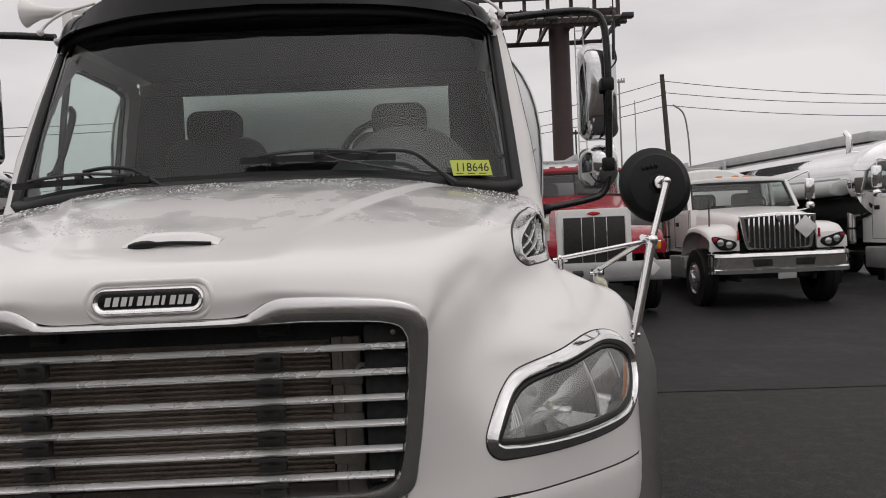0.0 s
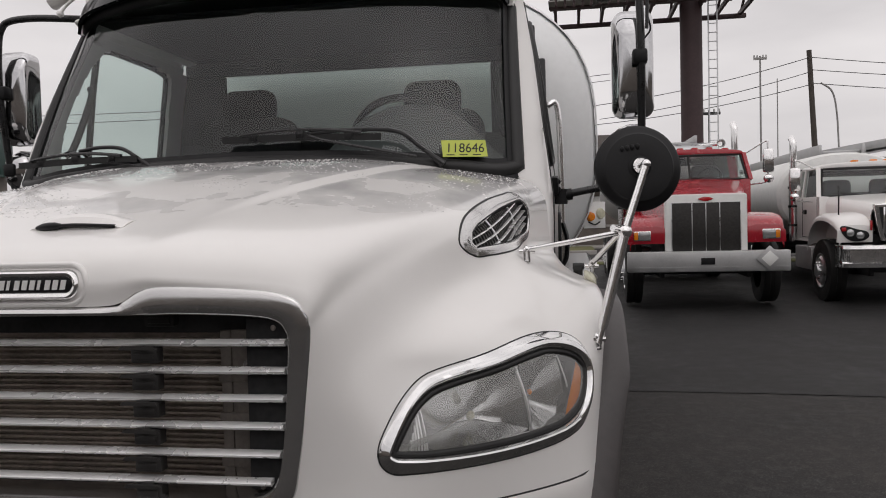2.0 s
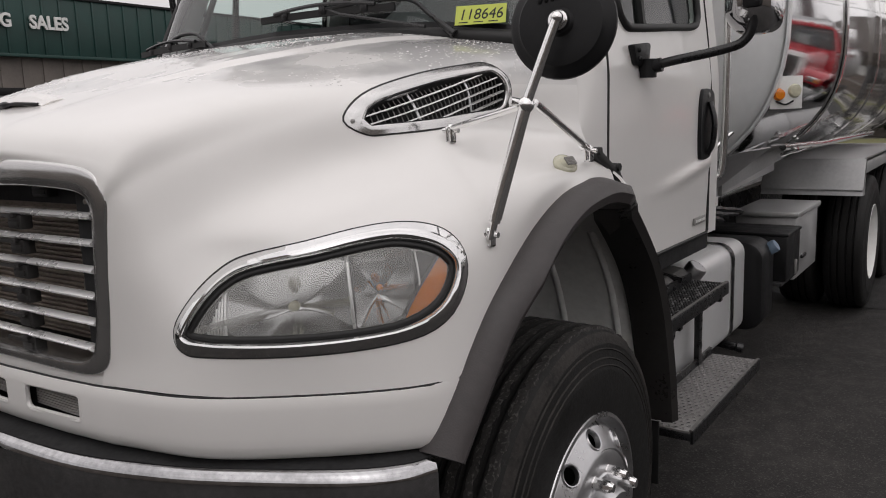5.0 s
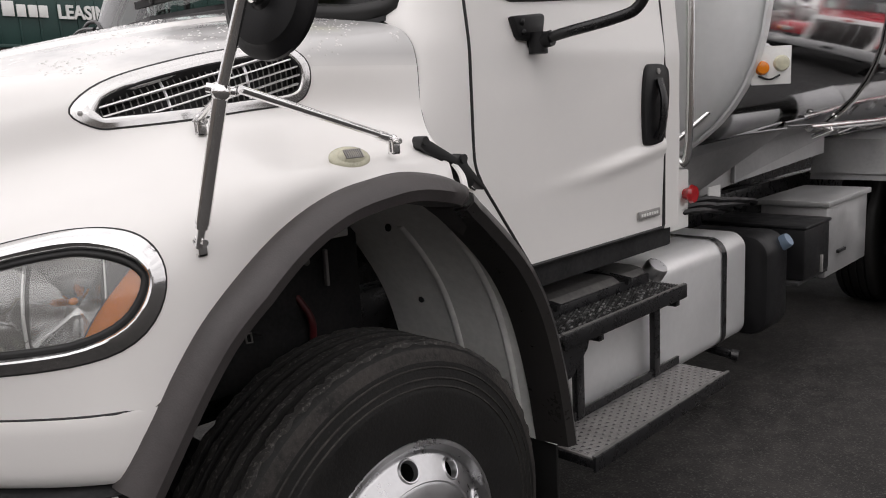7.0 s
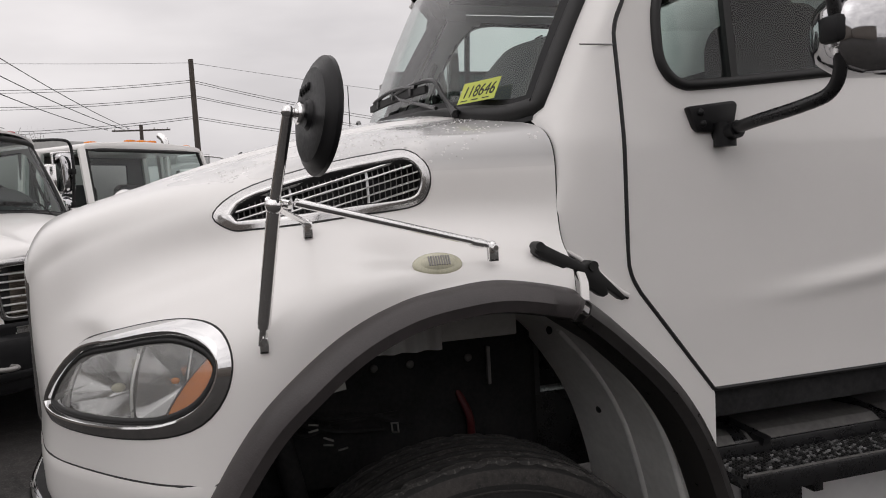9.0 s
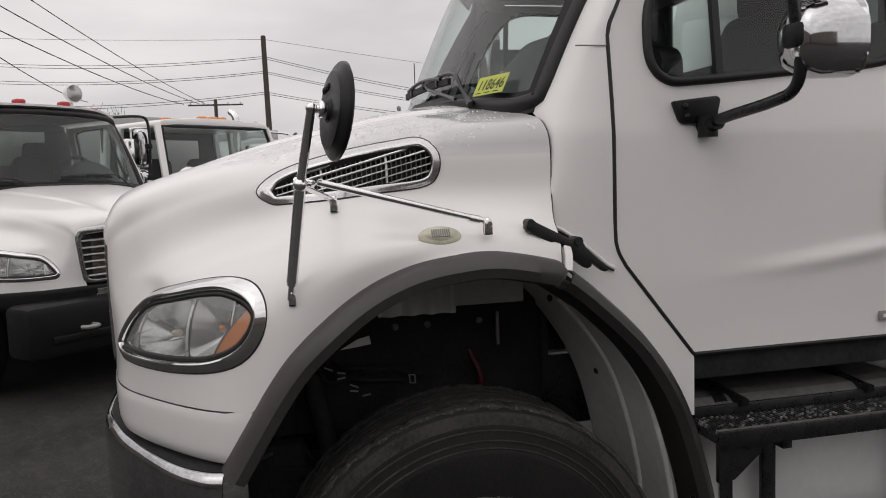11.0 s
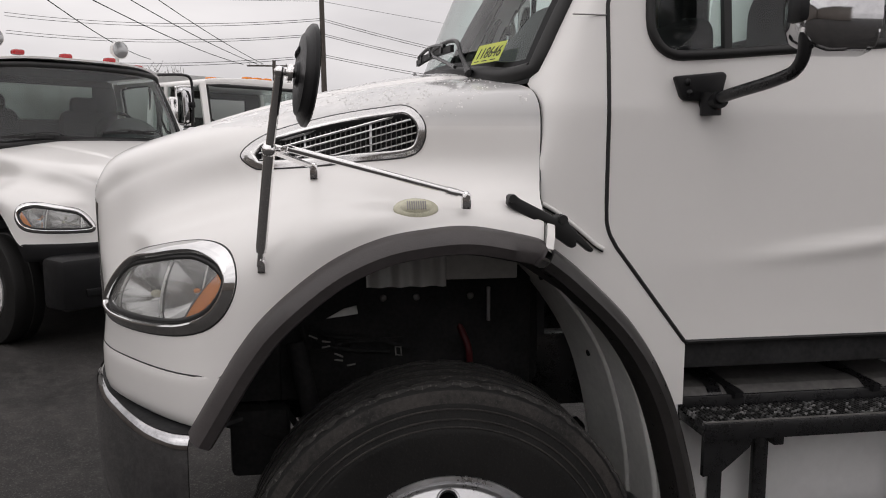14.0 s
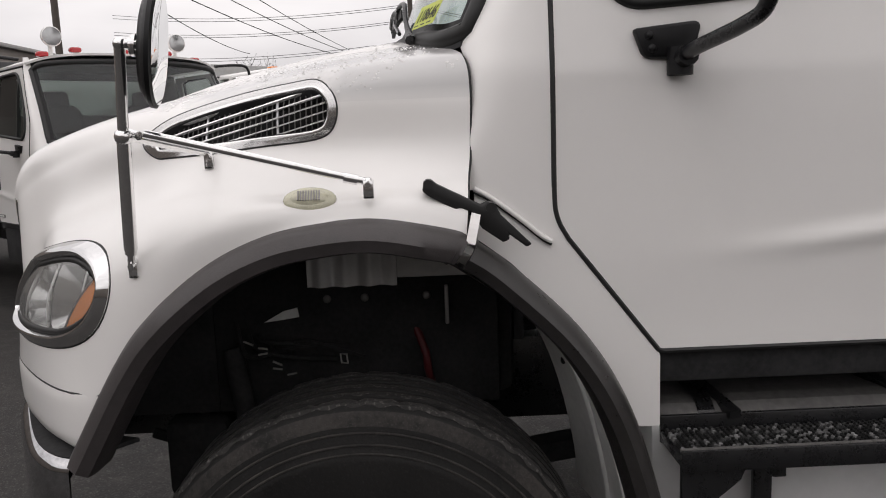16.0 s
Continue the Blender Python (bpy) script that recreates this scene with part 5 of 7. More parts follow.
# wipers: pivot, elbow, arm end, link and blade, on the glass
for pivot, elbow, tip, link0, link1, b0, b1 in (
        ((.70, 1.085, 1.870), (.545, 1.070, 1.985), (.24, 1.035, 1.985), (.615, 1.055, 1.897), (.30, 1.035, 1.962), (.495, 1.066, 1.968), (-.045, 1.020, 1.972)),
        ((-.30, 1.040, 1.880), (-.44, 1.055, 1.965), (-.62, 1.085, 1.965), (-.36, 1.04, 1.90), (-.58, 1.075, 1.935), (-.37, 1.040, 1.925), (-.900, 1.135, 1.925))):
    pv, el, tp = Vector(pivot), Vector(elbow), Vector(tip)
    arm = part("wiper", tube([pv, pv + (el - pv) * .5 + Vector((0, -.004, .004)), el, el + (tp - el) * .5 + Vector((0, -.004, .008)), tp], [.015, .012, .009, .008, .007], 8, 22), SATIN, truck, "black windscreen wiper")
    part("link", join(rod(link0, link1, .006, 6), rod(link1, tip, .005, 6)), SATIN, arm)
    q0, q1 = Vector(b0), Vector(b1)
    bend = lambda f, h: q0 * (1 - f) + q1 * f + Vector((0, -.006 * math.sin(3.14 * f), h * math.sin(3.14 * f)))
    part("blade", strip([bend(f, .004) for f in np.linspace(0, 1, 9)], .012, .022), RUBBER, arm)
    part("blade_bow", tube([bend(f, .024) + Vector((0, -.008, .006)) for f in np.linspace(.12, .88, 9)], .0065, 6), SATIN, arm)
    for f in (.2, .5, .8):
        part("claw", box(*[c for k in range(3) for c in ((bend(f, .012)[k] - (.014, .010, .014)[k]), (bend(f, .012)[k] + (.014, .010, .014)[k]))], .003), SATIN, arm)

# price sticker inside the windscreen
STL = Vector((.684, 1.129, 1.947))
SBR = Vector((.828, 1.177, 1.886))
ex = Vector((SBR.x - STL.x, SBR.y - STL.y + .004, 0))
w = ex.length
ex.normalize()
nrm = Vector((-.30, -.90, .40))
nrm = (nrm - ex * nrm.dot(ex)).normalized()
ey = nrm.cross(ex)
if ey.z < 0:
    ey = -ey
h = .066
org = STL - ey * h + nrm * .012
sm = Matrix((ex, ey, nrm)).transposed().to_4x4()
sm.translation = org
st = part("sticker", box(0, w, 0, h, -.0005, .0005, 0), STICKER, truck, "yellow paper sticker with handwritten stock number", m=sm)
tc = bpy.data.curves.new("digits", "FONT")
tc.body, tc.size, tc.extrude, tc.shear = "118646", .052, .0004, .15
tob = new("digits", tc)
tob.parent = st
tob.matrix_basis = sm @ Matrix.Translation((.010, .017, .0012)) @ Matrix.Diagonal((.86, 1, 1, 1))
tc.materials.append(INK)
for k in range(3):
    part("bar", box(.012 + .045 * k, .040 + .045 * k, .006, .009, .0006, .0012, 0), INK, st, m=sm)

# ---- mirrors ----
hub, top, joint, foot = Vector((1.288, .592, 1.810)), Vector((1.304, .553, 1.814)), Vector((1.247, .523, 1.645)), Vector((1.176, .488, 1.369))
for s in (1, -1):
    S = Matrix.Diagonal((s, 1, 1, 1))

    def put(bm):
        return mirror(bm) if s < 0 else bm
    disc = lathe([(0, -.020), (.024, -.020), (.030, -.013), (.06, -.014), (.088, -.010), (.094, -.004), (.104, -.001), (.112, .006), (.113, .014), (.106, .017)], 48)
    dirv = Vector((.17, -.97, .12)).normalized()
    turn = Vector((-1, 0, 0)).rotation_difference(dirv).to_matrix().to_4x4()
    disc.transform(Matrix.Translation((1.289, .604, 1.808)) @ turn)
    hm = part("fender_mirror", put(disc), BLACK, truck, "round black fender mirror on chrome tripod")
    face = lathe([(0, .012), (.05, .0135), (.106, .018)], 40)
    face.transform(Matrix.Translation((1.289, .604, 1.808)) @ turn)
    part("mirror_glass", put(face), MIRROR, hm)
    logo = []
    for k in range(4):
        c = Matrix.Translation((1.289, .604, 1.808)) @ turn @ Vector((-.0145, .05 - .013 * k, .040 + .004 * k))
        logo.append(ball(c, (.006, .004, .009), 8))
    part("moulded_mark", put(join(*logo)), BLACK, hm)
    part("mount_plate", put(lathe([(0, -.036), (.018, -.036), (.021, -.032), (.021, -.026)], 18, Matrix.Translation((1.289, .604, 1.808)) @ turn)), CHROME, hm)
    part("hub", put(join(rod(hub - Vector((.01, -.01, 0)), top, .010), ball(top, .013, 10))), CHROME, hm)
    part("mast", put(join(rod(top, joint, .0105), rod(joint, foot + (joint - foot) * .16, .0135), rod(foot + (joint - foot) * .16, foot, .008), rod(foot + (joint - foot) * .13, foot + (joint - foot) * .19, .012))), CHROME, hm, "chrome mirror mast")
    sf = Vector((1.172, .985, 1.535))
    part("stay", put(join(rod(joint + Vector((0, .04, .004)), sf, .0085), ball(joint, .018, 12), rod(sf + (joint - sf) * .10, sf + (joint - sf) * .04, .011))), CHROME, hm, "chrome stay rod")
    inf = Vector((.995, .618, 1.600))
    part("stay", put(join(rod(joint, inf, .007), rod(joint + Vector((0, .03, 0)), joint + Vector((-.03, -.01, .01)), .009))), CHROME, hm)
    for c, d in ((foot + Vector((-.004, .004, 0)), (.011, .009, .016)), (sf + Vector((.002, .004, -.016)), (.009, .011, .019)), (inf + Vector((0, 0, -.014)), (.009, .010, .019))):
        part("foot_clip", put(join(box(c.x - d[0], c.x - d[0] + .006, c.y - d[1], c.y + d[1], c.z - d[2], c.z + d[2], .002), box(c.x + d[0] - .006, c.x + d[0], c.y - d[1], c.y + d[1], c.z - d[2], c.z + d[2], .002), box(c.x - d[0], c.x + d[0], c.y - d[1], c.y + d[1], c.z - d[2], c.z - d[2] + .006, .002), rod(c + Vector((-.02, 0, .010)), c + Vector((.022, 0, .010)), .0065, 8), ball(c + Vector((0, 0, .016)), .010, 8))), CHROME, hm)
    # west coast mirror on the door
    br = prism([(1.572, 1.838), (1.712, 1.852), (1.722, 1.843), (1.712, 1.80), (1.698, 1.772), (1.602, 1.774), (1.592, 1.786)], 1.040, 1.068, "x", .008)
    dm = part("door_mirror", put(br), BLACK, truck, "chrome door mirror pair on black tubular bracket")
    arm = [(1.07, 1.675, 1.768), (1.16, 1.678, 1.785), (1.30, 1.715, 1.81), (1.365, 1.732, 1.835), (1.392, 1.73, 1.90), (1.396, 1.705, 2.05), (1.396, 1.672, 2.30), (1.392, 1.672, 2.50), (1.375, 1.672, 2.58), (1.33, 1.672, 2.615), (1.20, 1.67, 2.62), (.97, 1.665, 2.60)]
    part("bracket_tube", put(tube(arm, .0155, 10, 60)), SATIN, dm)
    part("bracket_knuckle", put(join(rod((1.075, 1.672, 1.735), (1.075, 1.672, 1.795), .028, 12), rod((1.05, 1.672, 1.765), (1.12, 1.676, 1.775), .023, 12), ball((1.07, 1.606, 1.822), (.008, .010, .010), 8), ball((1.07, 1.612, 1.794), (.008, .010, .010), 8))), BLACK, dm)
    for z0, z1, depth, yb_ in ((2.075, 2.495, .10, 1.80), (1.860, 2.052, .165, 1.875)):
        rows_ = []
        for k, f in ((1, 0), (1, .25), (.95, .6), (.80, .88), (.5, 1.0), (.1, 1.02)):
            zc, hz = (z0 + z1) / 2, (z1 - z0) / 2
            rows_.append([Vector((1.370 + u * k, yb_ - depth * f, zc + v * (k if k < .9 else 1))) for u, v in [(a, b - zc) for a, b in round_rect(-.083, .083, z0, z1, .045 if z0 > 2 else .075, 6)]])
        sh = grid(rows_, close_v=True)
        bmesh.ops.recalc_face_normals(sh, faces=sh.faces)
        head = part("mirror_head", put(smooth(sh, 60)), MIRROR_SHELL, dm, "chrome mirror shell")
        part("mirror_glass", put(prism(round_rect(1.370 - .079, 1.370 + .079, z0 + .004, z1 - .004, .042, 6), yb_ - .006, yb_ - .002, "y")), MIRROR, head)
    for z in (2.302, 1.96):
        part("band", put(box(1.362, 1.420, 1.655 + .04 * (z < 2), 1.720 + .04 * (z < 2), z - .03, z + .03, .012)), BLACK, dm)
part("aerial", join(rod((1.415, 1.64, 2.40), (1.42, 1.64, 2.56), .007), rod((1.42, 1.64, 2.56), (1.425, 1.64, 3.6), .003), tube([(1.418, 1.64, 2.45), (1.43, 1.66, 2.40), (1.40, 1.66, 2.36)], .004, 6, 12)), SATIN, truck)

for s in (1, -1):
    ledge = [(s * 1.058, y, z) for y, z in ((1.215, 1.503), (1.255, 1.480), (1.318, 1.432), (1.365, 1.392), (1.388, 1.378))]
    part("cowl_ledge", tube(ledge, .006, 8, 24), WHITE, truck)
    part("cowl_seam", tube([(s * 1.056, y, z - .008) for _, y, z in ledge], .0035, 6, 24), RUBBER, truck)

# ---- steps, fuel tank, boxes ----
for s in (1,):
    prof = round_rect(.50, .985, .44, .945, .075, 6)
    ft = part("fuel_tank", prism(prof, 1.635, 3.385, "y", .03), TANK_ALU, truck, "brushed aluminium fuel tank with black straps")
    for y in (1.78, 3.123):
        pr = round_rect(.494, .991, .434, .951, .08, 6)
        part("strap", grid([[Vector((u, y + d, v)) for d in (-.022, .022)] for u, v in pr], close_u=True), SATIN, ft)
    # dark cover skin: paints the cab's shade, and grime, on the tank's top
    part("tank_top", thick(grid([[Vector((u, y, v)) for y in (1.66, 2.1, 2.46)] for u, v in [(.58, .948), (.75, .948), (.91, .948), (.948, .941), (.972, .922), (.986, .890)]]), .002), TANK_TOP, ft, "grimy flat tank top, darkened for the shade under the cab")
    part("drain_pipe", join(rod((.70, 3.18, .43), (1.00, 3.18, .40), .022), rod((1.00, 3.18, .40), (1.03, 3.19, .395), .026)), SATIN, ft)
    part("filler_cap", lathe([(0, .03), (.04, .03), (.045, .02), (.045, -.02)], 20, Matrix.Translation((.985, 2.50, .925)) @ Matrix.Rotation(radians(-55), 4, "Y")), ALU, ft)
    part("sender_cap", lathe([(0, .02), (.03, .02), (.035, 0)], 16, Matrix.Translation((.78, 1.95, .965)) @ Matrix.Rotation(radians(-90), 4, "Y")), STEEL, ft)
    for nm, x0, x1, y0, y1, z in (("upper_step", .980, 1.147, 1.66, 2.45, .905), ("lower_step", 1.03, 1.250, 1.66, 2.60, .540)):
        stp = part(nm, box(x0, x1, y0, y1, z - .045, z - .018, .003), SATIN, truck, "black steel step with grip strut tread")
        part("front_edge", box(x1 - .010, x1 + .002, y0, y1, z - .055, z - .004, .003), SATIN, stp)
        part("edge_line", box(x1 - .013, x1 - .002, y0, y1, z - .010, z - .002, 0), MESH_GREY, stp)
        part("rear_flange", box(x0 - .002, x0 + .010, y0, y1, z - .05, z + .020, .003), SATIN, stp)
        tread, holes = [], []
        if nm == "upper_step":
            for i in range(11):
                for j in range(58):
                    u, v = x0 + .020 + (x1 - x0 - .04) * (i + .25 + .5 * (j % 2)) / 11, y0 + .012 + (y1 - y0 - .024) * j / 57
                    t_ = bmesh.new()
                    bmesh.ops.create_cone(t_, segments=6, radius1=.0066, radius2=.0044, depth=.010, cap_ends=True)
                    bmesh.ops.translate(t_, vec=(u, v, z - .013), verts=t_.verts)
                    tread.append(t_)
        else:
            part("tread_plate", box(x0 + .012, x1 - .012, y0 + .004, y1 - .004, z - .018, z - .010, .001), STEP_ALU, stp, "worn aluminium tread plate")
            for i in range(7):
                for j in range(32):
                    u, v = x0 + .028 + (x1 - x0 - .056) * (i + .5 * (j % 2)) / 6.5, y0 + .020 + (y1 - y0 - .04) * j / 31
                    tread.append(lathe([(.0105, -.001), (.0090, .0025), (.0065, .0030), (.0055, .0010)], 8, Matrix.Translation((u, v, z - .010)) @ Matrix.Rotation(radians(-90), 4, "Y")))
                    holes.append(lathe([(0, .0016), (.0062, .0014)], 8, Matrix.Translation((u, v, z - .010)) @ Matrix.Rotation(radians(-90), 4, "Y")))
            hole_ob = part("tread_hole", join(*holes), BLACK, stp)
            hole_ob["kind"] = "stuff"
        tr = part("tread", join(*tread), GRIP if nm == "upper_step" else STEP_ALU, stp)
        tr["kind"] = "stuff"
    for y in (1.893, 2.413):
        part("step_hanger", join(box(1.022, 1.046, y - .022, y + .022, .48, .86, .004), box(.95, 1.13, y - .016, y + .016, .820, .858, .004), box(1.03, 1.15, y - .016, y + .016, .46, .50, .004)), SATIN, truck)
    for y in (1.80, 2.25):
        part("step_stay", strip([(.66, y - .04, .99), (1.0, y + .04, .925)], .030, .022), SATIN, truck)
    part("step_gusset", prism([(1.665, .86), (1.665, .745), (1.715, .752), (1.80, .822), (1.815, .86)], 1.12, 1.137, "x"), SATIN, truck)
    dt = prism(round_rect(.55, 1.065, .42, .915, .10, 6), 3.43, 3.69, "y", .03)
    de = part("def_tank", dt, BLACK, truck, "black plastic fluid tank with blue cap")
    part("cap", lathe([(0, .03), (.032, .03), (.036, .02), (.036, -.02)], 18, Matrix.Translation((1.060, 3.63, .860)) @ Matrix.Rotation(radians(-35), 4, "Y")), material("blue_grey_cap", (.16, .22, .30), .5, vary=.2), de)
    part("battery_box", box(.58, 1.115, 3.76, 4.12, .640, .905, .015), BLACK, truck, "black plastic battery box")
    part("box_lid", box(.575, 1.122, 3.755, 4.126, .900, .920, .008), BLACK, truck)
    part("box_latch", box(1.112, 1.128, 3.98, 3.995, .65, .74, .003), STEEL, truck)
    part("box_shelf", box(.60, 1.10, 3.72, 4.15, .622, .642, .003), DARK, truck)
    tb = part("tool_box", box(.72, 1.075, 4.19, 4.89, .57, .965, .008), DULL_ALU, truck, "dull aluminium tool box")
    part("lid", box(.70, 1.092, 4.165, 4.91, .958, .990, .006), DULL_ALU, tb)
    part("latch", box(1.073, 1.090, 4.36, 4.48, .68, .70, .004), SATIN, tb)
    bx = part("lamp_box", box(.82, .89, 2.79, 2.98, 1.02, 1.275, .008), SIGN_WHITE, truck, "white switch box with red stop knob")
    part("stop_knob", lathe([(0, .05), (.035, .05), (.042, .035), (.03, .02), (.022, 0)], 20, Matrix.Translation((.89, 2.935, 1.172))), REDLENS, bx)
    for k in range(5):
        part("hose", tube([(.75, 2.7 + .06 * k, 1.06), (.9, 3.0 + .05 * k, 1.09 + .02 * (k % 3)), (.85, 3.4 + .1 * k, 1.03), (.7, 3.7, 1.0)], .014, 6, 14), BLACK, truck)
    part("warning_label", box(.80, .805, 3.35, 3.48, 1.06, 1.15, 0), SIGN_WHITE, truck)

# ---- tank body ----
def section(hw, hz, cz, y, p=2.7, n=56):
    out = []
    for k in range(n):
        a = 2 * math.pi * k / n
        c, s_ = math.cos(a), math.sin(a)
        out.append(Vector((hw * math.copysign(abs(c) ** (2 / p), c), y, cz + hz * math.copysign(abs(s_) ** (2 / p), s_))))
    return out


TZ = 2.10
stations = [(.05, 2.74), (.55, 2.745), (.85, 2.775), (.95, 2.81), (.985, 2.85), (1, 2.90), (1, 9.55), (.985, 9.62), (.93, 9.68), (.6, 9.74), (.05, 9.75)]
tank = part("tank", smooth(grid([section(1.255 * k, .90 * k, TZ, y) for k, y in stations[5:]], close_v=True), 28), POLISHED, truck, "mirror-polished stainless steel tank")
part("tank_head", smooth(grid([section(1.255 * k, .90 * k, TZ, y) for k, y in stations[:6]], close_v=True), 28), HEAD, tank, "pale brushed steel tank head")
# the front band's pale colour stands in for the sky it would mirror
for y in (2.90, 4.5, 6.1, 7.7, 9.5):
    part("tank_band", grid([section(1.262 + d, .907 + d, TZ, y + e) for e, d in ((-.03, -.004), (-.022, .004), (.022, .004), (.03, -.004))], close_v=True), HEAD if y < 3 else CHROME if y < 9 else SATIN, tank)
part("tank_rail", tube([(1.0, 4.10, 1.388), (1.05, 5.0, 1.37), (1.08, 7.5, 1.36)], .022, 10), CHROME, truck)
for k in range(8):
    part("rail_stay", rod((1.05, 4.3 + .42 * k, 1.37), (.95, 4.3 + .42 * k, 1.33), .014), CHROME, truck)
for s in (1, -1):
    part("tank_skirt", prism([(2.72, 1.38), (3.1, 1.36), (5.2, 1.30), (5.2, 1.17), (3.9, 1.12), (2.95, 1.06), (2.72, 1.06)], s * .70, s * .72, "x"), DULL_ALU, truck)
    fo_ = [(5.25, 1.03), (5.36, 1.245), (7.86, 1.245), (7.98, 1.03), (7.96, 1.03), (7.84, 1.225), (5.39, 1.225), (5.28, 1.03)]
    part("rear_fender", join(prism(fo_, *sorted((s * .62, s * 1.30)), "x"), prism([(5.25, .99), (5.36, 1.245), (5.375, 1.245), (5.375, .99)], *sorted((s * .62, s * 1.30)), "x"), box(*sorted((s * 1.28, s * 1.30)), 5.36, 7.86, 1.14, 1.245, .004)), DULL_ALU, truck, "dull aluminium rear fender")
    for tri_ in (((.72, 2.95, 1.33), (.72, 3.42, 1.12), (1.00, 3.80, 1.40), (.95, 3.0, 1.40)), ((.72, 3.80, 1.36), (.72, 3.86, 1.13), (1.02, 4.75, 1.38), (1.0, 3.82, 1.41))):
        gb_ = bmesh.new()
        gb_.faces.new([gb_.verts.new((s * x, y, z)) for x, y, z in tri_])
        part("gusset", thick(gb_, .008), DULL_ALU, truck)
    part("gusset_edge", box(*sorted((s * .72, s * .74)), 3.79, 3.81, 1.12, 1.40, .003), DULL_ALU, truck)
LM = Matrix.Translation((1.245, 2.955, 1.690)) @ Matrix.Rotation(radians(-52), 4, "Z")
lb = part("lamp_bracket", join(box(-.004, .0, -.075, .075, -.075, .070, .002), box(-.075, .0, -.075, .075, .068, .072, .001)), SIGN_WHITE, truck, "bent white lamp plate with amber and clear lamps", m=LM)
part("amber_lamp", lathe([(0, .022), (.022, .018), (.028, 0)], 18, LM @ Matrix.Translation((.0, -.035, -.01))), AMBER, lb)
part("clear_lamp", lathe([(0, .016), (.026, .012), (.032, 0)], 18, LM @ Matrix.Translation((.0, .038, .005))), PALE_LENS, lb)
part("lamp_wire", tube([LM @ Vector(q) for q in ((.004, -.05, -.04), (.012, -.01, -.055), (.006, .03, -.04))], .004, 6, 10), BLACK, lb)
for a, b in (((.93, 2.70, 1.38), (1.20, 3.05, 1.72)),):
    part("tank_brace", rod(a, b, .012), CHROME, truck)


# ---- other trucks ----
GRILLE_DARK = material("dark_grille_mesh", (.045, .042, .04), .5, .5, vary=.4, scale=30)
GREYLENS = material("lamp_lens_grey", (.45, .46, .46), .15, .6, vary=.2, scale=25, coat=.8)
PLATE = material("grey_plate", (.42, .42, .41), .5, vary=.15, scale=20)


def small_wheel(th, x, y, s, R=.50, rim_mat=ALU):
    base = Matrix.Translation((x, y, R)) @ Matrix.Diagonal((s, 1, 1, 1))
    k = R / .53
    ty = part("wheel", lathe([(.29 * k, -.12), (.40 * k, -.14), (R - .012, -.12), (R, -.10), (R, -.03), (R - .01, -.025), (R - .01, .025), (R, .03), (R, .10), (R - .012, .12), (.40 * k, .14), (.29 * k, .12)], 36, base), TYRE, th)
    part("rim", lathe([(.29 * k, .12), (.295 * k, .135), (.28 * k, .135), (.26 * k, .11), (.21 * k, .15), (.13 * k, .16), (.11 * k, .16), (.10 * k, .20), (0, .205)], 32, base), rim_mat, ty)
    for j in range(10):
        a = radians(36 * j)
        nb = lathe([(0, .04), (.012, .035), (.016, 0)], 8)
        nb.transform(base @ Matrix.Translation((.155, .142 * k * math.cos(a), .142 * k * math.sin(a))))
        part("lug_nut", nb, CHROME, ty)
    return ty


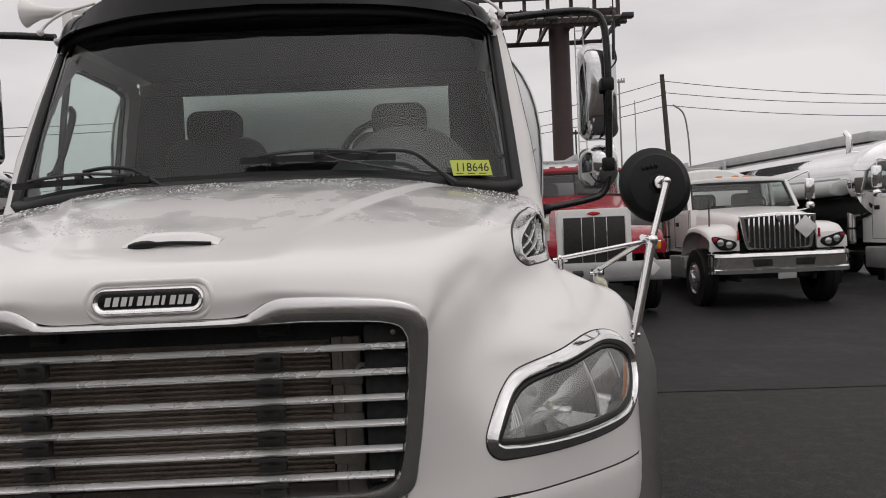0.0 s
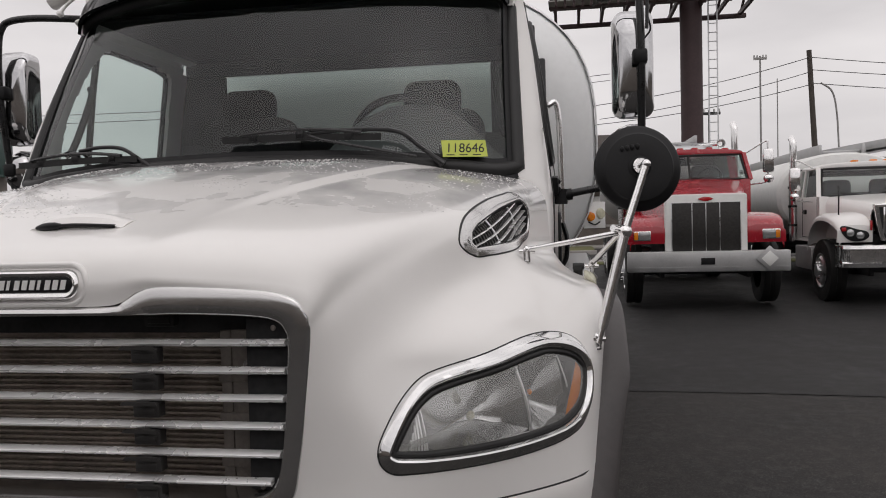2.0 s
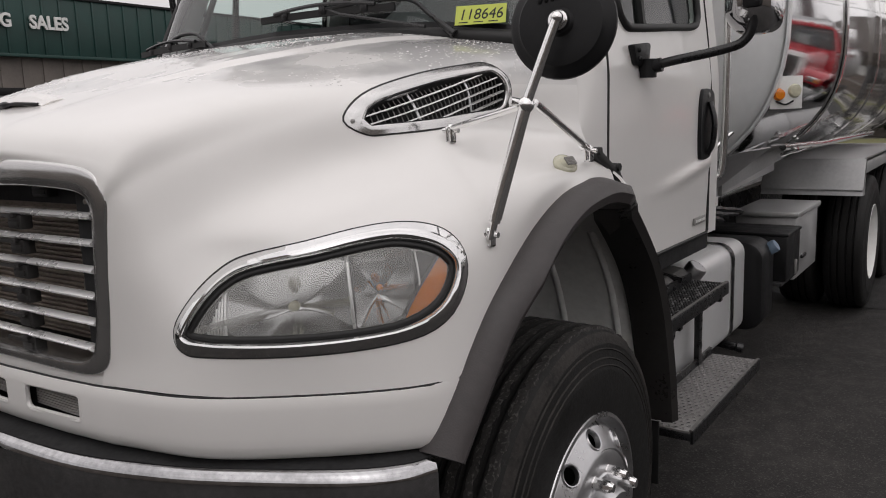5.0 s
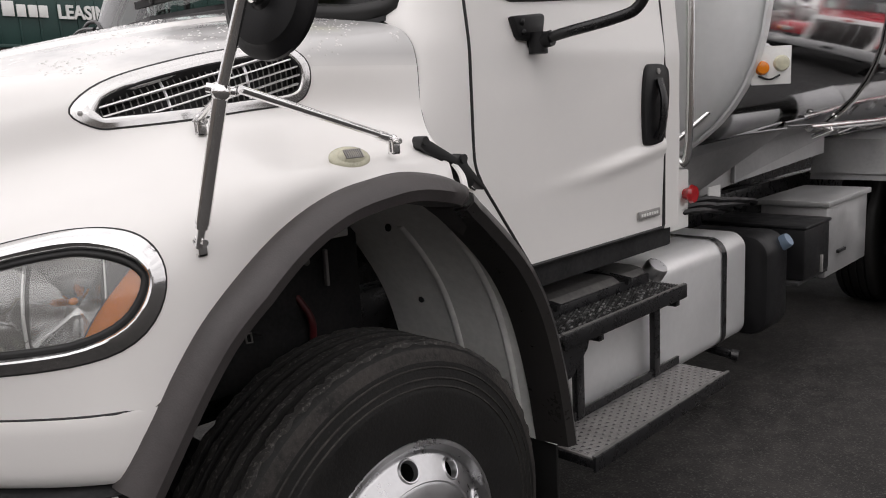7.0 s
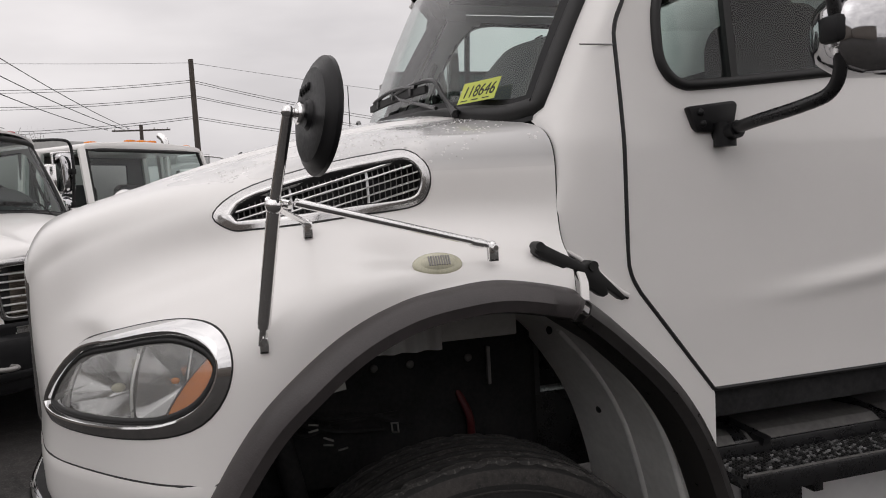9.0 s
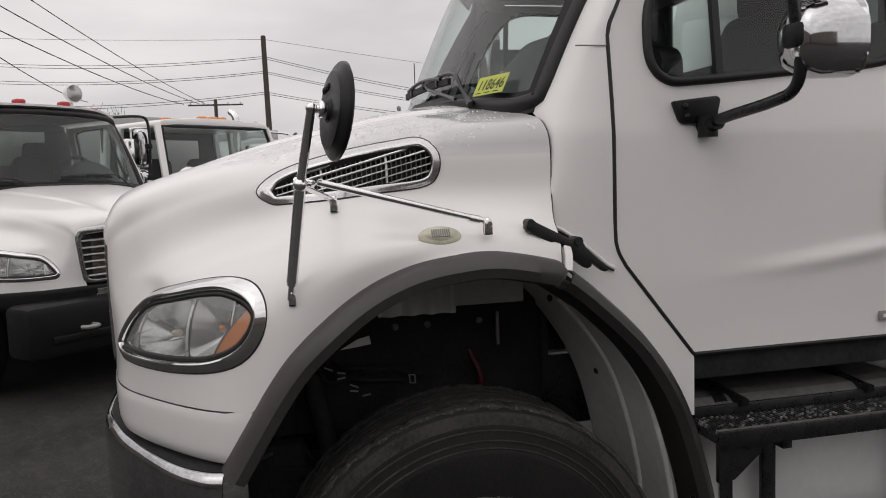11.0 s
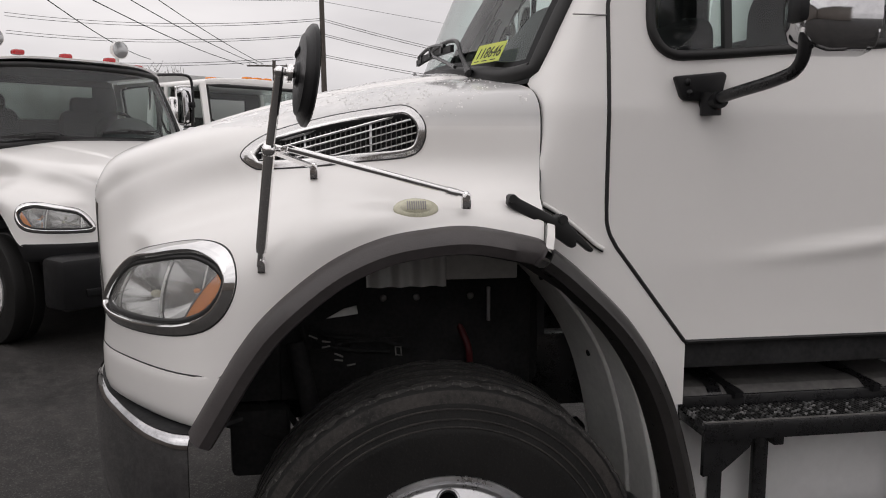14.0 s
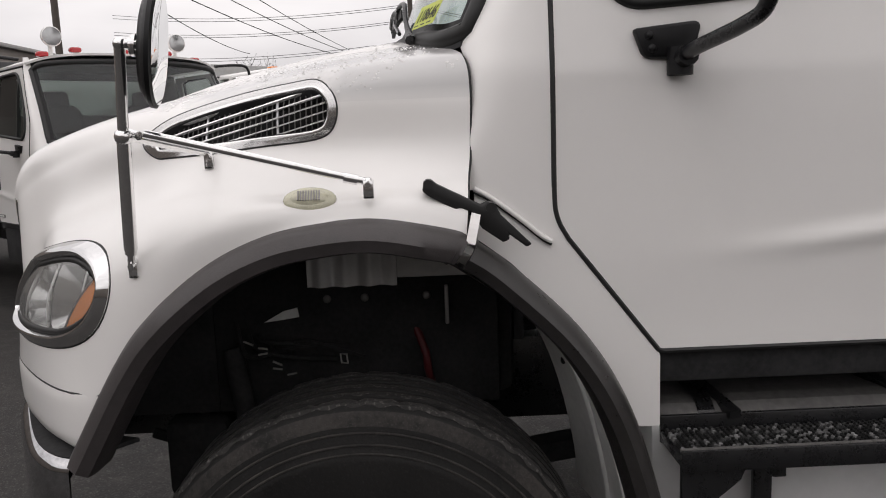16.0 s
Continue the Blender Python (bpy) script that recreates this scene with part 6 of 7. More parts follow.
def conv_truck(name, label, at, turn, paint, hw, zf, zb, ycab, belt, roof, ws_lean, split, grille_kind, lamp_mats, bumper_mat, fender_paint, tank=None, stacks=(), group="", box_body=None, R=.50):
    """A conventional truck with its nose at y=0 facing -y."""
    th = thing(name, at, turn, label, "truck", group)
    # hood
    rows = []
    for f in np.linspace(0, 1, 9):
        y = .06 + (ycab - .06) * f
        w = hw + (.88 - hw) * f ** 1.2
        z = zf + (zb - zf) * f - .03 * (1 - f) ** 6
        sec = [(-w, 1.0), (-w, z - .20), (-w + .015, z - .10), (-w + .06, z - .035), (-w + .16, z - .004), (0, z + .022), (w - .16, z - .004), (w - .06, z - .035), (w - .015, z - .10), (w, z - .20), (w, 1.0)]
        rows.append([Vector((u, y, v)) for u, v in [(p.x, p.y) for p in spl([(a, b, 0) for a, b in sec], 33)]])
    part("hood", smooth(thick(grid(rows), .012), 40), paint, th)
    # grille
    g0, g1 = .74 if grille_kind == "mesh" else .95, zf - .02
    if grille_kind == "mesh":
        surround = part("grille", join(prism(round_rect(-hw - .01, hw + .01, g0, g1 + .03, .05), .00, .09, "y", .015)), SIGN_WHITE, th, "white grille surround")
        part("mesh", box(-hw + .09, hw - .09, -.012, .01, g0 + .08, g1 - .10, .004), GRILLE_DARK, surround)
        for x in (-hw + .09, -.20, 0, .20, hw - .09):
            part("grille_bar", box(x - .006, x + .006, -.018, -.01, g0 + .07, g1 - .09, .002), ALU, surround)
        part("badge", prism([(p.x, p.y) for p in spl([(-.11, g1 - .045, 0), (0, g1 - .012, 0), (.11, g1 - .045, 0), (0, g1 - .078, 0)], 20, True)], -.012, .002, "y", .003), REDLENS, surround)
    else:
        gout = [(p.x, p.y) for p in spl([(-.62, g1 - .06, 0), (-.56, g1, 0), (0, g1 + .04, 0), (.56, g1, 0), (.62, g1 - .06, 0), (.55, g0 + .10, 0), (.46, g0 + .02, 0), (0, g0, 0), (-.46, g0 + .02, 0), (-.55, g0 + .10, 0)], 44, True)]
        surround = part("grille", prism(gout, -.02, .08, "y", .012), CHROME if grille_kind == "slats" else paint, th, "chrome grille surround with upright bars")
        gin = [(u * .90, (v - (g0 + g1) / 2) * .86 + (g0 + g1) / 2) for u, v in gout]
        part("opening", prism(gin, -.030, -.018, "y"), DARK, surround)
        for k in range(13):
            x = -.50 + .0833 * k
            zs = [v for v in np.linspace(g0, g1 + .04, 60) if inside((x, v), gin)]
            if zs:
                part("grille_bar", box(x - .014, x + .014, -.052, -.028, zs[0], zs[-1], .005), CHROME, surround)
        part("badge", prism([(0, g1 + .05), (.065, g1 - .04), (0, g1 - .13), (-.065, g1 - .04)], -.07, -.045, "y", .006), CHROME, surround)
    # fenders
    for s in (1, -1):
        pts = [(.02, .98), (.05, 1.17), (.16, 1.30), (.42, 1.38), (.80, 1.40), (1.12, 1.34), (1.36, 1.16), (1.46, .90)]
        rr = []
        for p in spl([(0, y, z) for y, z in pts], 26):
            xo = 1.165 - .06 * max(0, .3 - p.y) / .3
            rr.append([Vector((s * x, p.y + dy, p.z + dz)) for x, dy, dz in ((hw - .02, 0, .04), (hw + .12, 0, .025), (xo - .10, 0, .012), (xo - .025, 0, -.012), (xo, 0, -.05), (xo + .004, .0, -.10))])
        part("fender", smooth(thick(grid(rr), .012), 40), fender_paint, th)
        fr = prism([(hw - .02, .97), (hw - .02, 1.20), (hw + .14, 1.245), (1.04, 1.235), (1.135, 1.15), (1.145, .97)], .015, .06, "y", .01)
        part("lamp_panel", mirror(fr) if s < 0 else fr, fender_paint, th)
        if grille_kind == "mesh":
            lm = part("headlight", box(*sorted((s * .80, s * 1.06)), -.012, .03, 1.02, 1.17, .012), CHROME, th, "rectangular headlight with chrome rim")
            part("lens", box(*sorted((s * .81, s * .985)), -.020, -.008, 1.035, 1.155, .008), GREYLENS, lm)
            part("turn_signal", box(*sorted((s * .99, s * 1.05)), -.019, -.008, 1.035, 1.155, .006), AMBER, lm)
        else:
            lo = [(p.x, p.y) for p in spl([(.70, 1.05, 0), (.72, 1.13, 0), (.86, 1.17, 0), (1.02, 1.22, 0), (1.10, 1.20, 0), (1.06, 1.09, 0), (.96, 1.00, 0), (.80, .99, 0)], 30, True)]
            lb_ = prism(lo, -.008, .03, "y", .008)
            lm = part("headlight", mirror(lb_) if s < 0 else lb_, BLACK, th, "twin round headlight in dark housing")
            for x in (.82, .96):
                part("lens", lathe([(0, .025), (.035, .02), (.05, .01), (.058, 0)], 22, Matrix.Translation((s * x, -.008, 1.075 + .04 * (x > .9))) @ Matrix.Rotation(radians(-90), 4, "Z")), GREYLENS, lm)
            part("turn_signal", box(*sorted((s * 1.02, s * 1.085)), -.016, -.004, 1.14, 1.20, .006), REDLENS, lm)
            part("side_marker", box(*sorted((s * .655, s * .685)), -.02, .02, 1.15, 1.30, .006), REDLENS, lm)
        small_wheel(th, s * 1.02, .80, s, R, ALU)
        for y in (5.9, 7.2):
            small_wheel(th, s * 1.08, y, s, R, SIGN_WHITE)
        part("well_lining", box(*sorted((s * .60, s * .66)), .1, 1.5, .45, 1.2, 0), DARK, th)
        # mirrors
        m0 = part("door_mirror", tube([(s * .93, ycab + .38, belt - .10), (s * 1.26, ycab + .22, belt - .06), (s * 1.30, ycab + .20, belt + .05), (s * 1.30, ycab + .20, belt + .55), (s * 1.26, ycab + .22, belt + .62), (s * .90, ycab + .34, roof - .12)], .014, 8, 40), CHROME, th, "chrome bracket mirror")
        part("mirror_head", join(box(*sorted((s * 1.22, s * 1.40)), ycab + .17, ycab + .24, belt + .10, belt + .50, .03), ball((s * 1.31, ycab + .20, belt + .0), (.085, .05, .075), 14)), CHROME, m0)
    # bumper
    if grille_kind == "mesh":
        bmp = part("front_bumper", join(box(-1.16, 1.16, -.16, -.02, .55, .86, .02), box(-1.16, 1.16, -.165, -.15, .62, .63, 0)), DULL_ALU if bumper_mat is None else bumper_mat, th, "light grey steel bumper")
        part("plate", box(-.10, .10, -.172, -.158, .66, .76, .004), BLACK, bmp)
    else:
        bp = [(-1.15, .05), (-1.08, -.10), (-.8, -.17), (0, -.19), (.8, -.17), (1.08, -.10), (1.15, .05)]
        rr = []
        for p in spl([(a, b, 0) for a, b in bp], 30):
            rr.append([p + Vector((0, dy, z)) for z, dy in ((.93, .06), (.92, 0), (.88, -.01), (.86, .012), (.68, .012), (.66, -.01), (.61, -.005), (.60, .06))])
        bmp = part("front_bumper", smooth(thick(grid(rr), -.01), 35), bumper_mat, th, "chromed front bumper with dark openings")
        for a, b in ((-.92, -.66), (-.52, .52), (.66, .92)):
            y0 = -.185 + .05 * (abs(a + b) > .5)
            part("opening", prism([(a + .03, .71), (b - .03, .71), (b, .83), (a, .83)], y0 - .002, y0 + .06, "y", .006), DARK, bmp)
        part("plate", box(-.11, .19, -.20, -.188, .50, .66, .003), PLATE, bmp)
    # placard frame: a diamond
    px, pz, py = (.86, .74, -.185) if grille_kind == "mesh" else (.42, 1.33, -.075)
    if grille_kind != "plain":
        d_ = .19
        pl = part("placard", prism([(px, pz - d_), (px + d_, pz), (px, pz + d_), (px - d_, pz)], py - .01, py, "y", .003), DULL_ALU if grille_kind == "mesh" else SIGN_WHITE, th, "diamond placard holder")
        part("flap", prism([(px, pz - d_ * .62), (px + d_ * .62, pz), (px, pz + d_ * .62), (px - d_ * .62, pz)], py - .016, py - .010, "y", .002), SIGN_WHITE, pl)
    # cab of panels, pillars and glass
    yb, yw = ycab + 1.35, ycab + ws_lean
    cw, rw_ = .98, .90
    part("cab_body", join(box(-cw, -cw + .05, ycab + .02, yb, .95, belt, .015), box(cw - .05, cw, ycab + .02, yb, .95, belt, .015), box(-cw, cw, yb - .05, yb, .95, belt + .05, .015), box(-cw, cw, ycab, ycab + .06, .95, belt, .012), box(-cw, cw, ycab, yb, .92, .97, .01)), paint, th)
    part("roof", prism([(p.x, p.y) for p in spl([(-rw_, roof - .10, 0), (-rw_ + .05, roof - .03, 0), (-.5, roof, 0), (0, roof + .015, 0), (.5, roof, 0), (rw_ - .05, roof - .03, 0), (rw_, roof - .10, 0)], 24)], yw - .06, yb, "y", .02), paint, th)
    for s in (1, -1):
        part("pillar", strip([(s * cw, ycab + .03, belt - .02), (s * rw_, yw - .02, roof - .08)], .07, .06), paint, th)
        part("pillar", strip([(s * (cw - .02), ycab + .98, belt - .02), (s * (rw_ - .01), ycab + .98, roof - .08)], .06, .06), paint, th)
        part("pillar", strip([(s * (cw - .03), yb - .04, belt - .02), (s * (rw_ - .02), yb - .04, roof - .08)], .10, .08), paint, th)
        dg = part("side_glass", grid([[Vector((s * (cw - .02), ycab + .06, belt)), Vector((s * (rw_ - .0), yw, roof - .10))], [Vector((s * (cw - .02), yb - .05, belt)), Vector((s * rw_, yb - .05, roof - .10))]]), GLASS, th)
        dg.visible_shadow = False
        part("door_handle", box(*sorted((s * (cw - .005), s * (cw + .02))), ycab + .72, ycab + .88, belt - .30, belt - .22, .008), BLACK, th)
        part("door_line", tube([(s * (cw + .001), ycab + .12, belt - .02), (s * (cw + .001), ycab + .12, 1.0), (s * (cw + .001), ycab + .98, 1.0), (s * (cw + .001), ycab + .98, belt - .02)], .006, 6), RUBBER, th)
        part("side_step", box(*sorted((s * .62, s * 1.08)), ycab + .15, ycab + 1.1, .45, .85, .03), DULL_ALU, th)
    wsb = [Vector((x, ycab + .03 - .06 * (1 - (x / cw) ** 2), belt - .0)) for x in np.linspace(-cw + .05, cw - .05, 13)]
    wst = [Vector((x, yw - .03 - .05 * (1 - (x / rw_) ** 2), roof - .10)) for x in np.linspace(-rw_ + .05, rw_ - .05, 13)]
    wg = grid([list(r) for r in zip(wsb, wst)])
    for f_ in wg.faces:
        f_.normal_update()
        if f_.normal.y > 0:
            f_.normal_flip()
    wp = part("windscreen", smooth(wg), GLASS, th)
    wp.visible_shadow = False
    part("seal", tube([tuple(p) for p in wsb] + [tuple(p) for p in wst[::-1]], .022, 6, closed=True), RUBBER, wp)
    if split:
        part("centre_post", rod(wsb[6], wst[6], .018), RUBBER, wp)
    for x in (-.40, .40):
        part("wiper", tube([wsb[6] + Vector((x + .1, -.02, 0)), wsb[6] + Vector((x - .05, -.015, .03)), wsb[6] + Vector((x - .38, .0, .05))], .008, 6, 8), SATIN, th)
        part("seat", prism(round_rect(x - .24, x + .24, belt - .4, belt + .30, .1), ycab + .95, ycab + 1.08, "y", .03), SEATCLOTH, th)
    part("dashboard", box(-.92, .92, ycab + .06, ycab + .40, belt - .25, belt - .02, .04), CABIN, th)
    part("steering_wheel", tube([(.42 + .2 * math.cos(a), ycab + .55 - .08 * math.sin(a), belt + .06 + .17 * math.sin(a)) for a in np.linspace(0, 6.283, 24, endpoint=False)], .014, 6, closed=True), BLACK, th)
    part("rear_panel", join(box(-.95, .95, yb - .06, yb - .03, belt, belt + .08, 0), box(-.95, -.60, yb - .06, yb - .03, belt, roof - .05, 0), box(.60, .95, yb - .06, yb - .03, belt, roof - .05, 0), box(-.95, .95, yb - .06, yb - .03, roof - .2, roof - .05, 0)), CABIN, th)
    for x, mt in lamp_mats:
        part("roof_lamp", join(box(x - .055, x + .055, yw - .01, yw + .10, roof - .06 * (abs(x) / .8) ** 4 - .01, roof + .045 - .06 * (abs(x) / .8) ** 4, .02)), mt, th, "cab roof marker lamp")
    part("chassis", join(box(-.45, -.37, .2, 8.6, .70, .95, .01), box(.37, .45, .2, 8.6, .70, .95, .01), box(-.6, .6, .15, 1.5, .5, 1.1, .02), rod((-1, .8, R), (1, .8, R), .05), box(-1.1, 1.1, 5.3, 7.9, .55, .62, .01)), DARK, th)
    for x in stacks:
        part("exhaust_pipe", join(rod((x, yb + .12, .9), (x, yb + .12, roof - .1), .085, 16), tube([(x, yb + .12, roof - .1), (x, yb + .12, roof + .35), (x, yb + .14, roof + .48), (x, yb + .24, roof + .56)], .062, 12, 16)), CHROME, th, "chrome exhaust stack")
        for k in range(3):
            part("stack_band", lathe([(.10, -.02), (.10, .02)], 18, Matrix.Translation((x, yb + .12, 1.2 + .35 * k)) @ Matrix.Rotation(radians(90), 4, "Y")), SATIN, th)
    if tank:
        hw_, hz_, cz_, y0, y1, mt = tank
        part("tank", smooth(grid([section(hw_ * k, hz_ * k, cz_, y, 2.3, 40) for k, y in ((.05, y0), (.7, y0 + .03), (.95, y0 + .10), (1, y0 + .18), (1, y1 - .18), (.95, y1 - .1), (.7, y1 - .03), (.05, y1))], close_v=True), 30), mt, th, "cargo tank behind the cab")
        part("tank_walkway", join(box(-.35, .35, y0 + .3, y1 - .4, cz_ + hz_ - .02, cz_ + hz_ + .05, .01), box(-.42, -.36, y0 + .2, y1 - .3, cz_ + hz_ - .05, cz_ + hz_ + .16, .01), box(.36, .42, y0 + .2, y1 - .3, cz_ + hz_ - .05, cz_ + hz_ + .16, .01)), DULL_ALU, th)
    if box_body:
        x_, y0, y1, z0, z1 = box_body
        body_ = part("body_box", box(-x_, x_, y0, y1, z0, z1, .02), PLATE, th)
        for s in (1, -1):
            for k in range(int((y1 - y0) / .3)):
                part("body_rib", box(*sorted((s * x_, s * (x_ + .02))), y0 + .3 * k, y0 + .3 * k + .04, z0, z1, 0), PLATE, body_)
    return th


lamps_red = [(x, REDLENS) for x in (-.62, -.36, -.12, .12, .36, .62)]
lamps_amber = [(x, AMBER) for x in (-.72, -.16, 0, .16, .72)]
lamps_orange = [(x, AMBER) for x in (-.30, 0, .22)]
red = conv_truck("semi_truck", "red conventional truck with white grille and grey bumper", (3.10, 10.72, .25), 0, RED, .585, 1.70, 1.98, 1.55, 1.98, 2.50, .22, True, "mesh", lamps_red, None, RED, (1.22, .80, 1.95, 3.25, 9.5, DULL_ALU), (-1.02, 1.02), "far row of trucks")
part("air_horn", join(rod((.55, 1.85, 2.60), (.25, 2.2, 2.60), .035), lathe([(.03, 0), (.075, .05), (.06, .05)], 16, Matrix.Translation((.55, 1.80, 2.60)) @ Matrix.Rotation(radians(-90), 4, "Z"))), CHROME, red)
part("wind_deflector", prism([(1.95, 2.52), (2.25, 2.66), (2.9, 2.66), (2.9, 2.52)], -.80, .55, "x", .02), ALU, red)
white = conv_truck("tanker_truck", "white conventional tanker with chrome upright-bar grille", (6.22, 11.15, .20), 0, WHITE, .66, 1.56, 1.70, 1.42, 1.70, 2.27, .34, False, "slats", lamps_orange, CHROME, WHITE, (1.20, .80, 1.75, 3.15, 9.5, SIGN_WHITE), (-1.0,), "far row of trucks")
part("stop_arm", join(rod((-1.0, .40, 1.35), (-1.0, .38, 1.80), .012), ball((-1.0, .38, 1.83), (.02, .02, .03), 8)), SATIN, white)
end = conv_truck("tanker_truck", "white truck with tall chrome exhaust stack and polished tank", (9.95, 10.9, .215), 0, WHITE, .66, 1.56, 1.80, 1.42, 1.85, 2.55, .30, False, "slats", lamps_red, CHROME, WHITE, None, (-1.12,), "far row of trucks")
trailer = thing("tank_trailer", (9.0, 19.0, .25), 8, "long polished aluminium tank trailer", "trailer")
part("tank", smooth(grid([section(1.25 * k, .85 * k, 2.05, y, 2.2, 40) for k, y in ((.05, -5.8), (.7, -5.75), (.95, -5.65), (1, -5.5), (1, 5.5), (.95, 5.65), (.05, 5.8))], close_v=True), 30), POLISHED, trailer)
part("top_rail", join(box(-.5, .5, -5.2, 5.2, 2.88, 3.08, .02)), DULL_ALU, trailer)
part("undercarriage", join(box(-.5, .5, -5.4, 5.4, .95, 1.25, .02), box(-1.1, 1.1, 3.0, 5.2, .3, .95, .1), box(-.6, -.5, -4.2, -4.0, .0, 1.0, 0), box(.5, .6, -4.2, -4.0, .0, 1.0, 0)), DARK, trailer)

# the opposite row, parked at a slant
near = thing("service_truck", (-3.93, -.60, .012), 134, "white conventional truck with black bumper and roof beacons", "truck", "slanted row of trucks")
SAME = ("headlight", "valance", "grille", "cab_side", "door", "windscreen", "pillar", "cowl_side", "cowl", "roof", "rear_wall", "rear_window", "cab_floor", "firewall", "dashboard", "steering_wheel", "seat", "headliner", "wiper", "door_mirror", "door_gap", "hood_seal", "engine_block", "hood_scoop", "inner_grab_handle", "seam")
DROP = -.215
for ob in list(truck.children):
    if ob.name.split(".")[0] in SAME:
        made = {}
        for o in (ob, *ob.children_recursive):
            c = o.copy()
            scene.collection.objects.link(c)
            c.parent = made.get(o.parent, near)
            made[o] = c
        made[ob].location.z += DROP
        if ob.name.split(".")[0] == "valance":
            made[ob].material_slots[0].link = "OBJECT"
            made[ob].material_slots[0].material = BLACK
ph = grid(HG, keep=keep_plain)
ph = join(ph.copy(), mirror(ph))
bmesh.ops.remove_doubles(ph, verts=ph.verts, dist=1e-4)
part("hood", smooth(thick(ph, -.006), 50), WHITE, near, m=Matrix.Translation((0, 0, DROP)))
part("front_bumper", join(box(-1.13, 1.13, -.20, .12, .40, .80, .05), box(-.95, .95, -.215, -.19, .50, .56, .01)), BLACK, near, "black moulded bumper with tow hooks")
for s in (1, -1):
    part("tow_hook", tube([(s * .62, -.20, .60), (s * .62, -.27, .60), (s * .70, -.29, .60), (s * .74, -.24, .60)], .018, 8, 14), STEEL, near)
    small_wheel(near, s * 1.04, .95, s, .46, SIGN_WHITE)
    small_wheel(near, s * 1.04, 5.2, s, .46, SIGN_WHITE)
    lamp_ = part("work_lamp", join(rod((s * .62, 1.85, 2.45), (s * .62, 1.85, 2.58), .02), lathe([(0, -.05), (.07, -.045), (.09, 0), (.095, .03), (.085, .04)], 22, Matrix.Translation((s * .62, 1.82, 2.62)) @ Matrix.Rotation(radians(-90), 4, "Z"))), SIGN_WHITE, near, "round white work lamp on the roof")
    part("lens", lathe([(0, .05), (.085, .038)], 22, Matrix.Translation((s * .62, 1.82, 2.62)) @ Matrix.Rotation(radians(-90), 4, "Z")), GREYLENS, lamp_)
    arch = [(.30, .72), (.43, .93), (.60, 1.08), (.90, 1.19), (1.15, 1.16), (1.35, 1.0), (1.5, .75), (1.56, .5)]
    part("well_lining", box(*sorted((s * .60, s * .66)), .12, 1.6, .35, 1.2, 0), DARK, near)
for x in (-.75, -.45, 0, .45, .75):
    part("roof_lamp", box(x - .05, x + .05, 1.66, 1.76, 2.47 - .05 * (abs(x) > .6), 2.52 - .05 * (abs(x) > .6), .02), REDLENS, near)
part("chassis", join(box(-.45, .45, .3, 7.2, .5, .78, .02), box(-1.0, 1.0, 1.6, 2.5, .5, .86, .02)), DARK, near)
part("body_box", join(box(-1.1, 1.1, 2.75, 6.8, .9, 2.42, .03)), PLATE, near, "pale grey service body")
conv_truck("service_truck", "white truck with amber roof lamps and dark windscreen", (-6.45, 1.02, .02), 134, WHITE, .62, 1.50, 1.70, 1.42, 1.70, 2.47, .26, False, "plain", lamps_amber, BLACK, WHITE, None, (), "slanted row of trucks", (1.15, 3.1, 7.0, 1.0, 2.62), R=.48)
conv_truck("tanker_truck", "white tanker with chrome top rails, far in the slanted row", (-9.9, 2.75, .0), 134, WHITE, .62, 1.50, 1.70, 1.42, 1.70, 2.36, .26, False, "plain", lamps_amber, BLACK, WHITE, (1.1, .75, 1.75, 3.1, 7.4, DULL_ALU), (-1.0,), "slanted row of trucks", R=.48)

# ---- buildings ----
GREEN = material("green_ribbed_metal", (.012, .050, .043), .45, vary=.25, scale=2, rough_vary=.1)
TAN = material("tan_metal_siding", (.20, .175, .155), .6, vary=.2, scale=2)
GREY_DOOR = material("grey_roller_door", (.33, .33, .33), .55, vary=.15, scale=3)
SHINGLE = material("brown_shingles", (.075, .062, .055), .85, color2=(.045, .038, .034), scale=4, bump=.5, bump_scale=20)
BROWN_WALL = material("grey_brown_brick", (.20, .17, .15), .8, vary=.3, scale=3, bump=.4, bump_scale=25)
DARKGLASS = material("dark_window", (.02, .022, .024), .08, vary=.2, scale=2)
CONCRETE = material("pale_concrete", (.38, .36, .34), .85, vary=.25, scale=2, bump=.4, bump_scale=40)
GRASS = material("winter_grass", (.10, .115, .035), .95, color2=(.13, .11, .05), scale=3, bump=.8, bump_scale=60)

shop = thing("workshop", (-15.6, 0, 0), 0, "long workshop with green ribbed metal fascia and tan siding", "building")
part("wall", join(box(-1.6, -.25, 5.2, 20, -.5, 3.6, 0)), TAN, shop)
for k in range(30):
    part("siding_rib", box(-.25, -.22, 5.3 + .48 * k, 5.05 + .48 * k, -.3, 3.4, 0), TAN, shop)
fas = part("fascia", box(-.25, 0, 5.1, 20, 3.31, 4.62, .01), GREEN, shop, "dark green ribbed fascia")
for k in range(36):
    part("rib", box(0, .03, 5.2 + .405 * k, 5.24 + .405 * k, 3.33, 4.60, .006), GREEN, fas)
part("coping", box(-.3, .05, 5.05, 20.05, 4.60, 4.67, .01), BLACK, shop)
part("gutter", box(-.02, .06, 5.1, 20, 3.27, 3.34, .01), GREEN, shop)
part("roof", box(-1.6, -.3, 5.2, 20, 4.4, 4.58, 0), STEEL, shop)
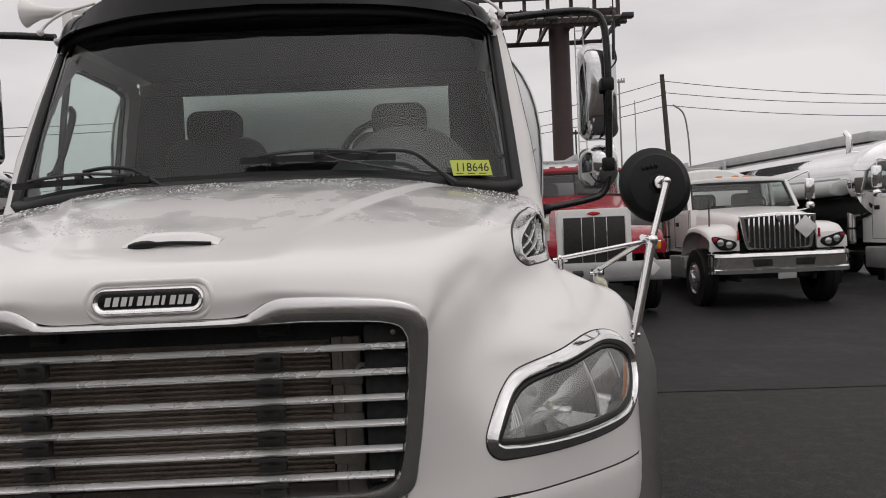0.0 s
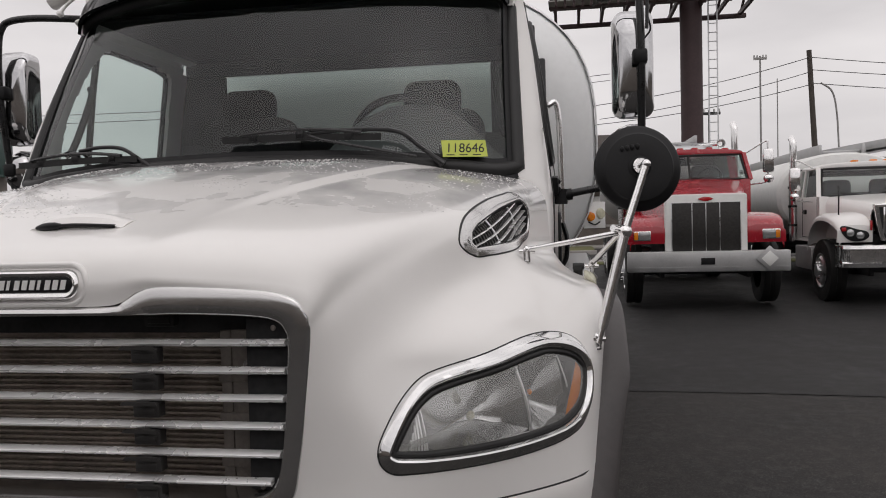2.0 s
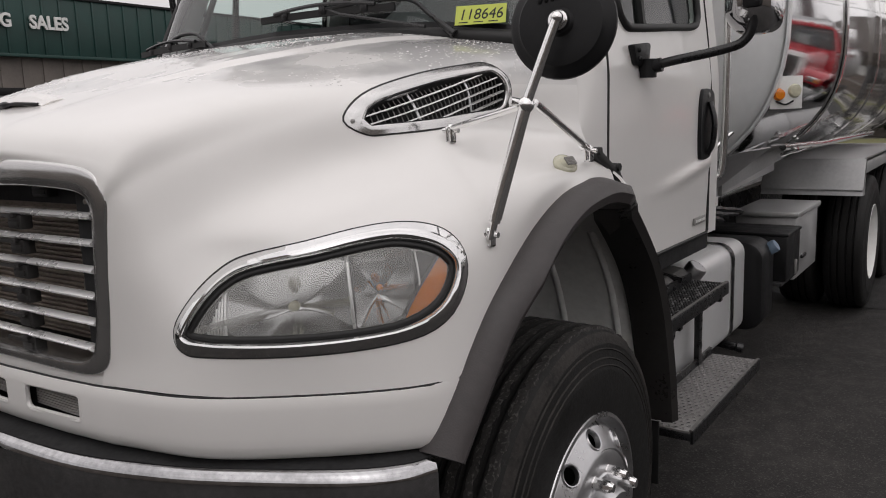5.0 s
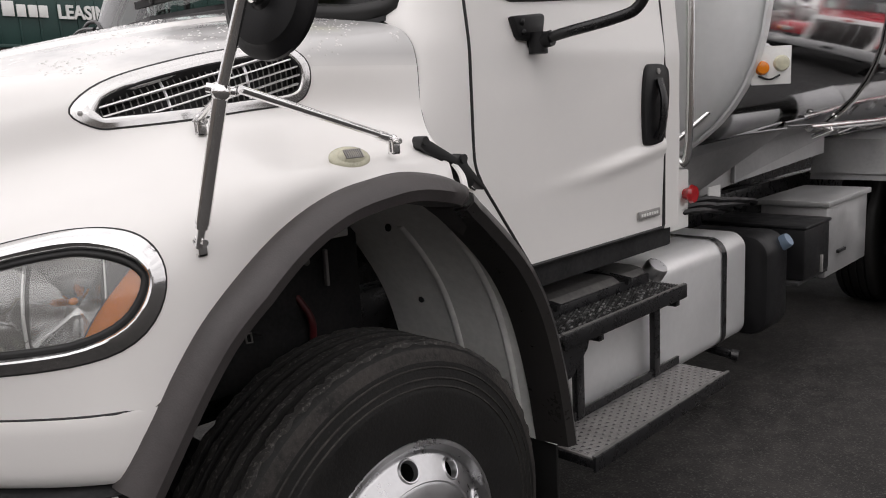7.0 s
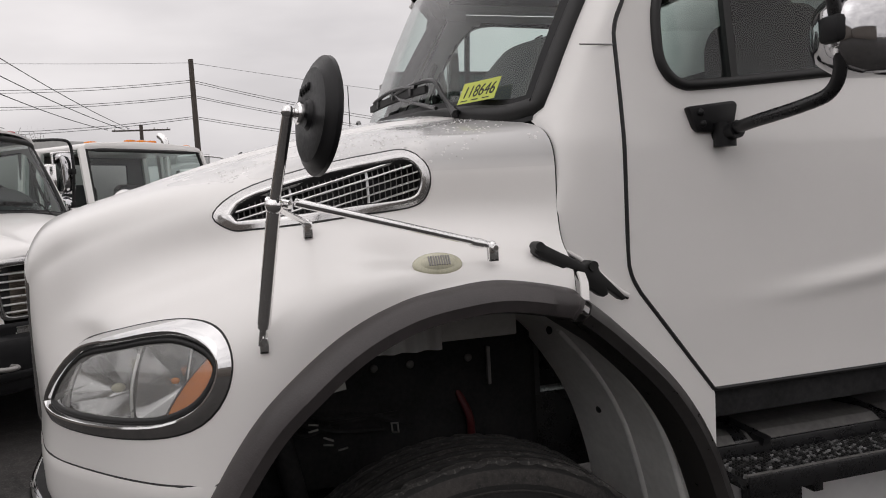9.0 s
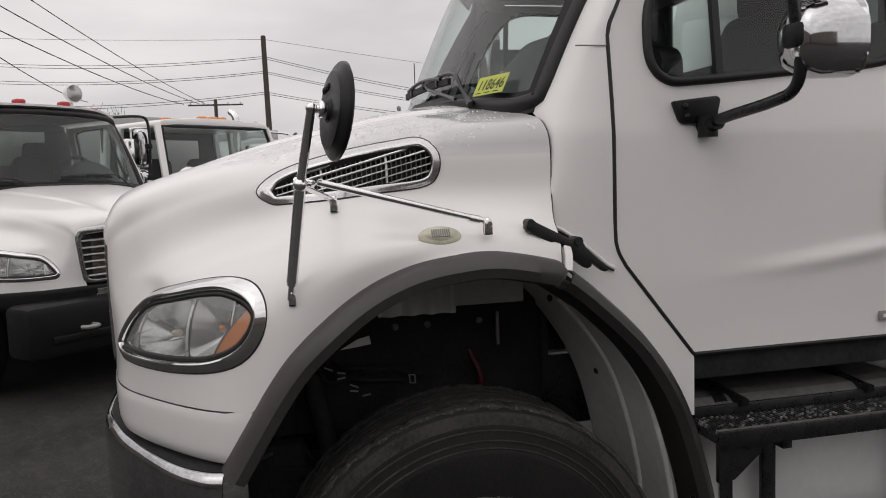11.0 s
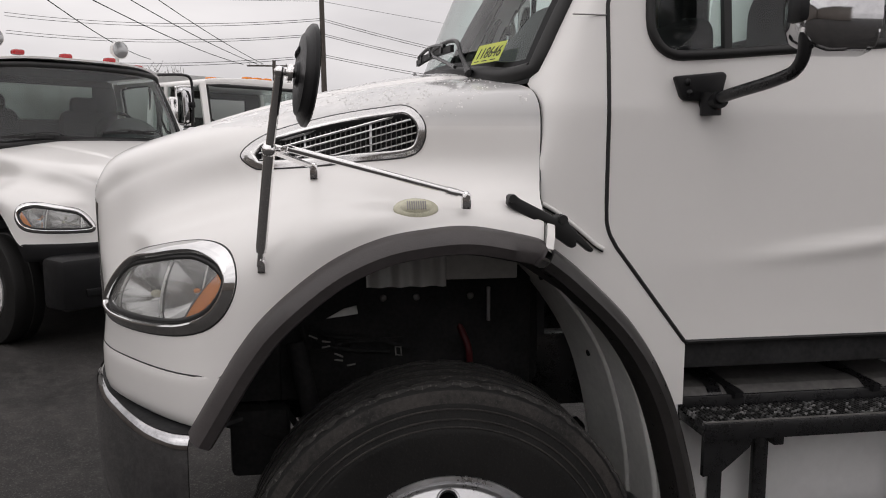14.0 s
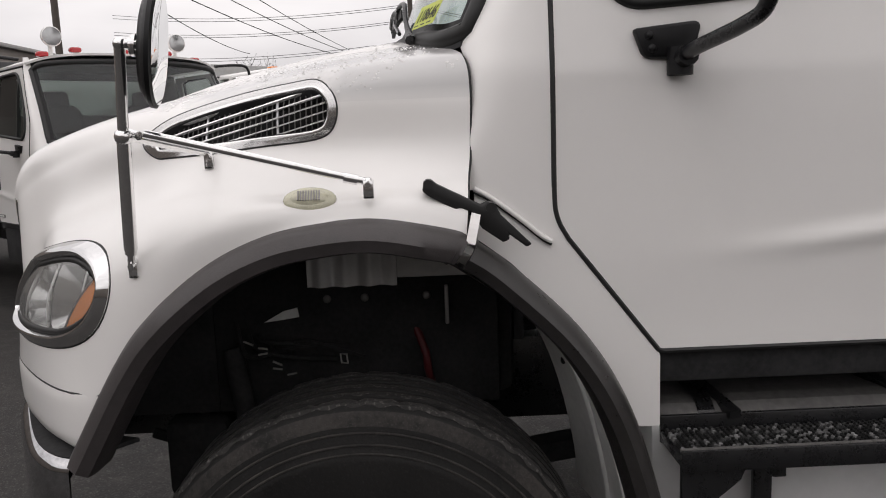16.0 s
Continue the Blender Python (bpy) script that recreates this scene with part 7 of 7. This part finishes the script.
for y0 in (6.0, 11.0, 15.8):
    dr = part("roller_door", box(-.26, -.20, y0, y0 + 3.8, -.2, 2.45, .01), GREY_DOOR, shop, "grey sectional garage door")
    for k in range(5):
        part("slat", box(-.20, -.185, y0 + .03, y0 + 3.77, -.15 + .52 * k, .33 + .52 * k, .01), GREY_DOOR, dr)
    part("lintel", box(-.25, -.17, y0 - .1, y0 + 3.9, 2.45, 2.62, .01), BLACK, shop)
part("wall_lamp", box(-.21, -.10, 11.7, 11.9, 2.85, 3.05, .02), SIGN_WHITE, shop)
sgn = thing("shop_sign", (-15.56, 0, 0), 0, "white raised letter shapes in a row on green metal", "sign")
for k, y0 in enumerate((5.70, 5.98, 6.21, 6.42)):
    part("bar", box(.0, .05, y0, y0 + (.23 if k == 0 else .18), 3.90, 3.90 + (.31 if k == 0 else .25), .01), SIGN_WHITE, sgn)
for word, y0 in (("LEASING", 6.80), ("SALES", 8.53)):
    tx = bpy.data.curves.new("word", "FONT")
    tx.body, tx.size, tx.extrude, tx.offset = word, .40, .025, .012
    tx.materials.append(SIGN_WHITE)
    wo = new("word", tx)
    wo.parent = sgn
    wo.matrix_basis = Matrix(((0, 0, 1, .03), (1, 0, 0, y0), (0, 1, 0, 3.90), (0, 0, 0, 1))) @ Matrix.Diagonal((.86, 1, 1, 1))

house = thing("office_building", (0, 34, .35), 0, "low brown brick office with hipped shingle roof", "building")
part("wall", box(-7, 7.5, 0, 9, -.5, 3.0, .02), BROWN_WALL, house)
rf = bmesh.new()
vs = [rf.verts.new(p) for p in ((-8, -1, 2.95), (8.5, -1, 2.95), (8.5, 10, 2.95), (-8, 10, 2.95), (-3.2, 4.5, 5.3), (3.6, 4.5, 5.3), (-8, -1, 2.70), (8.5, -1, 2.70), (8.5, 10, 2.70), (-8, 10, 2.70))]
for q in ((0, 1, 5, 4), (1, 2, 5), (2, 3, 4, 5), (3, 0, 4), (6, 7, 1, 0), (7, 8, 2, 1), (8, 9, 3, 2), (9, 6, 0, 3), (9, 8, 7, 6)):
    rf.faces.new([vs[i] for i in q])
bmesh.ops.recalc_face_normals(rf, faces=rf.faces)
part("roof", rf, SHINGLE, house)
part("eave", box(-8.05, 8.55, -1.06, -.98, 2.62, 2.98, .01), SHINGLE, house)
for x in (-5.6, -4.2, -2.8, -1.2, -.3, .6, 1.5, 3.6, 5.0):
    wn_ = part("window", box(x - .28, x + .28, -.05, .02, 1.15, 2.30, .02), DARKGLASS, house)
    part("sill", box(x - .34, x + .34, -.10, .02, 1.05, 1.15, .01), CONCRETE, wn_)
part("notice", box(1.95, 2.55, -.08, -.04, 1.5, 2.15, .01), SIGN_WHITE, house)
part("ledge", box(-7.05, 7.55, -.12, .02, .78, .90, .01), CONCRETE, house)

# kerb, verge and driveway before the office
kerb = part("kerb", join(box(-9, 2.0, 27.0, 27.2, .1, .42, .02), box(-30, 40, 22.4, 23.0, .1, .31, .02)), CONCRETE)
tagged(kerb, "pale worn concrete kerb and gutter", "kerb", kind="structure")
verge = part("verge", join(box(-30, 2.0, 27.2, 31.5, .1, .40, .1), box(-30, 40, 21.4, 22.4, .1, .285, .02)), GRASS)
tagged(verge, "yellowish winter grass verge", "grass", kind="structure")
path_ = part("pavement", box(-30, 40, 31.6, 33.9, .1, .36, .02), CONCRETE)
tagged(path_, "pale concrete pavement before the office", "pavement", kind="structure")


def shrub(name, c, r, label, leaves=500, seed=3, mat=None):
    rng = random.Random(seed)
    bm = bmesh.new()
    for _ in range(leaves):
        a, b = rng.uniform(0, 6.283), rng.uniform(-.4, 1)
        k = rng.uniform(.55, 1.0)
        p = Vector((c[0] + r[0] * k * math.cos(a) * math.sqrt(max(0, 1 - b * b)), c[1] + r[1] * k * math.sin(a) * math.sqrt(max(0, 1 - b * b)), c[2] + r[2] * (b * k + .4)))
        q = Vector((rng.uniform(-1, 1), rng.uniform(-1, 1), rng.uniform(-1, 1))).normalized() * .10
        u = q.orthogonal().normalized() * .07
        bm.faces.new([bm.verts.new(p - q), bm.verts.new(p + u), bm.verts.new(p + q), bm.verts.new(p - u)])
    ob = part(name, bm, mat or LEAF)
    return tagged(ob, label, "shrub")


LEAF = material("dark_evergreen_leaf", (.030, .042, .020), .7, vary=.5, scale=8)
BARK = material("grey_bark", (.10, .085, .075), .9, vary=.4, scale=10, bump=.6, bump_scale=40)
shrub("hedge", (-1.4, 32.6, .6), (2.2, .7, .9), "dark evergreen hedge before the office wall", 1500, 5)


def bare_tree(at, height, spread, label, seed, blossom=None):
    """A winter tree: tapered trunk, forking limbs, fine twigs."""
    rng = random.Random(seed)
    th = thing("tree", at, rng.uniform(0, 360), label, "tree")
    limbs, twigs, buds = [], [], []

    def grow(p, d, length, r, level):
        pts, rad = [p], [r]
        for k in range(4):
            d = (d + Vector((rng.uniform(-.22, .22), rng.uniform(-.22, .22), rng.uniform(-.05, .16)))).normalized()
            p = p + d * length / 4
            pts.append(p)
            rad.append(r * (1 - .17 * (k + 1)))
        (limbs if level < 2 else twigs).append(tube(pts, rad, 7 if level < 2 else 4))
        if level >= 3:
            buds.append(p)
            buds.append(pts[2])
            return
        for _ in range(rng.randint(3, 4) if level else 5):
            k = rng.randint(1, 4)
            side = Vector((rng.uniform(-1, 1), rng.uniform(-1, 1), rng.uniform(.1, .8))).normalized()
            grow(pts[k], (d * .7 + side * spread).normalized(), length * rng.uniform(.5, .72), rad[k] * .58, level + 1)
    grow(Vector((0, 0, 0)), Vector((0, 0, 1)), height * .45, height * .022, 0)
    part("trunk", join(*limbs), BARK, th)
    tw = part("crown", join(*twigs), BARK, th)
    if blossom:
        bm = bmesh.new()
        for b in buds:
            for _ in range(6):
                p = b + Vector((rng.uniform(-.3, .3), rng.uniform(-.3, .3), rng.uniform(-.25, .3)))
                q = Vector((rng.uniform(-1, 1), rng.uniform(-1, 1), rng.uniform(-1, 1))).normalized() * .07
                u = q.orthogonal().normalized() * .06
                bm.faces.new([bm.verts.new(p - q), bm.verts.new(p + u), bm.verts.new(p + q), bm.verts.new(p - u)])
        part("blossom", bm, blossom, tw)
    return th


BLOSSOM = material("pale_spring_buds", (.34, .30, .26), .8, vary=.4, scale=6)
bare_tree((.8, 46, .4), 6.9, .75, "leafless tree with pale buds behind the office roof", 4, BLOSSOM)
bare_tree((-40.7, -7.1, 0), 7.0, .35, "bare slender winter tree beyond the trucks", 8)
bare_tree((-39, -11.4, 0), 5.5, .4, "bare winter tree beyond the trucks", 9)
for k, (x, y) in enumerate(((21.5, 46), (23.5, 47), (26, 46), (28, 47))):
    bare_tree((x, y, .4), 5.0 + .4 * (k % 2), .6, "bare winter tree far behind the lot", 20 + k)

# ---- billboard, poles, wires ----
RUST = material("purple_brown_painted_steel", (.062, .034, .036), .6, vary=.3, scale=1.5, bump=.2)
WOOD = material("weathered_pole_wood", (.085, .072, .062), .85, vary=.35, scale=4, bump=.4)
board = thing("billboard", (5.48, 28, .3), 0, "steel billboard gantry on a thick brown column", "billboard")
part("column", lathe([(.385, 0), (.385, 9.2), (0, 9.2)], 28, Matrix.Rotation(radians(-90), 4, "Y")), RUST, board)
lad = part("ladder", join(rod((.60, 0, 1.2), (.60, 0, 9.0), .025, 6), rod((.90, 0, 1.2), (.90, 0, 9.0), .025, 6)), ALU, board)
for k in range(24):
    part("rung", rod((.60, 0, 1.4 + .32 * k), (.90, 0, 1.4 + .32 * k), .015, 6), ALU, lad)
part("beam", join(box(-5, 2.2, -.35, .35, 9.0, 9.5, .02), box(-5, 2.2, -1.6, -1.4, 8.6, 8.75, .01), box(-5, 2.2, 1.4, 1.6, 8.6, 8.75, .01)), RUST, board)
for k in range(9):
    x = -4.8 + .85 * k
    part("outrigger", join(box(x - .05, x + .05, -1.7, 1.7, 8.7, 8.85, 0), rod((x, -1.5, 8.7), (x, 0, 9.6), .05, 6), rod((x, 1.5, 8.7), (x, 0, 9.6), .05, 6), box(x - .06, x + .06, -1.2, -1.05, 8.6, 13.5, 0)), RUST, board)
part("panel", box(-5, 2.2, -1.35, -1.25, 9.6, 13.6, 0), SATIN, board)
part("catwalk", join(*[box(-5 + .3 * k, -4.78 + .3 * k, -2.3, -1.6, 8.66, 8.70, 0) for k in range(24)]), STEEL, board)
for x in (-3.5, -1.0, 1.6):
    fl = part("flood_lamp", join(rod((x, -1.6, 8.6), (x + .3, -2.8, 8.5), .03, 6), box(x + .1, x + .5, -3.0, -2.7, 8.42, 8.60, .03)), SATIN, board)


def pole(name, at, height, r, label, lean=(0, 0), mat=WOOD, arms=(), category="utility pole"):
    th = thing(name, at, 0, label, category)
    top_ = Vector((lean[0], lean[1], height))
    part("shaft", tube([Vector((0, 0, 0)), top_ * .5, top_], [r, r * .9, r * .78], 10), mat, th)
    for z, half_, ang in arms:
        c, s_ = math.cos(ang), math.sin(ang)
        b = top_ * (z / height)
        part("crossarm", strip([b + Vector((-half_ * c, -half_ * s_, 0)), b + Vector((half_ * c, half_ * s_, 0))], .10, .12), mat, th)
        for k in (-.9, -.45, .45, .9):
            part("insulator", rod(b + Vector((half_ * k * c, half_ * k * s_, .05)), b + Vector((half_ * k * c, half_ * k * s_, .2)), .04, 6), PLATE, th)
    return th


pole("utility_pole", (14.72, 44.8, .4), 10.05, .17, "leaning weathered wooden utility pole", (-.50, 0))
pole("lamp_post", (11.61, 44.6, .4), 9.85, .06, "slim grey lamp post with twin heads", (0, 0), STEEL, ((9.7, .35, 0),), "lamp post")
pole("mast", (12.5, 44.6, .4), 8.55, .035, "thin grey metal mast", (0, 0), STEEL, (), "mast")
pole("lamp_post", (7.37, 35.8, .4), 5.9, .05, "short dark lamp post", (0, 0), SATIN, ((5.75, .5, 0),), "lamp post")
pole("utility_pole", (-38.4, .92, 0), 9.14, .16, "plain wooden utility pole beyond the trucks", (-.45, -.1))
pole("utility_pole", (-33.2, -14.7, 0), 12.8, .17, "tall wooden utility pole beyond the trucks", (0, 0))
pole("utility_pole", (-64.5, -3.05, 0), 8.6, .18, "far utility pole with crossarm", (0, 0), WOOD, ((8.15, 2.2, 1.5),))
pole("mast", (-26.6, 6.25, 0), 5.95, .022, "thin whip mast beyond the trucks", (0, 0), SATIN, (), "mast")
hook = thing("lamp_post", (15.85, 44.9, .4), 0, "curved grey lamp post", "lamp post")
part("shaft", tube([(0, 0, 0), (-.1, 0, 5.0), (-.22, 0, 6.9), (-.45, 0, 7.8), (-1.0, 0, 8.25)], .05, 8, 24), STEEL, hook)
WIRE = material("black_wire", (.03, .03, .032), .6)


def wire(a, b, sag, r=.014):
    A, B = Vector(a), Vector(b)
    pts = [A + (B - A) * f - Vector((0, 0, sag * 4 * f * (1 - f))) for f in np.linspace(0, 1, 15)]
    ob = part("overhead_wire", tube(pts, r, 4), WIRE)
    return tagged(ob, "thin black overhead wire between utility poles", "wire", "overhead wires")


# the pole beyond the slanted row carries three pairs of lines and a thin one on its top
for z, fall_l, fall_r, gap in ((8.10, .92, -2.45, .10), (7.35, .70, -2.10, .09), (6.30, .32, -1.55, .10)):
    for dz in (0, -gap):
        wire((-38.8, .8, z + dz), (-45.3, -16.7, z + fall_l + dz * 1.8), .42, .013)
        wire((-38.8, .8, z + dz), (-45.9, 21.2, z + fall_r + dz * 1.8), .42, .013)
wire((-38.9, .8, 8.98), (-45.4, -16.7, 10.25), .12, .009)
wire((-38.9, .8, 8.98), (-46.0, 21.3, 7.44), .12, .009)
# slack lines that run out to the far crossarm
for y0, z0, y1, z1 in ((-8.6, 9.33, -3.8, 8.13), (-8.6, 8.30, -4.2, 8.10), (-8.7, 7.44, -5.4, 8.09), (-8.7, 6.85, -12.5, 8.38)):
    wire((-24.6, y0, z0), (-63, y1, z1), .35, .024)
# lines behind the far row
for x0, z0, x1, z1 in ((14.2, 10.05, 2.9, 8.25), (14.2, 9.25, 2.9, 7.4), (14.4, 8.6, 2.9, 7.1), (14.2, 10.1, 31.0, 8.60), (14.3, 9.4, 31.0, 8.16), (14.4, 8.65, 31.0, 7.42)):
    wire((x0, 44.9, z0), (x1, 46.6 if x1 < 20 else 45.3, z1), .25, .02)
wire((2.9, 46.6, 8.25), (-30, 55, 5.8), .6, .02)
wire((2.9, 46.6, 7.1), (-30, 55, 5.0), .6, .02)
wire((-60, 60, 12.0), (5, 75, 15.0), 1.0, .03)
wire((-60, 60, 11.2), (5, 75, 14.4), 1.0, .03)

# unseen blocks added behind the camera to cut the low sky's light
for at_, sx, sy, hz in (((0, -17, 0), 34, 3, 5.2), ((22, -3, 0), 3, 12, 4.8)):
    blocker = thing("warehouse", at_, 0, "unseen plain block added to shade the truck lot from low sky", "building")
    part("wall", box(-sx, sx, -sy, sy, 0, hz, .02), TAN, blocker)
    part("roof", box(-sx - .2, sx + .2, -sy - .2, sy + .2, hz, hz + .15, .02), STEEL, blocker)

# a bare winter tree behind the far row
bt = thing("bare_tree", (-34.1, -6.25, .015), 0, "leafless small tree with thin grey branches", "tree")
trng = random.Random(3)
part("trunk", tube([(0, 0, 0), (.05, .03, 2.2), (.03, 0, 4.3)], [.11, .08, .05], 8, 8), BARK, bt)
for k in range(16):
    z0 = 2.9 + .085 * k
    a = k * 2.4
    ln = 1.5 - .04 * k
    tip = Vector((.5 * math.cos(a) * ln * .8, math.sin(a) * ln * .8, z0 + ln * .95))
    mid = Vector((.03, 0, z0)) * .45 + tip * .55 + Vector((0, 0, -.10))
    limb = part("limb", tube([(.03, 0, z0), mid, tip], [.035, .022, .010], 5, 7), BARK, bt)
    for j in range(4):
        q = Vector((.03, 0, z0)) * (.7 - .2 * j) + tip * (.3 + .2 * j)
        part("twig", tube([q, q + Vector((trng.uniform(-.2, .2), trng.uniform(-.35, .35), trng.uniform(.3, .6)))], .008, 4), BARK, limb)
